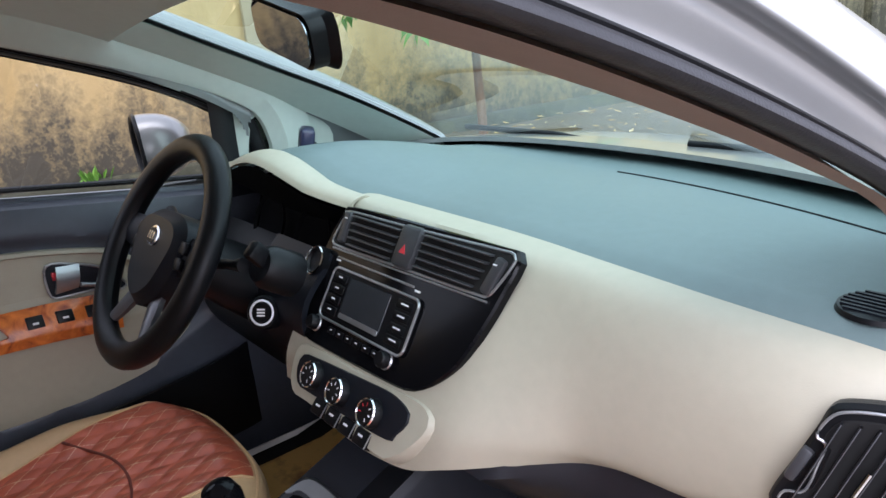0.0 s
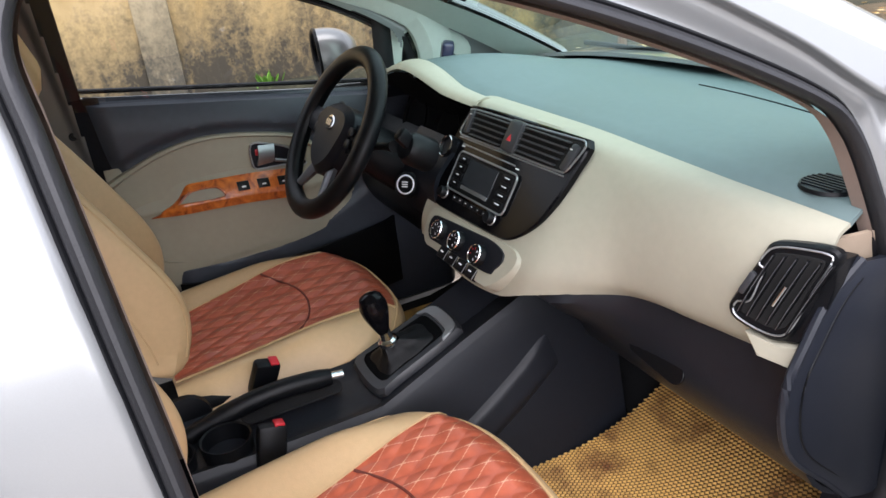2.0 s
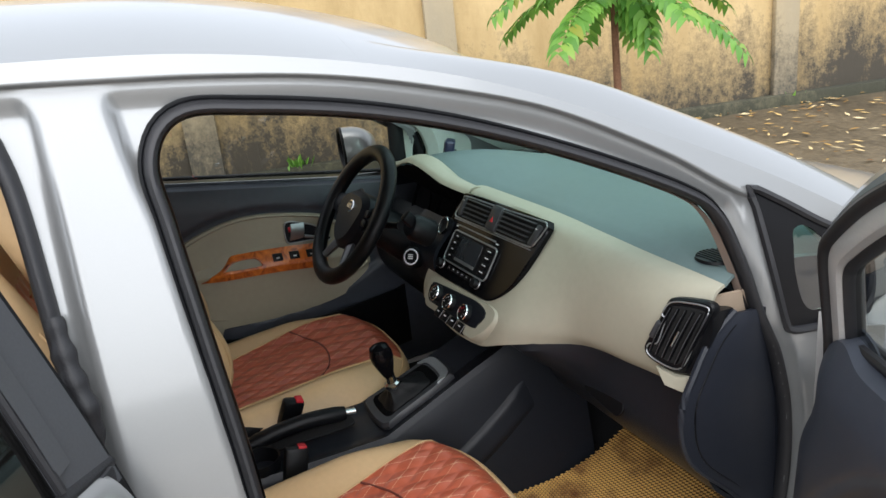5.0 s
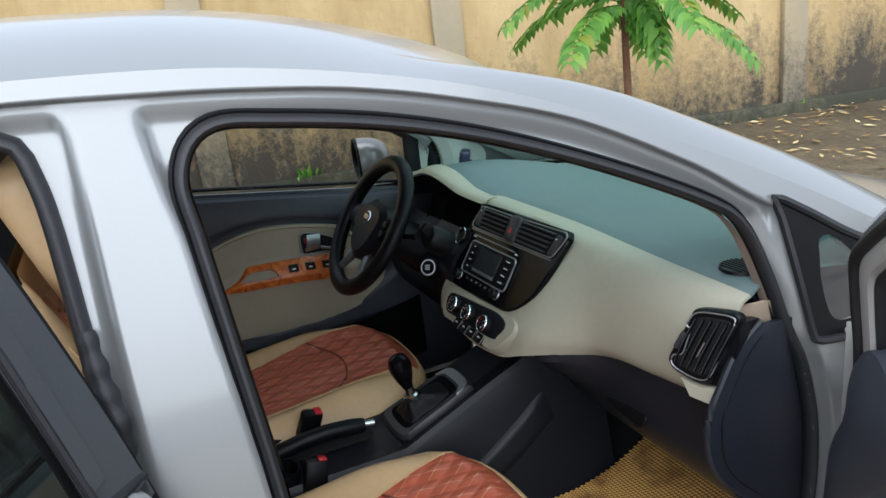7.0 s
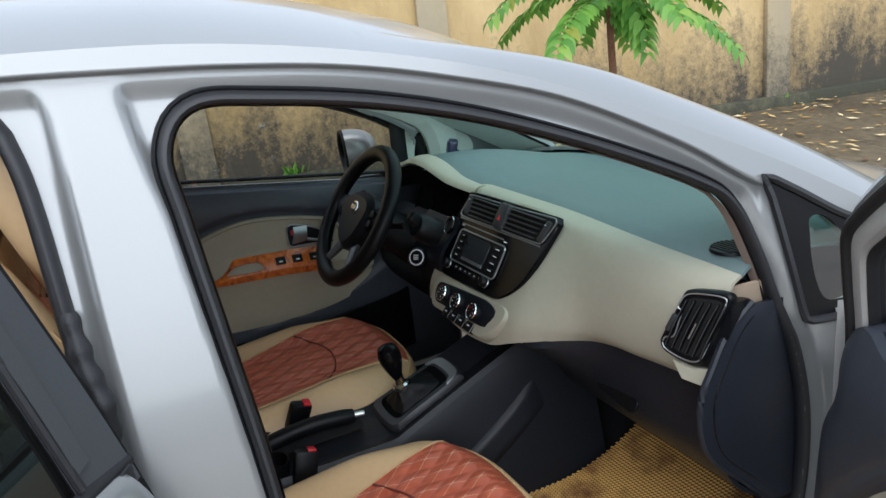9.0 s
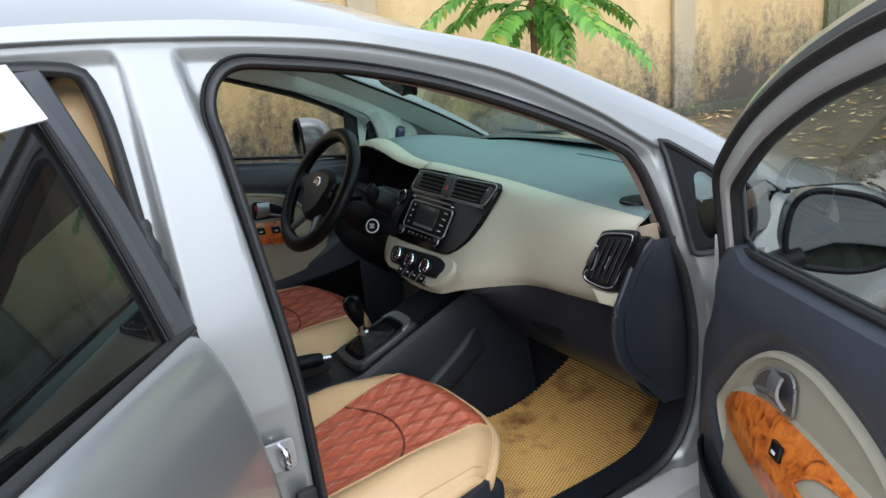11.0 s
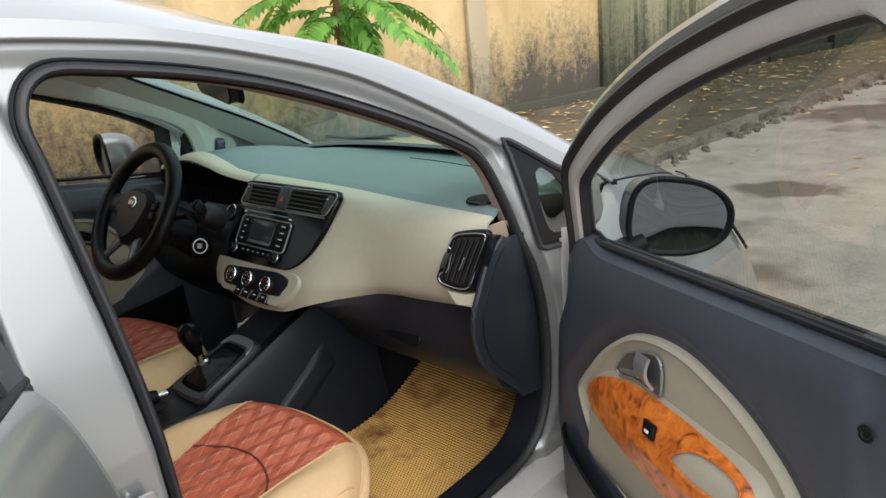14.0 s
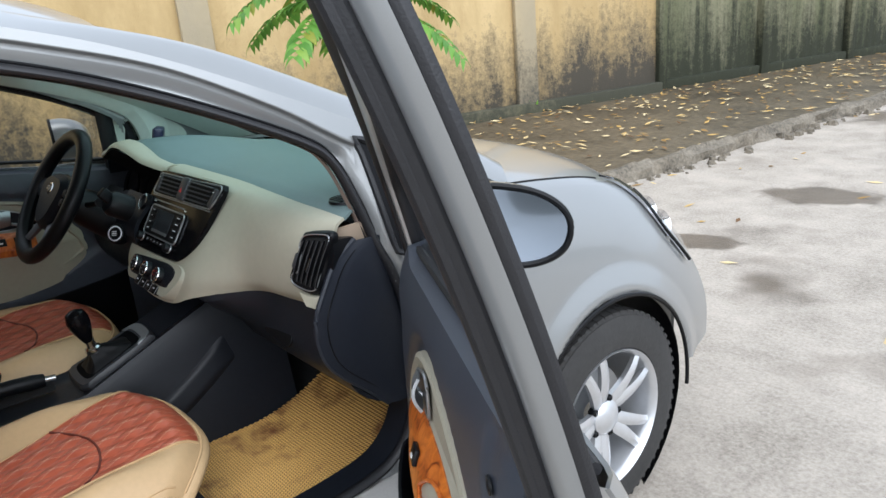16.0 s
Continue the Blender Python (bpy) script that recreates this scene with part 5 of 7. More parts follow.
part("brake_slot", slab(round_rect(0.05, 0.20, 0.02), pose(-0.06, -0.50, 0.575), 0.004, 0.001), CARPET, cons)
for x, y in ((0.01, -0.64), (0.01, -0.74)):
    part("cup_holder", lathe([(0.042, 0.02), (0.046, 0.022), (0.045, 0.0), (0.036, -0.05), (0.0, -0.05)], pose(x, y, 0.578), 28), BLACK, cons, "round cup holder")


def buckle(x, y, z, rx, ry):
    m = pose(x, y, z, rx, ry, 0)
    b = part("seat_belt_buckle", block((0.030, 0.052, 0.10), m, 0.009), BLACK, car, "black seat belt buckle with a red button")
    part("release", block((0.024, 0.018, 0.006), m @ Matrix.Translation((0, 0.012, 0.050)), 0.002), RED, b)
    part("stem", tube([m @ Vector((0, 0, -0.04)), m @ Vector((0, -0.02, -0.12))], 0.010, 8), BLACK, b)


buckle(-0.135, -0.535, 0.595, -18, 14)
buckle(0.060, -0.575, 0.575, -14, -10)
part("seat_side_cover", block((0.035, 0.24, 0.07), pose(-0.155, -0.66, 0.56, -8), 0.015), BLACK, car)


# ---- seats ----
def seat(x0, yf, dy, name, label, edges, W=0.272, lift=0.0, bw=0.225, hem=0.583, cover=True):
    """Front seat: cushion and backrest in tan with a quilted red-brown insert."""
    grp = new(name)
    grp.parent = car
    grp["label"] = label
    L = 0.52

    def shape(u, v):
        """cushion top: u across (-1 to 1), v from the front (0) to the back (1)."""
        a = abs(u)
        y = yf - lerp(0.105 * a ** 3.2 + 0.008 * u * u, L, v)
        w = W * (0.94 + 0.08 * math.sin(min(v * 1.3, 1) * 1.57))
        z = 0.606 + lift - 0.050 * v
        z += 0.034 * math.exp(-((a - 0.74) / 0.20) ** 2) * smooth01(v * 2.2)
        z -= (0.030 + 0.9 * max(0.0, 0.583 - hem) * 0.5) * max(0, (a - 0.66) / 0.34) ** 2.2
        z -= 0.030 * max(0, (0.11 - v) / 0.11) ** 2.0
        return Vector((x0 + u * w, y, z))

    part("cushion", sheet(lambda a, b: shape(a * 2 - 1, b), 60, 44), TAN, grp, "tan leather seat cushion")

    def skirt(a, b):
        t = a * 3
        if t < 1:
            p = shape(-1, 1 - t)
        elif t < 2:
            p = shape((t - 1) * 2 - 1, 0)
        else:
            p = shape(1, t - 2)
        c = Vector((x0, yf - 0.3, p.z))
        out = (p - c).normalized()
        q = p + out * (0.022 * math.sin(b * 2.6) - 0.012 * b)
        q.z = lerp(p.z, min(hem, p.z - 0.035), b ** 1.3)
        return q

    part("cushion_side", sheet(skirt, 90, 12), TAN, grp)
    def edge(v, side_):
        """the insert's two borders across the cushion."""
        return curve_at(edges[side_], v)

    part("cushion_piping", tube([shape(lerp(-0.97, 0.97, i / 40), 0.0) + Vector((0, 0.001, 0.0)) for i in range(41)], 0.0026, 6), STITCH, grp, "piping along the cushion's front")
    for side_, sgn in ((0, -1), (1, 1)):
        part("cushion_seam_line", tube([shape(sgn * 0.955, i / 24) + Vector((0, 0, 0.0005)) for i in range(1, 24)], 0.0020, 5), STITCH, grp)
        part("insert_edge", tube([shape(edge(i / 24, side_), lerp(0.012, 0.99, i / 24)) + Vector((0, 0, 0.0015)) for i in range(25)], 0.0028, 5), STITCH, grp)
    part("seat_base", block((W * 1.86, L * 0.88, 0.145), pose(x0, yf - L * 0.55, 0.445), 0.022, seg=4), SIDETRIM, grp, "black plastic seat base")
    if cover:
        part("side_cover", thick(sheet(lambda a, b: (x0 + W + 0.030 - 0.016 * abs(2 * a - 1) ** 4 - 0.006 * b * b, yf - 0.120 - a * 0.39, lerp(0.375, hem - 0.026 - 0.045 * a, b)), 24, 12), 0.020), SIDETRIM, grp, "black plastic side cover")

    def puff(a, b, fn, off):
        """A pillow over each diamond of the quilting."""
        u, v = lerp(-1, 1, a), b
        q = (u * 3.1 + v * 4.7, u * 3.1 - v * 4.7)
        k = abs(math.sin(math.pi * q[0])) * abs(math.sin(math.pi * q[1]))
        rim_ = min(1.0, (1 - abs(u)) * 9, v * 12, (1 - v) * 12)
        return fn(a, b) + off * (0.0006 + (0.0014 + 0.0046 * k ** 0.6) * rim_)

    def insert(a, b):
        v = lerp(0.012, 0.99, b)
        return shape(lerp(edge(b, 0), edge(b, 1), a), v)

    up = Vector((0, 0, 1))
    part("cushion_insert", sheet(lambda a, b: puff(a, b, insert, up), 110, 130, uv=lambda a, b: ((2 * a - 1) * 3.1 + b * 4.7 + 0.5, (2 * a - 1) * 3.1 - b * 4.7 + 0.5)), QUILT, grp, "quilted red-brown leather insert")
    sm = [insert(lerp(0.02, 0.98, i / 30), 0.355 + 0.10 * (lerp(-1, 1, i / 30)) ** 2) + up * 0.0050 for i in range(31)]
    part("cushion_seam", tube(sm, 0.0026, 6), bpy.data.materials["seam"] if "seam" in bpy.data.materials else mat("seam", (0.13, 0.028, 0.018), 0.6, vary=0.2), grp)
    # backrest: side bolsters standing forward of a quilted middle
    def crest(z):
        return dy + curve_at([(0.62, -0.672), (0.645, -0.655), (0.70, -0.632), (0.745, -0.626), (0.795, -0.632), (0.87, -0.668), (0.974, -0.723), (1.06, -0.771), (1.135, -0.815), (1.26, -0.872)], z)

    def front_y(z):
        return sum(crest(z + 0.018 * k) for k in range(-3, 4)) / 7

    def rear_y(z):
        return dy + curve_at([(0.62, -0.735), (0.68, -0.775), (0.80, -0.845), (0.98, -0.884), (1.15, -0.908), (1.26, -0.912)], z)

    def wide(z):
        return bw * (1.0 - 0.16 * max(0, (z - 0.85) / 0.41) ** 1.5)

    def depth(u, z):
        """how far the middle lies behind the bolsters' crest."""
        k = min(max((abs(u) - 0.42) / 0.40, 0.0), 1.0)
        fall = curve_at([(0.62, 0.05), (0.75, 0.090), (1.0, 0.070), (1.26, 0.020)], z)
        return fall * (1 - k * k * (3 - 2 * k)) + 0.045 * max(0, (abs(u) - 0.84) / 0.16) ** 2

    def backshell(a, b):
        z = lerp(0.628, 1.25, b)
        end = min(1.0, (b + 0.004) / 0.05, (1.004 - b) / 0.09)
        end = math.sqrt(max(0.0, 1 - (1 - end) ** 2))
        if a < 0.62:
            u = lerp(-1, 1, a / 0.62)
            y = front_y(z) - depth(u, z)
        else:
            u = lerp(1, -1, (a - 0.60) / 0.40)
            y = rear_y(z) + 0.035 * abs(u) ** 5
        mid = (front_y(z) + rear_y(z)) / 2
        return Vector((x0 + u * wide(z) * lerp(0.9, 1, end), lerp(mid, y, lerp(0.35, 1, end)), z))

    part("backrest", sheet(backshell, 90, 60, wrap_u=True), TAN, grp, "tan leather backrest")

    def binsert(a, b):
        z = lerp(0.66, 1.19, b)
        u = lerp(-0.56, 0.56, a)
        return Vector((x0 + u * wide(z), front_y(z) - depth(u, z) - 0.001, z))

    nrm = Vector((0, 0.87, 0.48))
    part("backrest_insert", sheet(lambda a, b: puff(a, b, binsert, nrm), 70, 90, uv=lambda a, b: ((2 * a - 1) * 3.1 + b * 4.7 + 0.5, (2 * a - 1) * 3.1 - b * 4.7 + 0.5)), QUILT, grp)
    for sgn in (-1, 1):
        part("bolster_seam", tube([Vector((x0 + sgn * wide(z) * 0.915, front_y(z) - depth(0.915, z) + 0.0005, z)) for z in [lerp(0.665, 1.17, i / 30) for i in range(31)]], 0.0019, 5), STITCH, grp)
        part("side_seam", tube([Vector((x0 + sgn * (wide(z) + 0.0005), lerp(front_y(z) - depth(1, z), rear_y(z) + 0.035, 0.45), z)) for z in [lerp(0.675, 1.17, i / 30) for i in range(31)]], 0.0017, 5), STITCH, grp)
        part("backrest_pivot", lathe([(0.050, 0.0), (0.048, 0.010), (0.030, 0.014), (0.0, 0.015)], Matrix.Translation((x0 + sgn * (W - 0.02), dy - 0.69, 0.575)) @ Matrix.Rotation(radians(90 * sgn), 4, "Y"), 24), BLACK, grp)
    part("headrest", block((0.25, 0.090, 0.23), pose(x0, dy - 0.824, 1.280, 18), 0.04, seg=4), TAN, grp)
    for x in (-0.06, 0.06):
        part("headrest_post", tube([(x0 + x, dy - 0.850, 1.18), (x0 + x, dy - 0.825, 1.27)], 0.006, 8), CHROME, grp)
    return grp


seat(0.345, -0.232, -0.072, "passenger_seat", "tan and red quilted passenger seat", (((0.0, -0.72), (0.45, -0.50), (1.0, -0.30)), ((0.0, 0.57), (0.45, 0.58), (1.0, 0.58))))
seat(-0.402, -0.172, 0.0, "driver_seat", "tan and red quilted driver seat", (((0.0, -0.74), (0.45, -0.60), (1.0, -0.46)), ((0.0, 0.60), (0.45, 0.55), (1.0, 0.50))), 0.290, 0.020, 0.22, 0.505, False)
b = block((1.24, 0.5, 0.18), pose(CX, -1.52, 0.50, 4), 0.05, seg=4)
rs = part("rear_seat", b, TAN, car, "tan leather rear bench seat")
part("backrest", block((1.24, 0.16, 0.66), pose(CX, -1.85, 0.86, -22), 0.05, seg=4), TAN, rs)

# ---- woven floor mat in the passenger's footwell ----
def woven(u, v):
    x = lerp(0.150, 0.668, u)
    y = lerp(-0.42, 0.50, v)
    z = 0.364 + 0.70 * max(0, y) ** 1.6 + 0.006 * noise.noise((x * 5, y * 5, 1)) + 0.010 * max(0, (u - 0.9) * 10)
    return Vector((x + 0.012 * noise.noise((y * 4, 3, 0)), y, z))


bm = thick(sheet(woven, 40, 60), 0.004)
floor_mat = tagged(part("floor_mat", bm, MATBASE), "ochre woven rubber mat with dirt stains", "floor mat")
cells = bmesh.new()
rnd = random.Random(4)
for i in range(60):
    for j in range(124):
        u, v = (i + (0.5 if j % 2 else 0)) / 60, j / 124
        if u > 0.99:
            continue
        p = woven(u, v) + Vector((0, 0, 0.0035))
        q = [cells.verts.new(p + Vector(d)) for d in ((-0.0046, 0, 0), (0, -0.0050, 0.0012), (0.0046, 0, 0), (0, 0.0050, 0.0012))]
        t = cells.verts.new(p + Vector((0, 0, 0.0032)))
        for k in range(4):
            cells.faces.new((q[k], q[(k + 1) % 4], t))
tagged(part("weave", cells, WOVEN, floor_mat), kind="stuff")
b = thick(sheet(lambda u, v: (lerp(-0.62, -0.17, u), lerp(-0.35, 0.30, v), 0.362 + 0.25 * max(0, lerp(-0.35, 0.30, v) - 0.12)), 10, 14), 0.004)
tagged(part("floor_mat", b, WOVEN), "ochre woven rubber mat under the pedals", "floor mat")


# ---- doors ----
def top_chain(loop, y):
    """The highest point of an opening at a place along the car."""
    best = None
    k = len(loop)
    for i in range(k):
        a, b = loop[i], loop[(i + 1) % k]
        if (a.x - y) * (b.x - y) <= 0 and abs(a.x - b.x) > 1e-9:
            z = lerp(a.y, b.y, (y - a.x) / (b.x - a.x))
            best = z if best is None else max(best, z)
    return best


def annulus(A, B, fn, bm=None):
    """Faces between two closed outlines with as many points each."""
    bm = bm or bmesh.new()
    va, vb = [bm.verts.new(fn(*p)) for p in A], [bm.verts.new(fn(*p)) for p in B]
    k = len(A)
    for i in range(k):
        bm.faces.new((va[i], va[(i + 1) % k], vb[(i + 1) % k], vb[i]))
    return bm


def fill(outline, fn, bm=None):
    bm = bm or bmesh.new()
    f = bm.faces.new([bm.verts.new(fn(*p)) for p in outline])
    bmesh.ops.triangulate(bm, faces=[f])
    return bm


DOOR = spline([(-0.802, 1.400), (-0.782, 1.446), (-0.70, 1.454), (-0.60, 1.436), (-0.48, 1.404), (-0.33, 1.354), (-0.16, 1.280), (-0.02, 1.20), (0.045, 1.15), (0.078, 1.08), (0.105, 0.99),
               (0.135, 0.90), (0.15, 0.75), (0.145, 0.60), (0.12, 0.50), (0.05, 0.41), (-0.10, 0.385), (-0.45, 0.385), (-0.62, 0.40), (-0.69, 0.48), (-0.745, 0.62), (-0.782, 0.80), (-0.796, 0.95),
               (-0.800, 1.10), (-0.803, 1.25)], 260, True)


def forward(p):
    """The left window's front upright stands a little further forward."""
    return Vector((p.x + 0.055 * smooth01((p.x + 0.38) / 0.36) * smooth01((p.y - 0.95) / 0.12), p.y))


DOOR_L = [forward(p) for p in DOOR]
FRONT_L = [forward(p) for p in FRONT]


def inner_x(y, z):
    """The face of the door's lining."""
    t = min(max((belt(y) - z) / 0.10, 0), 1)
    u = min(max((z - 0.36) / 0.2, 0), 1)
    return 0.700 - 0.028 * math.sin(t * 1.57) - 0.012 * u


def door_inside(door, M):
    """Lining, armrest and fittings of a front door; M places a point of the right door."""
    right = door.name.startswith("right")
    if right:
        leaf = [(0.036, 0.69), (0.012, 0.735), (-0.021, 0.773), (-0.060, 0.815), (-0.100, 0.850), (-0.164, 0.894), (-0.234, 0.919), (-0.31, 0.928), (-0.38, 0.919), (-0.449, 0.900), (-0.505, 0.872), (-0.55, 0.838), (-0.59, 0.785), (-0.615, 0.72),
                (-0.62, 0.65), (-0.59, 0.58), (-0.45, 0.53), (-0.30, 0.53), (-0.13, 0.56), (-0.02, 0.61)]
    else:
        leaf = [(0.0, 0.70), (-0.05, 0.79), (-0.095, 0.845), (-0.141, 0.876), (-0.26, 0.904), (-0.352, 0.915), (-0.421, 0.911), (-0.491, 0.895), (-0.549, 0.873), (-0.600, 0.850), (-0.628, 0.82), (-0.628, 0.75), (-0.58, 0.66),
                (-0.50, 0.612), (-0.387, 0.602), (-0.26, 0.604), (-0.192, 0.613), (-0.105, 0.640), (-0.03, 0.672)]
    lo = [(p.x, p.y) for p in spline(leaf, 120, True)]
    c = (-0.32, 0.74)
    reach = sorted((math.atan2(q[1] - c[1], q[0] - c[0]), math.hypot(q[0] - c[0], q[1] - c[1])) for q in lo)

    def proud(y, z):
        """1 outside the groove that runs round the beige leaf, 0 within it."""
        a, r = math.atan2(z - c[1], y - c[0]), math.hypot(y - c[0], z - c[1])
        k = min(max((r / curve_at(reach, a) - 1.055) / 0.09, 0.0), 1.0)
        return k * k * (3 - 2 * k)

    def lining(u, v):
        y0 = lerp(0.150, -0.70, u)
        rise = 0.020 * math.exp(-((y0 - 0.055) / 0.05) ** 2) - 0.045 * max(0, (y0 - 0.075) / 0.075) ** 2
        z = lerp(belt(y0) - 0.010 + (rise if right else 0.0), 0.36, v)
        y = lerp(curve_at([(0.36, 0.195), (0.55, 0.195), (0.77, 0.176), (0.85, 0.135), (0.90, 0.122), (1.05, 0.128)], z), lining_end(z), u)
        x = inner_x(y, z) - 0.011 * (proud(y, z) if right else proud(y + 0.10, z - 0.05))
        if right:
            x += 0.008 * smooth01((-0.615 - 0.10 * (1.0 - z) - y) / 0.030) * smooth01((1.045 - z) / 0.02)
        edge = (1 - u) / 0.05 if u > 0.5 else u / (0.13 if right else 0.05)
        if edge < 1:
            x += (0.016 if u > 0.5 else 0.034) * (1 - edge) ** 2
        if v < 0.02:
            x += 0.022
        return M((x, y, z))

    part("door_lining", thick(sheet(lining, 120, 80), 0.004), LITTRIM, door, "dark moulded door lining")
    if not right:
        M = lambda p: flip((p[0], p[1] - 0.10, p[2] + 0.05))
    # cut-in beige leaf
    bm = bmesh.new()
    steps = ((1.0, -0.004), (0.99, 0.010), (0.955, 0.0135), (0.93, 0.006), (0.80, 0.005), (0.5, 0.008))
    for (ka, xa), (kb, xb) in zip(steps, steps[1:]):
        A = [(c[0] + (y - c[0]) * ka, c[1] + (z - c[1]) * ka) for y, z in lo]
        B = [(c[0] + (y - c[0]) * kb, c[1] + (z - c[1]) * kb) for y, z in lo]
        va = [bm.verts.new(M((inner_x(*p) - xa, *p))) for p in A]
        vb = [bm.verts.new(M((inner_x(*p) - xb, *p))) for p in B]
        for i in range(120):
            bm.faces.new((va[i], va[(i + 1) % 120], vb[(i + 1) % 120], vb[i]))
    fill([(c[0] + (y - c[0]) * 0.5, c[1] + (z - c[1]) * 0.5) for y, z in lo], lambda y, z: M((inner_x(y, z) - 0.008, y, z)), bm)
    bmesh.ops.remove_doubles(bm, verts=bm.verts, dist=0.0003)
    part("door_card", bm, CARD, door, "beige door card insert")

    # armrest with a ridged wood panel on it
    def wood_top(y):
        return curve_at([(-0.520, 0.768), (-0.445, 0.808), (-0.30, 0.802), (-0.16, 0.788), (-0.045, 0.766)], y)

    def wood_low(y):
        return curve_at([(-0.520, 0.748), (-0.30, 0.735), (-0.16, 0.720), (-0.045, 0.712)], y)

    # stations along the right panel: upper edge, ridge and lower edge
    runs = [(0.0, (0.650, -0.010, 0.722), (0.646, -0.014, 0.714), (0.648, -0.014, 0.706)), (0.10, (0.648, -0.045, 0.757), (0.638, -0.062, 0.722), (0.640, -0.045, 0.698)),
            (0.25, (0.646, -0.115, 0.793), (0.625, -0.144, 0.735), (0.630, -0.112, 0.696)), (0.45, (0.646, -0.215, 0.819), (0.613, -0.237, 0.742), (0.620, -0.222, 0.693)),
            (0.70, (0.646, -0.345, 0.825), (0.606, -0.372, 0.750), (0.615, -0.328, 0.695)), (0.86, (0.644, -0.435, 0.823), (0.605, -0.445, 0.760), (0.614, -0.413, 0.701)),
            (0.95, (0.640, -0.486, 0.816), (0.605, -0.487, 0.767), (0.614, -0.457, 0.709)), (1.0, (0.632, -0.512, 0.796), (0.606, -0.507, 0.770), (0.614, -0.480, 0.714))]
    rails = [[[(r[0], r[1 + e][c_]) for r in runs] for c_ in range(3)] for e in range(3)]

    def rail_at(e, k):
        return Vector([curve_at(rails[e][c_], k) for c_ in range(3)])

    def wood(y, s_):
        """A point of the wood: s_ from its upper edge (0) over the ridge to its lower edge (1)."""
        if right:
            k = min(max((-0.012 - y) / 0.5, 0.0), 1.0)
            if s_ < 0.66:
                t = s_ / 0.66
                return rail_at(0, k).lerp(rail_at(1, k), t) - Vector((0.004, 0, -0.002)) * math.sin(math.pi * t) * min(1.0, k * 8)
            return rail_at(1, k).lerp(rail_at(2, k), (s_ - 0.66) / 0.34)
        zt, zb = wood_top(y), wood_low(y)
        w = min(1.0, (zt - zb) / 0.13)
        far = -0.40 - y
        if far > 0:
            y = -0.40 - far * lerp(0.45, 1.08, s_)
        mid = lerp(zb, zt, 0.29)
        if s_ < 0.66:
            k = s_ / 0.66
            return Vector((lerp(0.646, 0.646 - 0.046 * w, k) - 0.003 * math.sin(math.pi * k), y, lerp(zt, mid, k)))
        k = (s_ - 0.66) / 0.34
        return Vector((lerp(0.646 - 0.046 * w, 0.650 - 0.040 * w, k), y, lerp(mid, zb, k)))

    def arm(u, v):
        if right:
            past = max(0.0, u * 1.2 - 1.0)
            y = -0.012 - 0.5 * min(u * 1.2, 1.0)
            q = [wood(y, s_) + Vector((0.006, 0, 0)) for s_ in (0.0, 0.33, 0.66, 1.0)]
            pts = [Vector((0.668, q[0].y, q[0].z + 0.022))] + q + [Vector((0.640, q[3].y, 0.60)), Vector((0.668, q[3].y, 0.53))]
            i = min(int(v * 6), 5)
            p = pts[i].lerp(pts[i + 1], v * 6 - i)
            fade = max(smooth01(past / 0.2), 1 - smooth01(u * 20))
            return M((lerp(p.x, 0.674, fade), p.y - 0.5 * past, p.z))
        y = lerp(0.0, -0.60, u)
        yy = min(max(y, -0.49), -0.06)
        w = math.sin(math.pi * u) ** 0.4
        pts = [Vector((0.662, y, 0.88)), wood(yy, 0.0), wood(yy, 0.66), wood(yy, 1.0), Vector((0.640, y, 0.60)), Vector((0.668, y, 0.53))]
        k = v * 5
        i = min(int(k), 4)
        p = pts[i].lerp(pts[i + 1], k - i)
        return M((lerp(0.672, p.x + 0.006, w), y, p.z))

    part("armrest", thick(sheet(arm, 60, 24), 0.003), CARD, door, "beige door armrest")
    hole = [(-0.340, 0.45), (-0.385, 0.21), (-0.447, 0.12), (-0.482, 0.16), (-0.490, 0.30), (-0.480, 0.47), (-0.435, 0.53), (-0.375, 0.52)] if right else [(-0.345, 0.56), (-0.36, 0.25), (-0.40, 0.20), (-0.45, 0.26), (-0.475, 0.46), (-0.47, 0.58), (-0.42, 0.62), (-0.37, 0.62)]
    hl = spline(hole, 40, True)

    def in_hole(y, s_):
        odd = False
        for i in range(40):
            p, q = hl[i], hl[(i + 1) % 40]
            if (p.y > s_) != (q.y > s_) and y < (q.x - p.x) * (s_ - p.y) / (q.y - p.y) + p.x:
                odd = not odd
        return odd

    NY, NS = 160, 60
    wf, wr = (-0.013, -0.5115) if right else (-0.150, -0.517)
    bm = sheet(lambda u, v: M(wood(lerp(wf, wr, u), v)), NY, NS)
    bad = [f for i, f in enumerate(list(bm.faces)) if in_hole(lerp(wf, wr, (i // NS + 0.5) / NY), (i % NS + 0.5) / NS)]
    bmesh.ops.delete(bm, geom=bad, context="FACES")
    part("wood_panel", thick(bm, 0.005), WOOD, door, "glossy orange burl wood switch panel", 25)
    part("grip_rim", tube([M(wood(p.x, p.y) + Vector((-0.001, 0, 0.001))) for p in hl], 0.0028, 6, True), WOOD, door)
    part("grip_well", fill([(p.x, p.y) for p in hl], lambda y, s_: M(wood(y, s_) + Vector((0.016, 0, -0.012)))), CARD, door)
    for dy in ((-0.287,) if right else (-0.195, -0.247, -0.298)):
        a, b_, c_ = wood(dy, 0.34), wood(dy, 0.48), wood(dy - 0.02, 0.34)
        ex, ey = (c_ - a).normalized(), (b_ - a).normalized()
        ez = ey.cross(ex)
        if ez.x > 0:
            ez = -ez
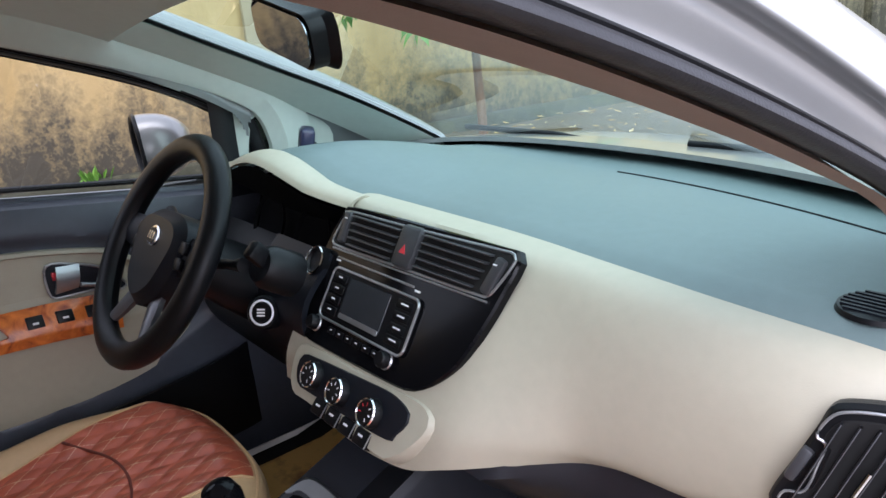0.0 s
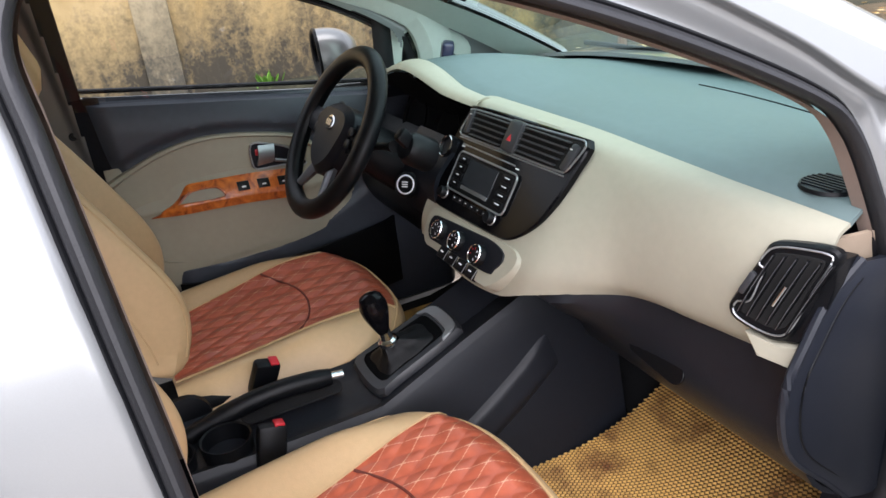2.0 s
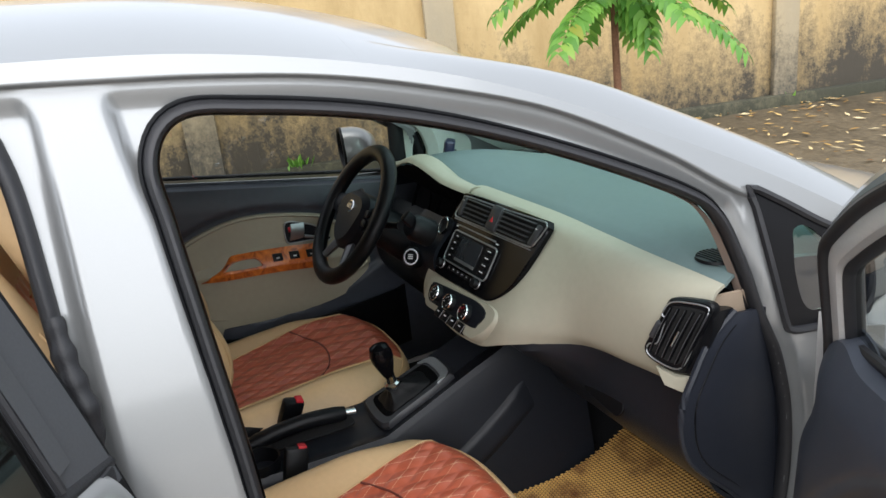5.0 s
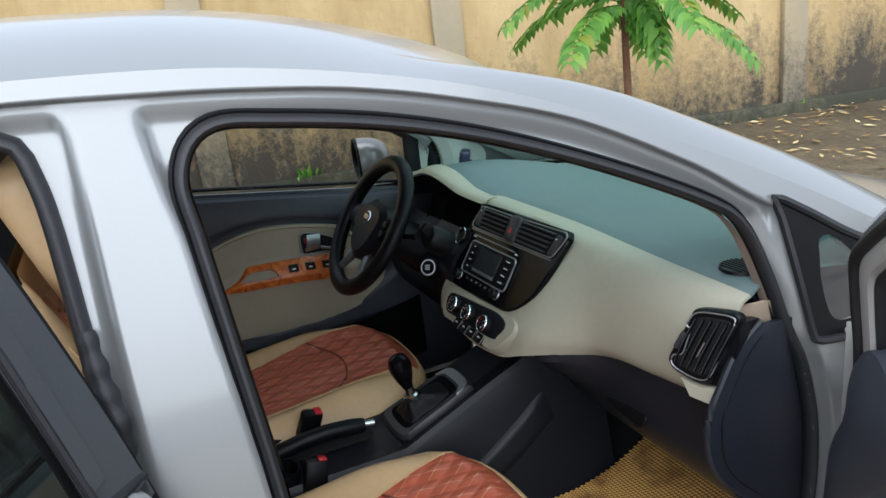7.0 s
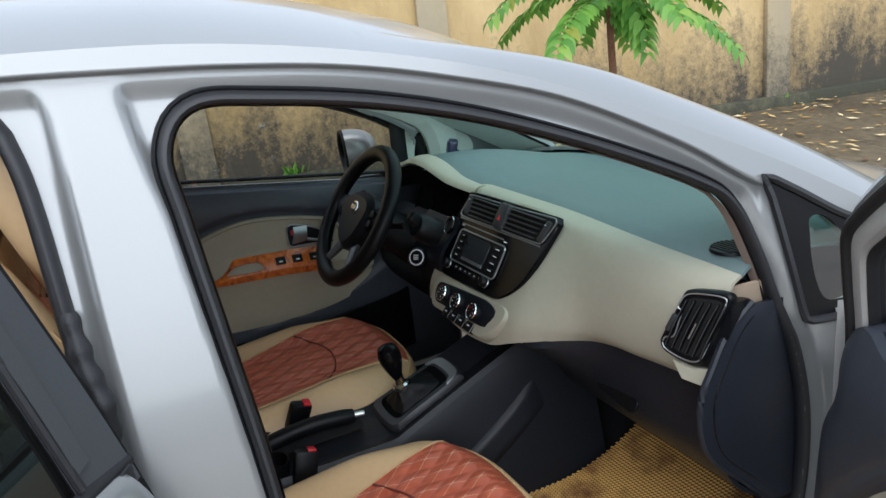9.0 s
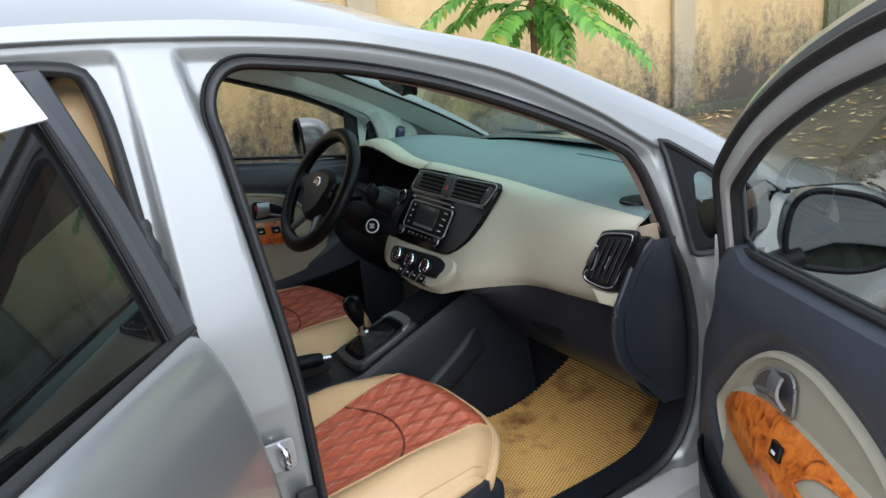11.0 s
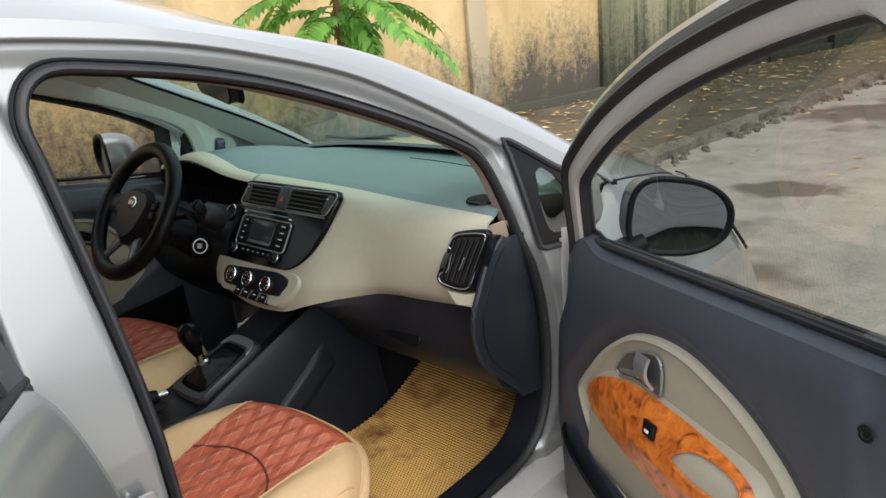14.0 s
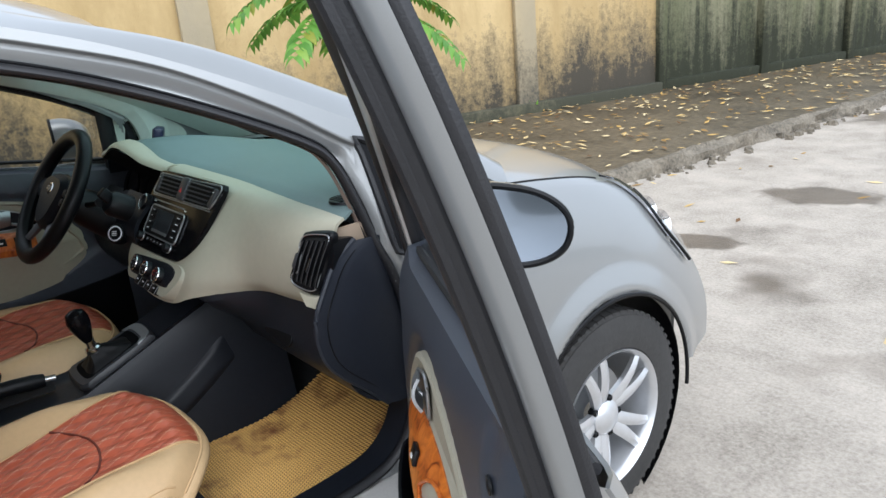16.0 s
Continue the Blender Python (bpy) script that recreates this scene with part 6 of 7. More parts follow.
        base = Matrix(((ex.x, ey.x, ez.x, a.x), (ex.y, ey.y, ez.y, a.y), (ex.z, ey.z, ez.z, a.z), (0, 0, 0, 1)))
        bm = block((0.030, 0.024, 0.008), base @ Matrix.Translation((0, 0, 0.004)), 0.002)
        for v in bm.verts:
            v.co = M(v.co)
        part("window_switch", bm, BLACK, door, "black window switch")
        bm = block((0.010, 0.004, 0.002), base @ Matrix.Translation((0, 0.003, 0.009)), 0)
        for v in bm.verts:
            v.co = M(v.co)
        part("switch_mark", bm, WHITE, door)
    # pull handle in its bowl
    ho_, hz = (-0.027, 0.010) if right else (-0.018, -0.012)
    hc = [(p.x + ho_, p.y + hz) for p in spline([(-0.104, 0.806), (-0.118, 0.832), (-0.148, 0.858), (-0.190, 0.876), (-0.226, 0.886), (-0.240, 0.878), (-0.243, 0.850), (-0.240, 0.824), (-0.228, 0.818), (-0.160, 0.814), (-0.125, 0.802)], 36, True)]
    part("handle_bezel", tube([M((inner_x(*p) - 0.0125, *p)) for p in hc], 0.0026, 8, True), SATIN, door)
    part("handle_bowl", fill(hc, lambda y, z: M((inner_x(y, z) - 0.0135, y, z))), GUNMETAL if right else TRIM, door, "dark handle bowl")
    bm = thick(sheet(lambda u, v: M((0.6465 - 0.010 * math.sin(math.pi * v) - 0.006 * u, lerp(-0.186, -0.228, u) + ho_ + 0.010 * (v - 0.5), hz + lerp(0.832, 0.872 + 0.006 * u, v))), 8, 10), 0.005)
    tube([M((0.6475, -0.118 + ho_, 0.812 + hz)), M((0.6455, -0.150 + ho_, 0.822 + hz)), M((0.642, -0.186 + ho_, 0.834 + hz))], [0.0032, 0.004, 0.005], 10, bm=bm)
    part("door_handle", bm, SATIN, door, "bright metal inside door handle")
    if not right:
        bm = block((0.006, 0.010, 0.016), Matrix.Translation((0.645, -0.244, 0.850)), 0.002)
        for v in bm.verts:
            v.co = M(v.co)
        part("lock_tab", bm, RED, door)
    # pocket at the foot
    bm = sheet(lambda u, v: M((0.655 - 0.055 * math.sin(math.pi * u) ** 0.5 * (0.4 + 0.6 * v), lerp(0.10, -0.50, u), lerp(0.38, 0.585 - 0.03 * u, v))), 24, 6)
    part("door_pocket", thick(bm, 0.006), BLACK, door, "black door pocket")
    bm = lathe([(0.010, 0.0), (0.0095, 0.002), (0.006, 0.0015), (0.005, 0.0003), (0.0, 0.0003)], Matrix.Translation((inner_x(-0.64, 0.975) - 0.0055, -0.64, 0.975)) @ Matrix.Rotation(radians(-90), 4, "Y"), 20)
    for v in bm.verts:
        v.co = M(v.co)
    part("lining_screw", bm, BLACK, door)


def above(p):
    return p.y > belt(p.x) - 0.03


def upright(p):
    """1 on the door's rear upright, 0 along its top and front."""
    w = min(max((-0.675 - p.x) / 0.075, 0.0), 1.0)
    return w * w * (3 - 2 * w)


def face_prof(p):
    w = upright(p)
    a = 0.052 + 0.046 * w
    b = 0.012 * (1 - w)
    return [(-a, 0.014), (-a + 0.002, 0.002), (-a + 0.007, -0.003), (-0.040 + b, -0.005), (-0.035 + b, -0.003), (-0.032 + b, 0.006)]


def seal_prof(p):
    r = lerp(0.0085, 0.015, upright(p))
    return oval(-0.009 - r, 0.001, r, 0.015, 14)


def out_prof(p):
    a = 0.052 + 0.046 * upright(p)
    return [(0.006, 0.034), (-0.02, 0.037), (-a + 0.01, 0.034), (-a, 0.026)]


def run_prof(p):
    a = 0.052 + 0.046 * upright(p)
    return [(q[0] - a, q[1]) for q in oval(0, 0.014, 0.006, 0.012, 8)]


def door_shell(door, mirror, loop, M, y0, y1, glass, frame_in, frame_out, film=False):
    """Window frame, glass and painted skin of a door."""
    part("window_frame", ring(loop, [(-0.044, 0.014), (-0.042, 0.0), (-0.030, -0.004), (-0.02, 0.0)] if mirror else face_prof, mirror, keep=above), frame_in, door, "painted window frame", 30)
    part("frame_seal", ring(loop, oval(-0.024, 0.001, 0.0150, 0.015, 14) if mirror else seal_prof, mirror), RUBBER, door, "black rubber door edge seal")
    part("seal_lip", ring(loop, oval(-0.014, -0.006, 0.004, 0.006, 8), mirror), RUBBER, door)
    part("frame_edge", ring(loop, [(-0.012, 0.004), (0.002, 0.005), (0.010, 0.012), (0.013, 0.022)], mirror, keep=above), frame_out, door)
    part("edge_strip", ring(loop, oval(0.012, 0.028, 0.003, 0.006, 10), mirror, keep=above), RUBBER, door)
    part("frame_outside", ring(loop, out_prof, mirror, keep=above), STRIP, door)
    part("glass_run", ring(loop, oval(-0.044, 0.014, 0.005, 0.010, 8) if mirror else run_prof, mirror, keep=above), RUBBER, door)
    lo, hi = y0 + 0.03, y1 - 0.03
    n = 40

    def pane(u, v):
        y = lerp(hi, lo, u)
        zt = (top_chain(loop, y) or belt(y)) - 0.03
        zb = belt(y) - 0.04
        z = lerp(zb, max(zt, zb + 0.002), v)
        x = side(z) + 0.016
        return M((x, y, z))

    gp = part("window_glass", sheet(pane, n, 12), glass, door, "car window glass")
    gp.visible_shadow = mirror


def ident(p):
    return Vector(p)


def flip(p):
    return Vector((2 * CX - p[0], p[1], p[2]))


def skin(u, v, y0, y1, low=0.34):
    y = lerp(y1, y0, u)
    zt = belt(y) - 0.014
    z = lerp(zt, low, v)
    b = math.sin(math.pi * min(max((zt + 0.02 - z) / (zt - low + 0.12), 0), 1))
    x = 0.702 + 0.100 * b ** 0.62 - 0.010 * math.exp(-((z - 0.80) / 0.03) ** 2) * 0.4
    return x, y, z


def box_door(door, M, y0, y1, end, lining_y, plate):
    """Painted skin, its folded ends and the painted inner plate beside the lining; end(z) is the rear edge."""
    def outline(u, v):
        x, y, z = skin(u, v, y0, y1)
        e = end(z)
        y = lerp(y1, e, u)
        r = max(0, 1 - (y - e) / 0.03)
        return x - 0.012 * r * r, y, z

    part("door_skin", thick(sheet(lambda u, v: M(outline(u, v)), 60, 40), 0.004), SILVER, door, "silver painted door skin")

    def inner(u, v):
        z = lerp(belt(-0.7) - 0.012, 0.345, v)
        y = lerp(lining_y(z) + 0.03, end(z) + 0.030, u)
        return M((lerp(0.678, 0.699, u), y, z))

    part("door_inner_plate", sheet(inner, 10, 30), plate, door, "painted inner plate of the door")

    def back(a, v):
        x, y, z = outline(1.0, v)
        k = math.sqrt(a)
        return M((lerp(0.690, x - 0.002, a), y + 0.024 * (1 - k) + 0.001, min(z, belt(-0.7) - 0.004)))

    part("door_end", sheet(back, 12, 40), JAMB, door, "painted rear end of the door")
    part("door_front_end", sheet(lambda a, v: (lambda q: M((lerp(0.700, q[0] - 0.002, a), q[1], q[2])))(outline(0.0, v)), 4, 20), JAMB, door)
    part("door_bottom", sheet(lambda a, v: (lambda q: M((lerp(0.690, q[0], a), q[1], q[2])))(outline(v, 1.0)), 4, 20), JAMB, door)


def door_end_y(z):
    return curve_at([(0.34, -0.64), (0.45, -0.70), (0.62, -0.760), (0.80, -0.795), (0.95, -0.800), (1.15, -0.790)], z)


def lining_end(z):
    return curve_at([(0.34, -0.51), (0.55, -0.585), (0.75, -0.636), (0.85, -0.660), (0.95, -0.684), (1.05, -0.694), (1.12, -0.700)], z)


SILL.update(height=1.013, fall=0.088)      # wide open, its tail sags
rd = new("right_front_door")
rd.parent = car
rd["label"] = "front door standing wide open"
rd.matrix_basis = Matrix.Translation((*HINGE, 0)) @ Matrix.Rotation(radians(59.8), 4, "Z") @ Matrix.Translation((-HINGE[0], -HINGE[1], 0))
door_shell(rd, False, DOOR, ident, -0.800, 0.085, GLASS, JAMB, SILVER)
box_door(rd, ident, -0.785, 0.185, door_end_y, lining_end, JAMB)
door_inside(rd, ident)
part("belt_seal", tube([ident((0.692, y, belt(y) - 0.012)) for y in (0.06, -0.1, -0.3, -0.5, -0.69)], 0.008, 8), RUBBER, rd)
part("drain_plug", lathe([(0.015, 0.0), (0.0147, 0.002), (0.011, 0.001), (0.0, 0.0008)], Matrix.Translation((0.735, -0.7985, 0.937)) @ Matrix.Rotation(radians(90), 4, "X"), 24), RUBBER, rd, "dark round rubber plug")
part("door_latch", block((0.05, 0.02, 0.07), Matrix.Translation((0.722, -0.772, 0.79)), 0.005), SATIN, rd)
part("outer_belt_strip", tube([ident((0.708, y, belt(y) - 0.012)) for y in (0.08, -0.2, -0.5, -0.772)], 0.006, 8), RUBBER, rd)


def wing_mirror(door, M, shell, tilt, dy=0.0, dz=0.0):
    """Egg-shaped mirror: glass turned a little towards the driver."""
    base = pose(0.868, 0.019 + dy, 1.019 + dz, 0, 9, 0) @ Matrix.Rotation(radians(tilt), 4, "Z")

    def egg(t, k=1.0):
        c, s_ = math.cos(t), math.sin(t)
        return 0.102 * k * math.copysign(abs(c) ** (0.85 if c > 0 else 0.62), c), 0.074 * k * math.copysign(abs(s_) ** (0.85 if c > 0 else 0.72), s_) * (1.0 - 0.14 * c)

    def hull(u, v):
        a, b_ = egg(u * 6.2832, math.sqrt(max(0.0, 1 - v ** 2.4)))
        return M(base @ Vector((a - 0.02 * v, -0.012 + 0.115 * v, b_)))

    def dish(u, v):
        a, b_ = egg(u * 6.2832, 0.925 * v)
        return M(base @ Matrix.Rotation(radians(-3), 4, "X") @ Vector((a, -0.004 - 0.004 * v * v, b_)))

    part("mirror_housing", sheet(hull, 48, 16, wrap_u=True), shell, door, "wing mirror housing")
    part("mirror_glass", sheet(dish, 48, 5, wrap_u=True), MIRROR, door, "wing mirror glass")
    part("mirror_bezel", tube([M(base @ Vector((egg(t, 0.955)[0], -0.012, egg(t, 0.955)[1]))) for t in [6.2832 * i / 48 for i in range(48)]], 0.0062, 8, True), BLACK, door)
    part("mirror_foot", tube([M((0.69, 0.055, 0.955)), M((0.74, 0.045, 0.958)), M((0.80, 0.045, 0.972))], [0.034, 0.030, 0.034], 14, flat=0.7), BLACK, door, "black mirror foot")


wing_mirror(rd, ident, SILVER, -16)
SILL.update(height=1.008, fall=0.145)

# rear door, standing ajar
RHINGE = (0.728, -0.838)
rr = new("right_rear_door")
rr.parent = car
rr["label"] = "rear door standing half open"
rr.matrix_basis = Matrix.Translation((*RHINGE, 0)) @ Matrix.Rotation(radians(62), 4, "Z") @ Matrix.Translation((-RHINGE[0], -RHINGE[1], 0))
b = sheet(lambda u, v: (lambda y, z: (side(z) + 0.030, y, z))(lerp(lerp(-0.823, -0.852, v), lerp(-0.907, -0.919, v), u), lerp(1.046, 1.43, v)), 6, 24)
part("pillar_film", thick(b, 0.012), STRIP, rr, "matt black door pillar film")


def rpane(u, v):
    y = lerp(-0.905, -1.72, u)
    zt = (top_chain(REAR, max(y, -1.75)) or 1.2) - 0.012
    zb = belt(y) - 0.085
    z = lerp(zb, max(zt, zb + 0.01), v)
    return (side(z) + 0.024, y, z)


part("window_glass", sheet(rpane, 36, 12), TINTED, rr, "dark tinted rear door glass")
part("window_frame", ring(REAR, [(-0.012, 0.010), (0.012, 0.010), (0.016, 0.034), (-0.010, 0.036)], keep=lambda p: p.y > 1.1), STRIP, rr)
part("corner_cap", block((0.045, 0.030, 0.060), pose(0.680, -0.845, 1.040), 0.006), RUBBER, rr)
part("pane_edge", tube([(side(z) + 0.032, y, z) for y, z in ((-0.908, 1.09), (-0.912, 1.25), (-0.920, 1.42))], 0.005, 8), RUBBER, rr)
part("belt_strip", thick(sheet(lambda u, v: (lambda y: (0.690 + 0.004 * v + 0.006 * math.sin(math.pi * v), y, belt(y) - 0.050 - 0.018 * v))(lerp(-0.822, -1.75, u)), 24, 5), 0.005), RUBBER, rr, "black rubber window moulding")


def rskin(u, v):
    y = lerp(-0.832, -1.78 + 0.28 * max(0, v - 0.35) ** 1.2, u)
    zt = belt(y) - 0.062
    z = lerp(zt, 0.36, v ** 1.5)
    bb = math.sin(math.pi * min(max((zt - z) / (zt - 0.36 + 0.12), 0), 1))
    fr = min(u / 0.04, 1)
    return (0.698 + 0.094 * bb ** 0.52 - 0.03 * (1 - math.sqrt(max(0, 1 - (1 - fr) ** 2))) - 0.012 * math.exp(-((z - 0.72) / 0.05) ** 2), y, z)


part("door_skin", thick(sheet(rskin, 60, 40), 0.006), SILVER, rr, "silver painted rear door skin")
part("door_front_end", sheet(lambda a, v: (lambda q: (lerp(0.64, q[0], a), q[1] + 0.001, q[2]))(rskin(0, v)), 6, 24), JAMB, rr)
part("door_lining", sheet(lambda u, v: (0.645 + 0.02 * v, lerp(-0.87, -1.6, u), lerp(belt(-0.9), 0.4, v)), 12, 12), TRIM, rr)
part("rain_visor", thick(sheet(lambda u, v: (lambda y, z: (side(z) + 0.036 + 0.022 * v, y, z))(lerp(-0.93 - 0.03 * v, -1.62, u), (lambda y: min((top_chain(REAR, max(min(y, -0.99), -1.70)) or 1.2) + 0.030, 1.440) - 0.060 * v)(lerp(-0.93, -1.62, u))), 30, 6), 0.003), WHITE, rr, "clear grey rain visor").visible_shadow = False
part("door_pull", block((0.03, 0.18, 0.03), Matrix.Translation((0.79, -1.52, 0.93)), 0.01), SILVER, rr)

# left front door, shut
ld = new("left_front_door")
ld.parent = car
ld["label"] = "shut front door with dark window frame"
door_shell(ld, True, DOOR_L, flip, -0.800, 0.13, SIDEGLASS, BLACK, BLACK)
box_door(ld, flip, -0.80, 0.185, door_end_y, lining_end, TRIM)
door_inside(ld, flip)
wing_mirror(ld, flip, SILVER, 12, -0.085, 0.050)
part("belt_seal", tube([flip((0.702, y, belt(y) + 0.004)) for y in (0.09, -0.1, -0.3, -0.5, -0.735)], 0.006, 8), RUBBER, ld)
part("mirror_sail", thick(sheet(lambda u, v: flip((side(belt(0.1 - 0.12 * u) + 0.05 * v) + 0.002, lerp(0.14, 0.02, u), belt(0.1) - 0.03 + v * lerp(0.03, 0.085, u))), 6, 6), 0.02), TRIM, ld)
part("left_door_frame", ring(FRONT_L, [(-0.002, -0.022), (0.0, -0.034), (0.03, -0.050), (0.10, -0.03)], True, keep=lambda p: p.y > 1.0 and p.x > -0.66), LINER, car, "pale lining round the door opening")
part("window_upright", thick(sheet(lambda u, v: flip((lambda z: (side(z) - 0.004 - 0.008 * math.sin(math.pi * u), lerp(0.020 - 0.07 * (z - 0.97), 0.066 - 0.04 * (z - 0.97), u), z))(lerp(0.97, 1.20, v))), 8, 10), 0.006), RUBBER, ld, "black upright ahead of the window")
part("left_rear_frame", ring(REAR, [(-0.02, 0.0), (0.03, -0.03), (0.12, -0.01)], True), BLACK, car)
part("left_rear_glass", sheet(lambda u, v: flip(rpane(u, v)), 30, 10), TINTED, car)
part("left_rear_lining", sheet(lambda u, v: flip((0.67, lerp(-0.86, -1.7, u), lerp(belt(-0.9) - 0.02, 0.4, v))), 10, 10), TRIM, car)
part("left_pillar_trim", thick(sheet(lambda u, v: flip((lambda z: (side(z) - 0.055, lerp(-0.815, -0.98, u), z))(lerp(1.42, 0.45, v))), 4, 20), 0.02), TRIM, car)

# pillars and rails of the body side
def edge_z(y):
    for a, b in zip(EDGE_RUN, EDGE_RUN[1:]):
        if a.x <= y <= b.x:
            return lerp(a.y, b.y, (y - a.x) / (b.x - a.x))
    return EDGE_RUN[-1].y


def loop_step(loop, P):
    """How far points (y, z) lie outside a closed loop; negative inside."""
    A = np.array([(p.x, p.y) for p in loop])
    B = np.roll(A, -1, axis=0)
    best = np.full(len(P), 9.0)
    odd = np.zeros(len(P), dtype=bool)
    for p, q in zip(A, B):
        d = q - p
        t = np.clip(((P - p) @ d) / max(d @ d, 1e-12), 0, 1)
        best = np.minimum(best, np.hypot(*(P - p - t[:, None] * d).T))
        if p[1] != q[1]:
            odd ^= ((p[1] > P[:, 1]) != (q[1] > P[:, 1])) & (P[:, 0] < (q[0] - p[0]) * (P[:, 1] - p[1]) / (q[1] - p[1]) + p[0])
    return np.where(odd, -best, best)


REBATE_F = [Vector(p) for p in ((-0.724, 1.47), (-0.776, 1.47), (-0.779, 1.432), (-0.776, 1.40), (-0.768, 1.34), (-0.758, 1.29), (-0.750, 1.20), (-0.740, 1.10), (-0.728, 0.95), (-0.722, 0.8), (-0.72, 0.6), (-0.70, 0.45), (-0.62, 0.405),
                                (-0.2, 0.40), (0.05, 0.41), (0.14, 0.46), (0.185, 0.55), (0.200, 0.66), (0.196, 0.76), (0.172, 0.87), (0.138, 0.95), (0.114, 1.04), (0.098, 1.13), (0.09, 1.22),
                                (-0.10, 1.36), (-0.31, 1.44), (-0.47, 1.47), (-0.62, 1.47))]
REBATE_R = [Vector(p) for p in ((-0.862, 1.44), (-0.857, 1.41), (-0.857, 1.33), (-0.859, 1.2), (-0.859, 1.0), (-0.861, 0.8), (-0.865, 0.55), (-0.92, 0.41), (-1.3, 0.40), (-1.46, 0.45), (-1.56, 0.60), (-1.68, 0.76), (-1.78, 0.94),
                                (-1.81, 1.13), (-1.74, 1.25), (-1.60, 1.40), (-1.36, 1.47), (-1.15, 1.49), (-0.93, 1.49), (-0.875, 1.47))]
CREASE = spline([(-1.80, 1.375), (-1.55, 1.425), (-1.25, 1.458), (-1.05, 1.464), (-0.90, 1.460), (-0.78, 1.452), (-0.66, 1.442), (-0.523, 1.424), (-0.386, 1.393), (-0.209, 1.338), (-0.032, 1.248), (0.063, 1.186), (0.112, 1.156), (0.24, 1.09)], 120)


def crease_z(y):
    for a, b in zip(CREASE, CREASE[1:]):
        if a.x <= y <= b.x:
            return lerp(a.y, b.y, (y - a.x) / (b.x - a.x))
    return CREASE[-1].y


def body_side(M, window):
    """The painted body side as one skin: roof rail over a crease, middle pillar and the rebates round both door openings."""
    ny, low, top = 360, 190, 7
    ys = np.linspace(-1.80, 0.42, ny)
    P, base = [], []
    for y in ys:
        c, e = crease_z(y), edge_z(y) + 0.003
        c = min(c, e - 0.008)
        fade = 1 - smooth01((y - 0.108) / 0.03)
        for j in range(low):
            P.append((y, lerp(0.40, c - 0.011, (j / (low - 1)) ** 0.85)))
            base.append(-0.017 * fade)
        for dz, o in ((-0.0050, -0.0170), (-0.0026, -0.0155), (-0.0012, -0.0100), (-0.0004, -0.0030), (0.002, 0.0)):
            P.append((y, c + dz))
            base.append(o * fade)
        for j in range(1, top + 1):
            P.append((y, lerp(c + 0.001, e, j / top)))
            base.append(0.0)
    nz = low + 5 + top
    P = np.array(P)
    df, dr = loop_step(FRONT, P), loop_step(REAR, P)
    rf, rr_ = loop_step(REBATE_F, P), loop_step(REBATE_R, P)
    under = np.clip(-np.array(base) / 0.017, 0, 1)
    front = smooth01((P[:, 0] - 0.10) / 0.03)
    w = np.maximum(under, front)
    crest = np.array([min(crease_z(y), edge_z(y) - 0.005) for y in ys]).repeat(nz)
    w = w * np.maximum(smooth01((crest - P[:, 1] - 0.006) / 0.034), front)
    off = np.array(base) - w * 0.015 * (1 - smooth01((rf + 0.010) / 0.018)) - w * 0.015 * (1 - smooth01((rr_ + 0.010) / 0.018))
    gone = (np.minimum(df, dr) < 0.006) | (loop_step([Vector(p) for p in window], P) < 0.012) | ((P[:, 0] > 0.232) & (P[:, 1] < 0.925))
    bm = bmesh.new()
    vs = [None if g else bm.verts.new(M((side(p[1]) + o - 0.0008, p[0], p[1]))) for p, o, g in zip(P.tolist(), off.tolist(), gone.tolist())]
    for i in range(ny - 1):
        for j in range(nz - 1):
            q = [vs[i * nz + j], vs[(i + 1) * nz + j], vs[(i + 1) * nz + j + 1], vs[i * nz + j + 1]]
            if None not in q:
                bm.faces.new(q)
    bmesh.ops.delete(bm, geom=[v for v in bm.verts if not v.link_faces], context="VERTS")
    return bm


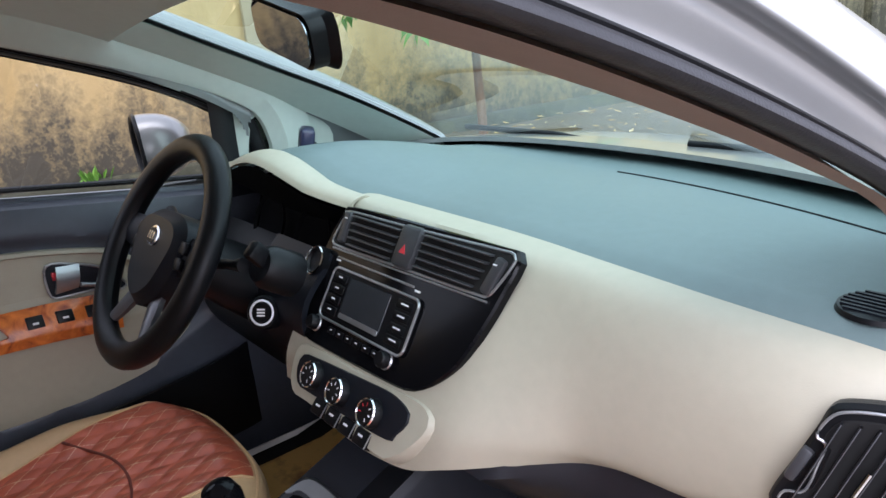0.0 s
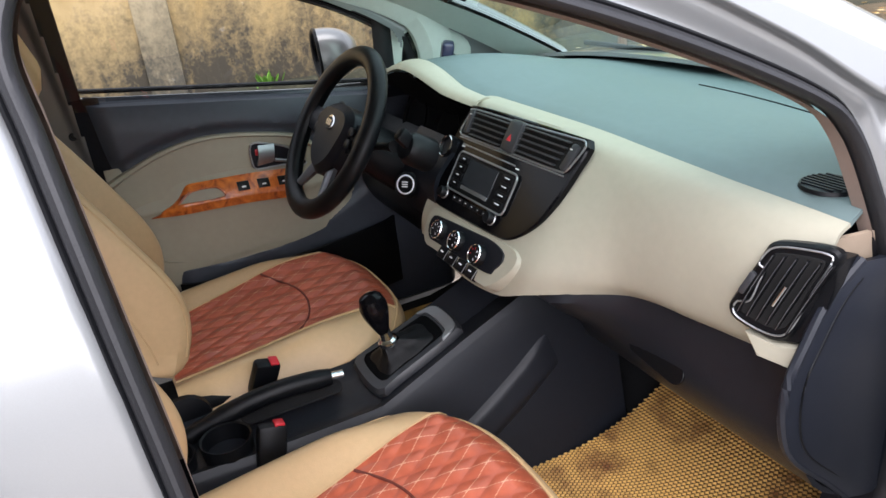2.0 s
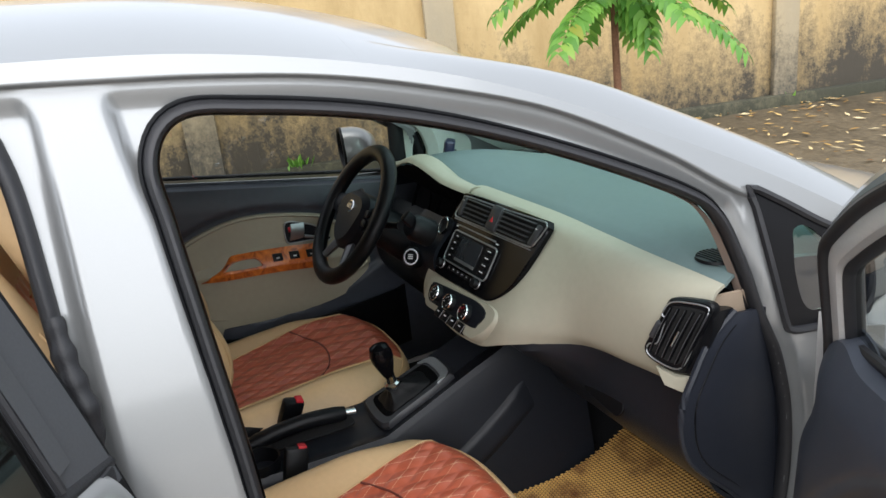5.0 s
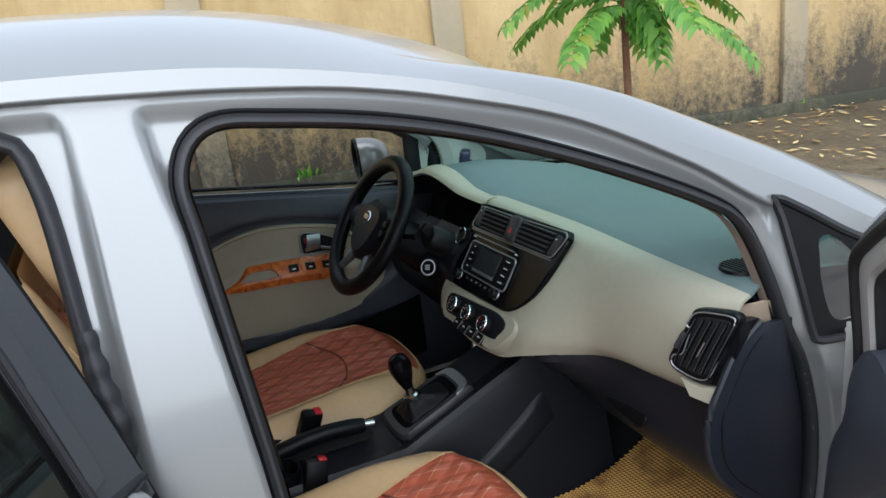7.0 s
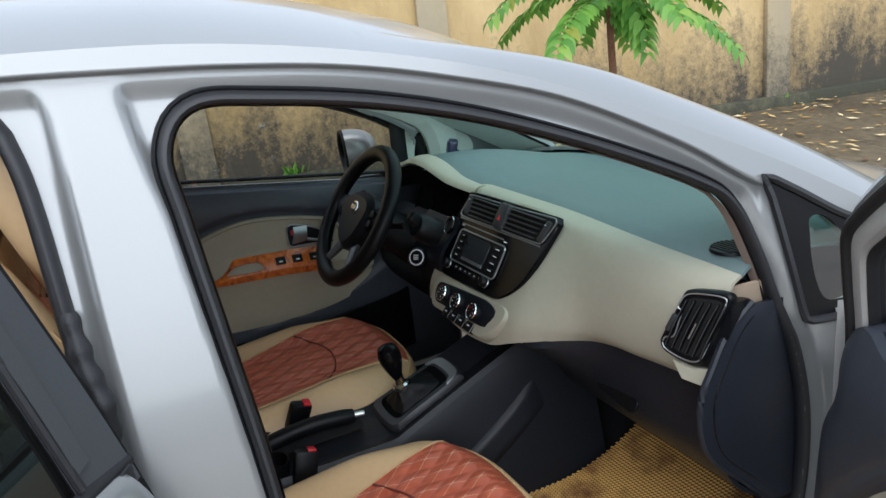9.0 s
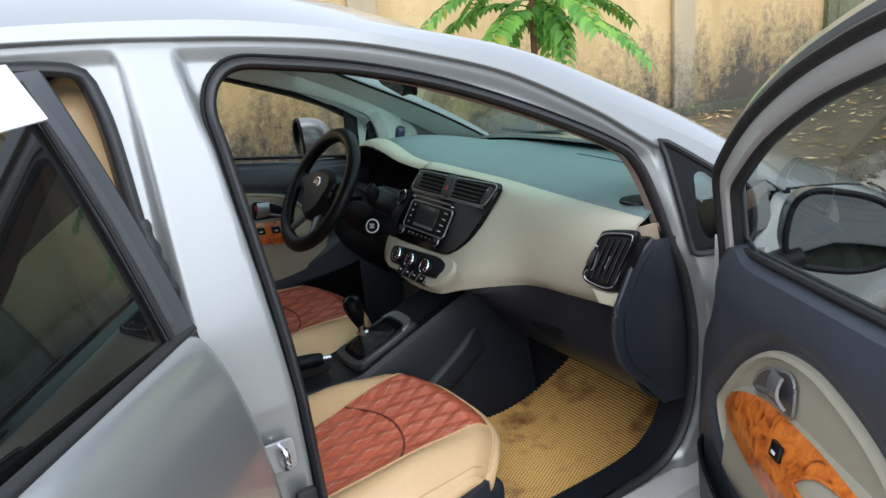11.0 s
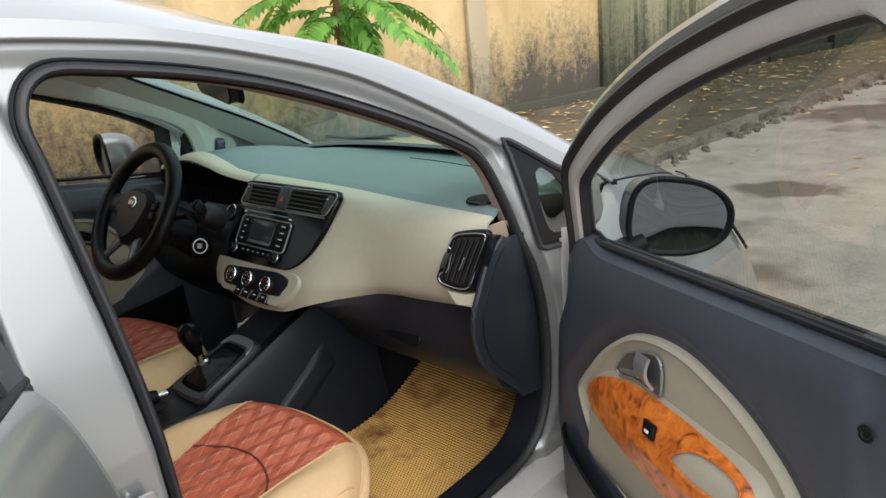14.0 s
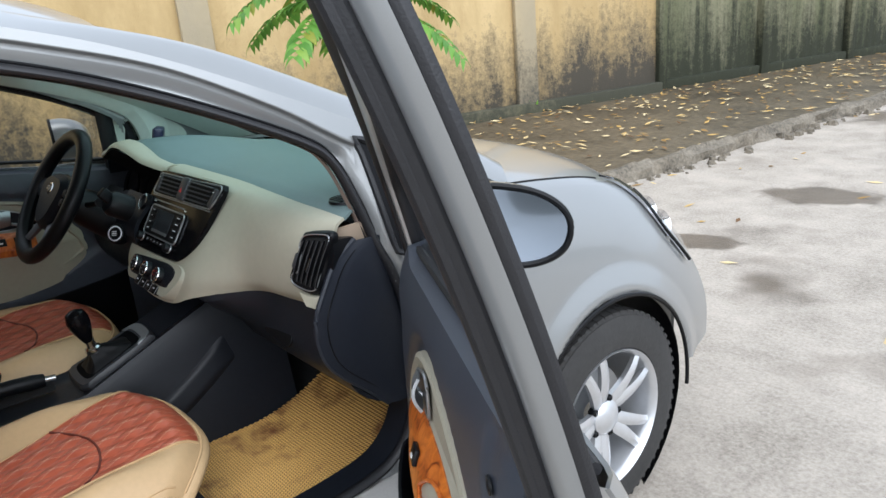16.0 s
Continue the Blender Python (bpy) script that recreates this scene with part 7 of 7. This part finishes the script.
for sg in (0, 1):
    M = flip if sg else ident

    # corner window ahead of the door
    tri_o = [(0.115, 1.168), (0.122, 1.13), (0.137, 1.02), (0.150, 0.935), (0.165, 0.925), (0.24, 0.915), (0.315, 0.910), (0.345, 0.925), (0.36, 0.985), (0.345, 1.035), (0.25, 1.09), (0.17, 1.14)]
    back = 0.095 if sg else 0.0
    tri_i = [(0.195, 1.085), (0.190, 1.06), (0.185, 1.02), (0.190, 0.975), (0.205, 0.95), (0.24, 0.942), (0.285, 0.940), (0.305, 0.948), (0.315, 0.975), (0.305, 1.0), (0.265, 1.05), (0.225, 1.085)]
    def corner(y, z, off=0.0):
        return M((side(z) + off, y, z))
    A, B = [(p.x - back, p.y + back * 0.35) for p in spline(tri_o, 48, True)], [(p.x - back, p.y + back * 0.35) for p in spline(tri_i, 48, True)]
    part("body_side", body_side(M, B), SILVER, car, "silver body side with rebated door openings", 80)
    cw = part("corner_window", thick(annulus(A, B, lambda y, z: corner(y, z, 0.002)), 0.004), FRIT, car, "small corner window with a black border")
    part("corner_pane", fill(B, lambda y, z: corner(y, z, 0.001)), SCREENGLASS, cw)
    part("corner_frame", tube([corner(y, z, 0.004) for y, z in A], 0.007, 6, True), RUBBER, cw)
    part("corner_lining", annulus([(c[0] + (y - c[0]) * 1.3, c[1] + (z - c[1]) * 1.25) for c in ((0.245 - back, 1.01),) for y, z in ([(y if y > c[0] else lerp(c[0], y, 0.62), z) for y, z in A] if sg else A)], [(0.25 - back + (y - 0.25 + back) * (1.35 if sg == 0 else 1.05), 1.01 + (z - 1.01) * (1.3 if sg == 0 else 1.05)) for y, z in B], lambda y, z: corner(y, z, -0.012 if sg else -0.042)), LINER, car, "pale pillar lining round the corner window")


def quarter(u, v):
    """Body side behind the rear door, bulging over the wheel."""
    y = lerp(-1.799, -2.52, u)
    top = edge_z(max(y, -2.28)) - 0.004 - 0.30 * max(0, -2.28 - y)
    z = lerp(top, 0.30, v)
    w = smooth01(min(max((-1.80 - y) / 0.14, 0), 1))
    b = math.sin(math.pi * min(max((belt(-1.8) + 0.02 - z) / 0.95, 0), 1)) ** 0.7 if z < belt(-1.8) + 0.02 else 0.0
    return Vector((side(z) + 0.088 * w * b - 0.03 * max(0, -2.3 - y) / 0.2, y, z))


for M in (ident, flip):
    bm = sheet(lambda u, v: M(quarter(u, v)), 40, 50)
    bmesh.ops.delete(bm, geom=[f for f in bm.faces if math.hypot(f.calc_center_median().y + 1.835, f.calc_center_median().z - 0.305) < 0.35], context="FACES")
    part("rear_quarter", thick(bm, 0.004), SILVER, car, "silver rear quarter panel")

# hinge pillar in front of the open door
part("hinge_pillar", thick(sheet(lambda u, v: (lambda z: (lerp(side(z) - 0.020, 0.778, u ** 0.7), 0.222 + 0.055 * u - 0.016 * math.sin(math.pi * u) + 0.03 * max(0, 0.5 - z), z))(lerp(0.93, 0.36, v)), 10, 24), 0.004), JAMB, car, "painted hinge pillar")
for z in (0.82, 0.50):
    part("door_hinge", block((0.05, 0.06, 0.05), Matrix.Translation((0.755, 0.205, z)), 0.008), JAMB, car)
stk = part("door_striker", tube(spline([(0.690, -0.775, 0.842), (0.722, -0.772, 0.844), (0.724, -0.772, 0.818), (0.690, -0.775, 0.814)], 14), 0.0055, 8), CHROME, car, "bright steel door striker")
part("striker_plate", slab(round_rect(0.05, 0.06, 0.008), Matrix.Translation((0.702, -0.780, 0.830)) @ Matrix.Rotation(radians(90), 4, "Y"), 0.004, 0.001), SATIN, stk)
part("door_switch", block((0.016, 0.034, 0.046), pose(0.703, -0.745, 0.735), 0.006), RUBBER, car, "black rubber door switch")

# inside mirror
IM = look((-0.020, -0.135, 1.312), (-0.06, -0.62, 1.245), 12)
mo = round_rect(0.150, 0.058, 0.020, 6)
im = part("inside_mirror", slab([(a * 1.06, c * 1.12) for a, c in mo], IM @ Matrix.Translation((0, 0, -0.004)) @ Matrix.Rotation(radians(180), 4, "Y"), -0.030, -0.010), BLACK, car, "black inside rear-view mirror")
part("mirror_glass", slab(mo, IM @ Matrix.Translation((0, 0, -0.0075)), 0.002, 0.0005), MIRROR, im)
part("mirror_stem", tube([IM @ Vector((0, 0.0, 0.02)), (-0.012, -0.095, 1.335), (-0.012, -0.085, 1.362)], 0.010, 10), BLACK, im)

# cable gaiter between the middle pillar and the rear door
gr = spline([(side(1.20) - 0.022, -0.886, 1.210), (side(1.15) - 0.010, -0.882, 1.150), (side(1.11) - 0.004, -0.874, 1.105), (side(1.06) - 0.016, -0.878, 1.050)], 26)
part("cable_gaiter", tube(gr, [0.010 + 0.0016 * math.sin(i * 1.3) + 0.004 * math.sin(math.pi * i / 25) for i in range(26)], 10), RUBBER, car, "crumpled black rubber cable gaiter")
part("door_edge", thick(sheet(lambda u, v: (lambda z: (side(z) - 0.03 + 0.058 * u, lerp(-0.826, -0.854, v) - 0.001, z))(lerp(1.0, 1.425, v)), 4, 24), 0.012), BLACK, rr)


# ---- small display on the dashboard ----
db = block((0.062, 0.030, 0.044), pose(-0.545, 0.150, 1.085, -12, 0, -28), 0.008, seg=3)
disp = tagged(part("display_unit", db, mat("navy_plastic", (0.020, 0.022, 0.055), 0.3, vary=0.1)), "small dark blue display unit standing on the dashboard", "display")
part("screen", slab(round_rect(0.050, 0.032, 0.004), pose(-0.545, 0.150, 1.085, -12, 0, -28) @ Matrix.Translation((0, -0.0155, 0)) @ Matrix.Rotation(radians(90), 4, "X"), 0.002, 0.0005), SCREEN, disp)
part("foot", block((0.05, 0.03, 0.03), pose(-0.545, 0.155, 1.058, 0, 0, -28), 0.006), BLACK, disp)


# ---- young tree with feathered leaves, on the pavement ----
def leaf_mat():
    m = bpy.data.materials.new("leaf_green")
    m.use_nodes = True
    n, l = m.node_tree.nodes, m.node_tree.links
    b = n["Principled BSDF"]
    b.inputs["Roughness"].default_value = 0.45
    b.inputs["Subsurface Weight"].default_value = 0.0
    g = n.new("ShaderNodeNewGeometry")
    r = n.new("ShaderNodeValToRGB")
    e = r.color_ramp.elements
    e[0].position, e[0].color = 0.0, (0.085, 0.235, 0.030, 1)
    e[1].position, e[1].color = 0.972, (0.24, 0.47, 0.075, 1)
    k = e.new(0.985)
    k.color = (0.32, 0.22, 0.02, 1)
    l.new(g.outputs["Random Per Island"], r.inputs[0])
    t = n.new("ShaderNodeBsdfTranslucent")
    x = n.new("ShaderNodeMixShader")
    x.inputs[0].default_value = 0.3
    l.new(r.outputs[0], b.inputs["Base Color"])
    l.new(r.outputs[0], t.inputs[0])
    l.new(b.outputs[0], x.inputs[1])
    l.new(t.outputs[0], x.inputs[2])
    l.new(x.outputs[0], n["Material Output"].inputs[0])
    return m


LEAF = leaf_mat()
rnd = random.Random(11)
TREE = Vector((-2.12, 2.0, 0.1))
tree = new("tree")
tree.location = TREE
tagged(tree, "young tree with long feathered green leaves", "tree")
part("trunk", tube(spline([(0, 0, -0.05), (0.01, 0.0, 0.5), (-0.02, 0.01, 0.95), (0.0, -0.01, 1.35), (0.01, 0.0, 1.9)], 20), [0.030 - 0.0008 * i for i in range(20)], 10), BARK, tree, "thin brown trunk")


def frond(start, yaw, rise, length, droop, pairs):
    """One feathered leaf: a bowed stalk with paired leaflets."""
    d = Vector((math.cos(yaw), math.sin(yaw), 0))
    s = Vector((-d.y, d.x, 0))
    pts = []
    for i in range(13):
        t = i / 12
        pts.append(Vector(start) + d * length * t * (1 - 0.12 * t) + Vector((0, 0, rise * t - droop * t * t)))
    bm = tube(pts, [0.006 - 0.0004 * i for i in range(13)], 6)
    for k in range(pairs):
        t = 0.20 + 0.78 * k / (pairs - 1)
        i = min(int(t * 12), 11)
        p = pts[i].lerp(pts[i + 1], t * 12 - i)
        ax = (pts[i + 1] - pts[i]).normalized()
        for sg in (-1, 1):
            L = (0.105 + 0.025 * rnd.random()) * (1 - 0.45 * abs(t - 0.5) ** 1.5) * (0.75 if k == pairs - 1 else 1)
            W = L * 0.235
            w = (s * sg * math.cos(0.5) + ax * 0.45 + Vector((0, 0, -0.04 - 0.16 * rnd.random()))).normalized()
            nrm = ax.cross(w).normalized()
            q = w.cross(nrm).normalized()
            row = []
            for a, wd, dz in ((0, 0.15, 0), (0.25, 0.9, 0.010), (0.55, 1.0, 0.012), (0.82, 0.6, 0.004), (1, 0.0, -0.012)):
                c = p + w * L * a + Vector((0, 0, dz - 0.02 * a * a))
                row.append((bm.verts.new(c + q * W * wd + Vector((0, 0, 0.004 * wd))), bm.verts.new(c - Vector((0, 0, 0.003))), bm.verts.new(c - q * W * wd + Vector((0, 0, 0.004 * wd)))))
            for A, B in zip(row, row[1:]):
                bm.faces.new((A[0], A[1], B[1], B[0]))
                bm.faces.new((A[1], A[2], B[2], B[1]))
    return bm


for k in range(21):
    yaw = k * 2.4 + 0.4
    hgt = 1.235 + 0.030 * k
    f = frond((0, 0, hgt), yaw, 0.26 + 0.14 * rnd.random(), 0.70 + 0.28 * rnd.random(), 0.38 - 0.007 * k + 0.22 * rnd.random(), 17)
    part("leaf", f, LEAF, tree)
for k in range(9):
    part("leaf", frond((0, 0, 1.24 + 0.02 * k), 2.1 * k, 0.08, 0.34, 0.30, 8), LEAF, tree)

# weeds at the foot of the wall
for (x, y, s) in ((-5.20, 0.75, 1.0), (-4.32, 5.75, 1.5), (-4.42, 5.45, 0.9), (-3.95, 7.7, 0.8)):
    bm = bmesh.new()
    for k in range(46):
        a, l = rnd.random() * 6.28, s * (0.06 + 0.10 * rnd.random())
        p = Vector((rnd.gauss(0, 0.05 * s), rnd.gauss(0, 0.05 * s), 0))
        d = Vector((math.cos(a) * 0.5, math.sin(a) * 0.5, 1)).normalized()
        q = Vector((-math.sin(a), math.cos(a), 0)) * 0.012 * s
        v = [bm.verts.new(p + c) for c in (Vector((0, 0, 0)), d * l * 0.6 + q, d * l + Vector((0, 0, -0.01)), d * l * 0.6 - q)]
        bm.faces.new(v)
    w = tagged(part("weed", bm, LEAF), "small green weed growing at the wall's foot", "weed", "weeds")
    w.location = (x, y, 0.22 if x < -5 else 0.12)

# fallen leaves
def litter_mat():
    m = bpy.data.materials.new("dead_leaf")
    m.use_nodes = True
    n, l = m.node_tree.nodes, m.node_tree.links
    g = n.new("ShaderNodeNewGeometry")
    r = n.new("ShaderNodeValToRGB")
    e = r.color_ramp.elements
    e[0].position, e[0].color = 0.0, (0.12, 0.055, 0.02, 1)
    e[1].position, e[1].color = 1.0, (0.72, 0.60, 0.36, 1)
    k = e.new(0.5)
    k.color = (0.50, 0.32, 0.09, 1)
    l.new(g.outputs["Random Per Island"], r.inputs[0])
    l.new(r.outputs[0], n["Principled BSDF"].inputs["Base Color"])
    n["Principled BSDF"].inputs["Roughness"].default_value = 0.7
    return m


bm = bmesh.new()
rnd = random.Random(23)
for k in range(1900):
    y = rnd.uniform(-2, 22)
    v = rnd.random() ** 0.8
    if k < 1780:
        x = lerp(kerb_x(y) - 0.12, wall_x(y) + 0.1, v)
        z = 0.084 + 0.05 * (x - kerb_x(y) + 0.11) / (wall_x(y) - 0.1 - kerb_x(y) + 0.11) + 0.012
    else:
        x, z = kerb_x(y) + 0.05 + rnd.random() ** 2 * 2.5, 0.006
    a, L = rnd.random() * 6.28, rnd.uniform(0.028, 0.068)
    d, q = Vector((math.cos(a), math.sin(a), rnd.uniform(-0.1, 0.2))) * L, Vector((-math.sin(a), math.cos(a), rnd.uniform(-0.2, 0.3))) * L * 0.32
    p = Vector((x, y, z))
    c = [bm.verts.new(p + o) for o in (-d, -d * 0.2 + q, d, -d * 0.2 - q)]
    m_ = bm.verts.new(p + Vector((0, 0, 0.006)))
    for i in range(4):
        bm.faces.new((c[i], c[(i + 1) % 4], m_))
tagged(part("fallen_leaves", bm, litter_mat()), "dry fallen leaves strewn over the pavement", "leaves", kind="stuff")
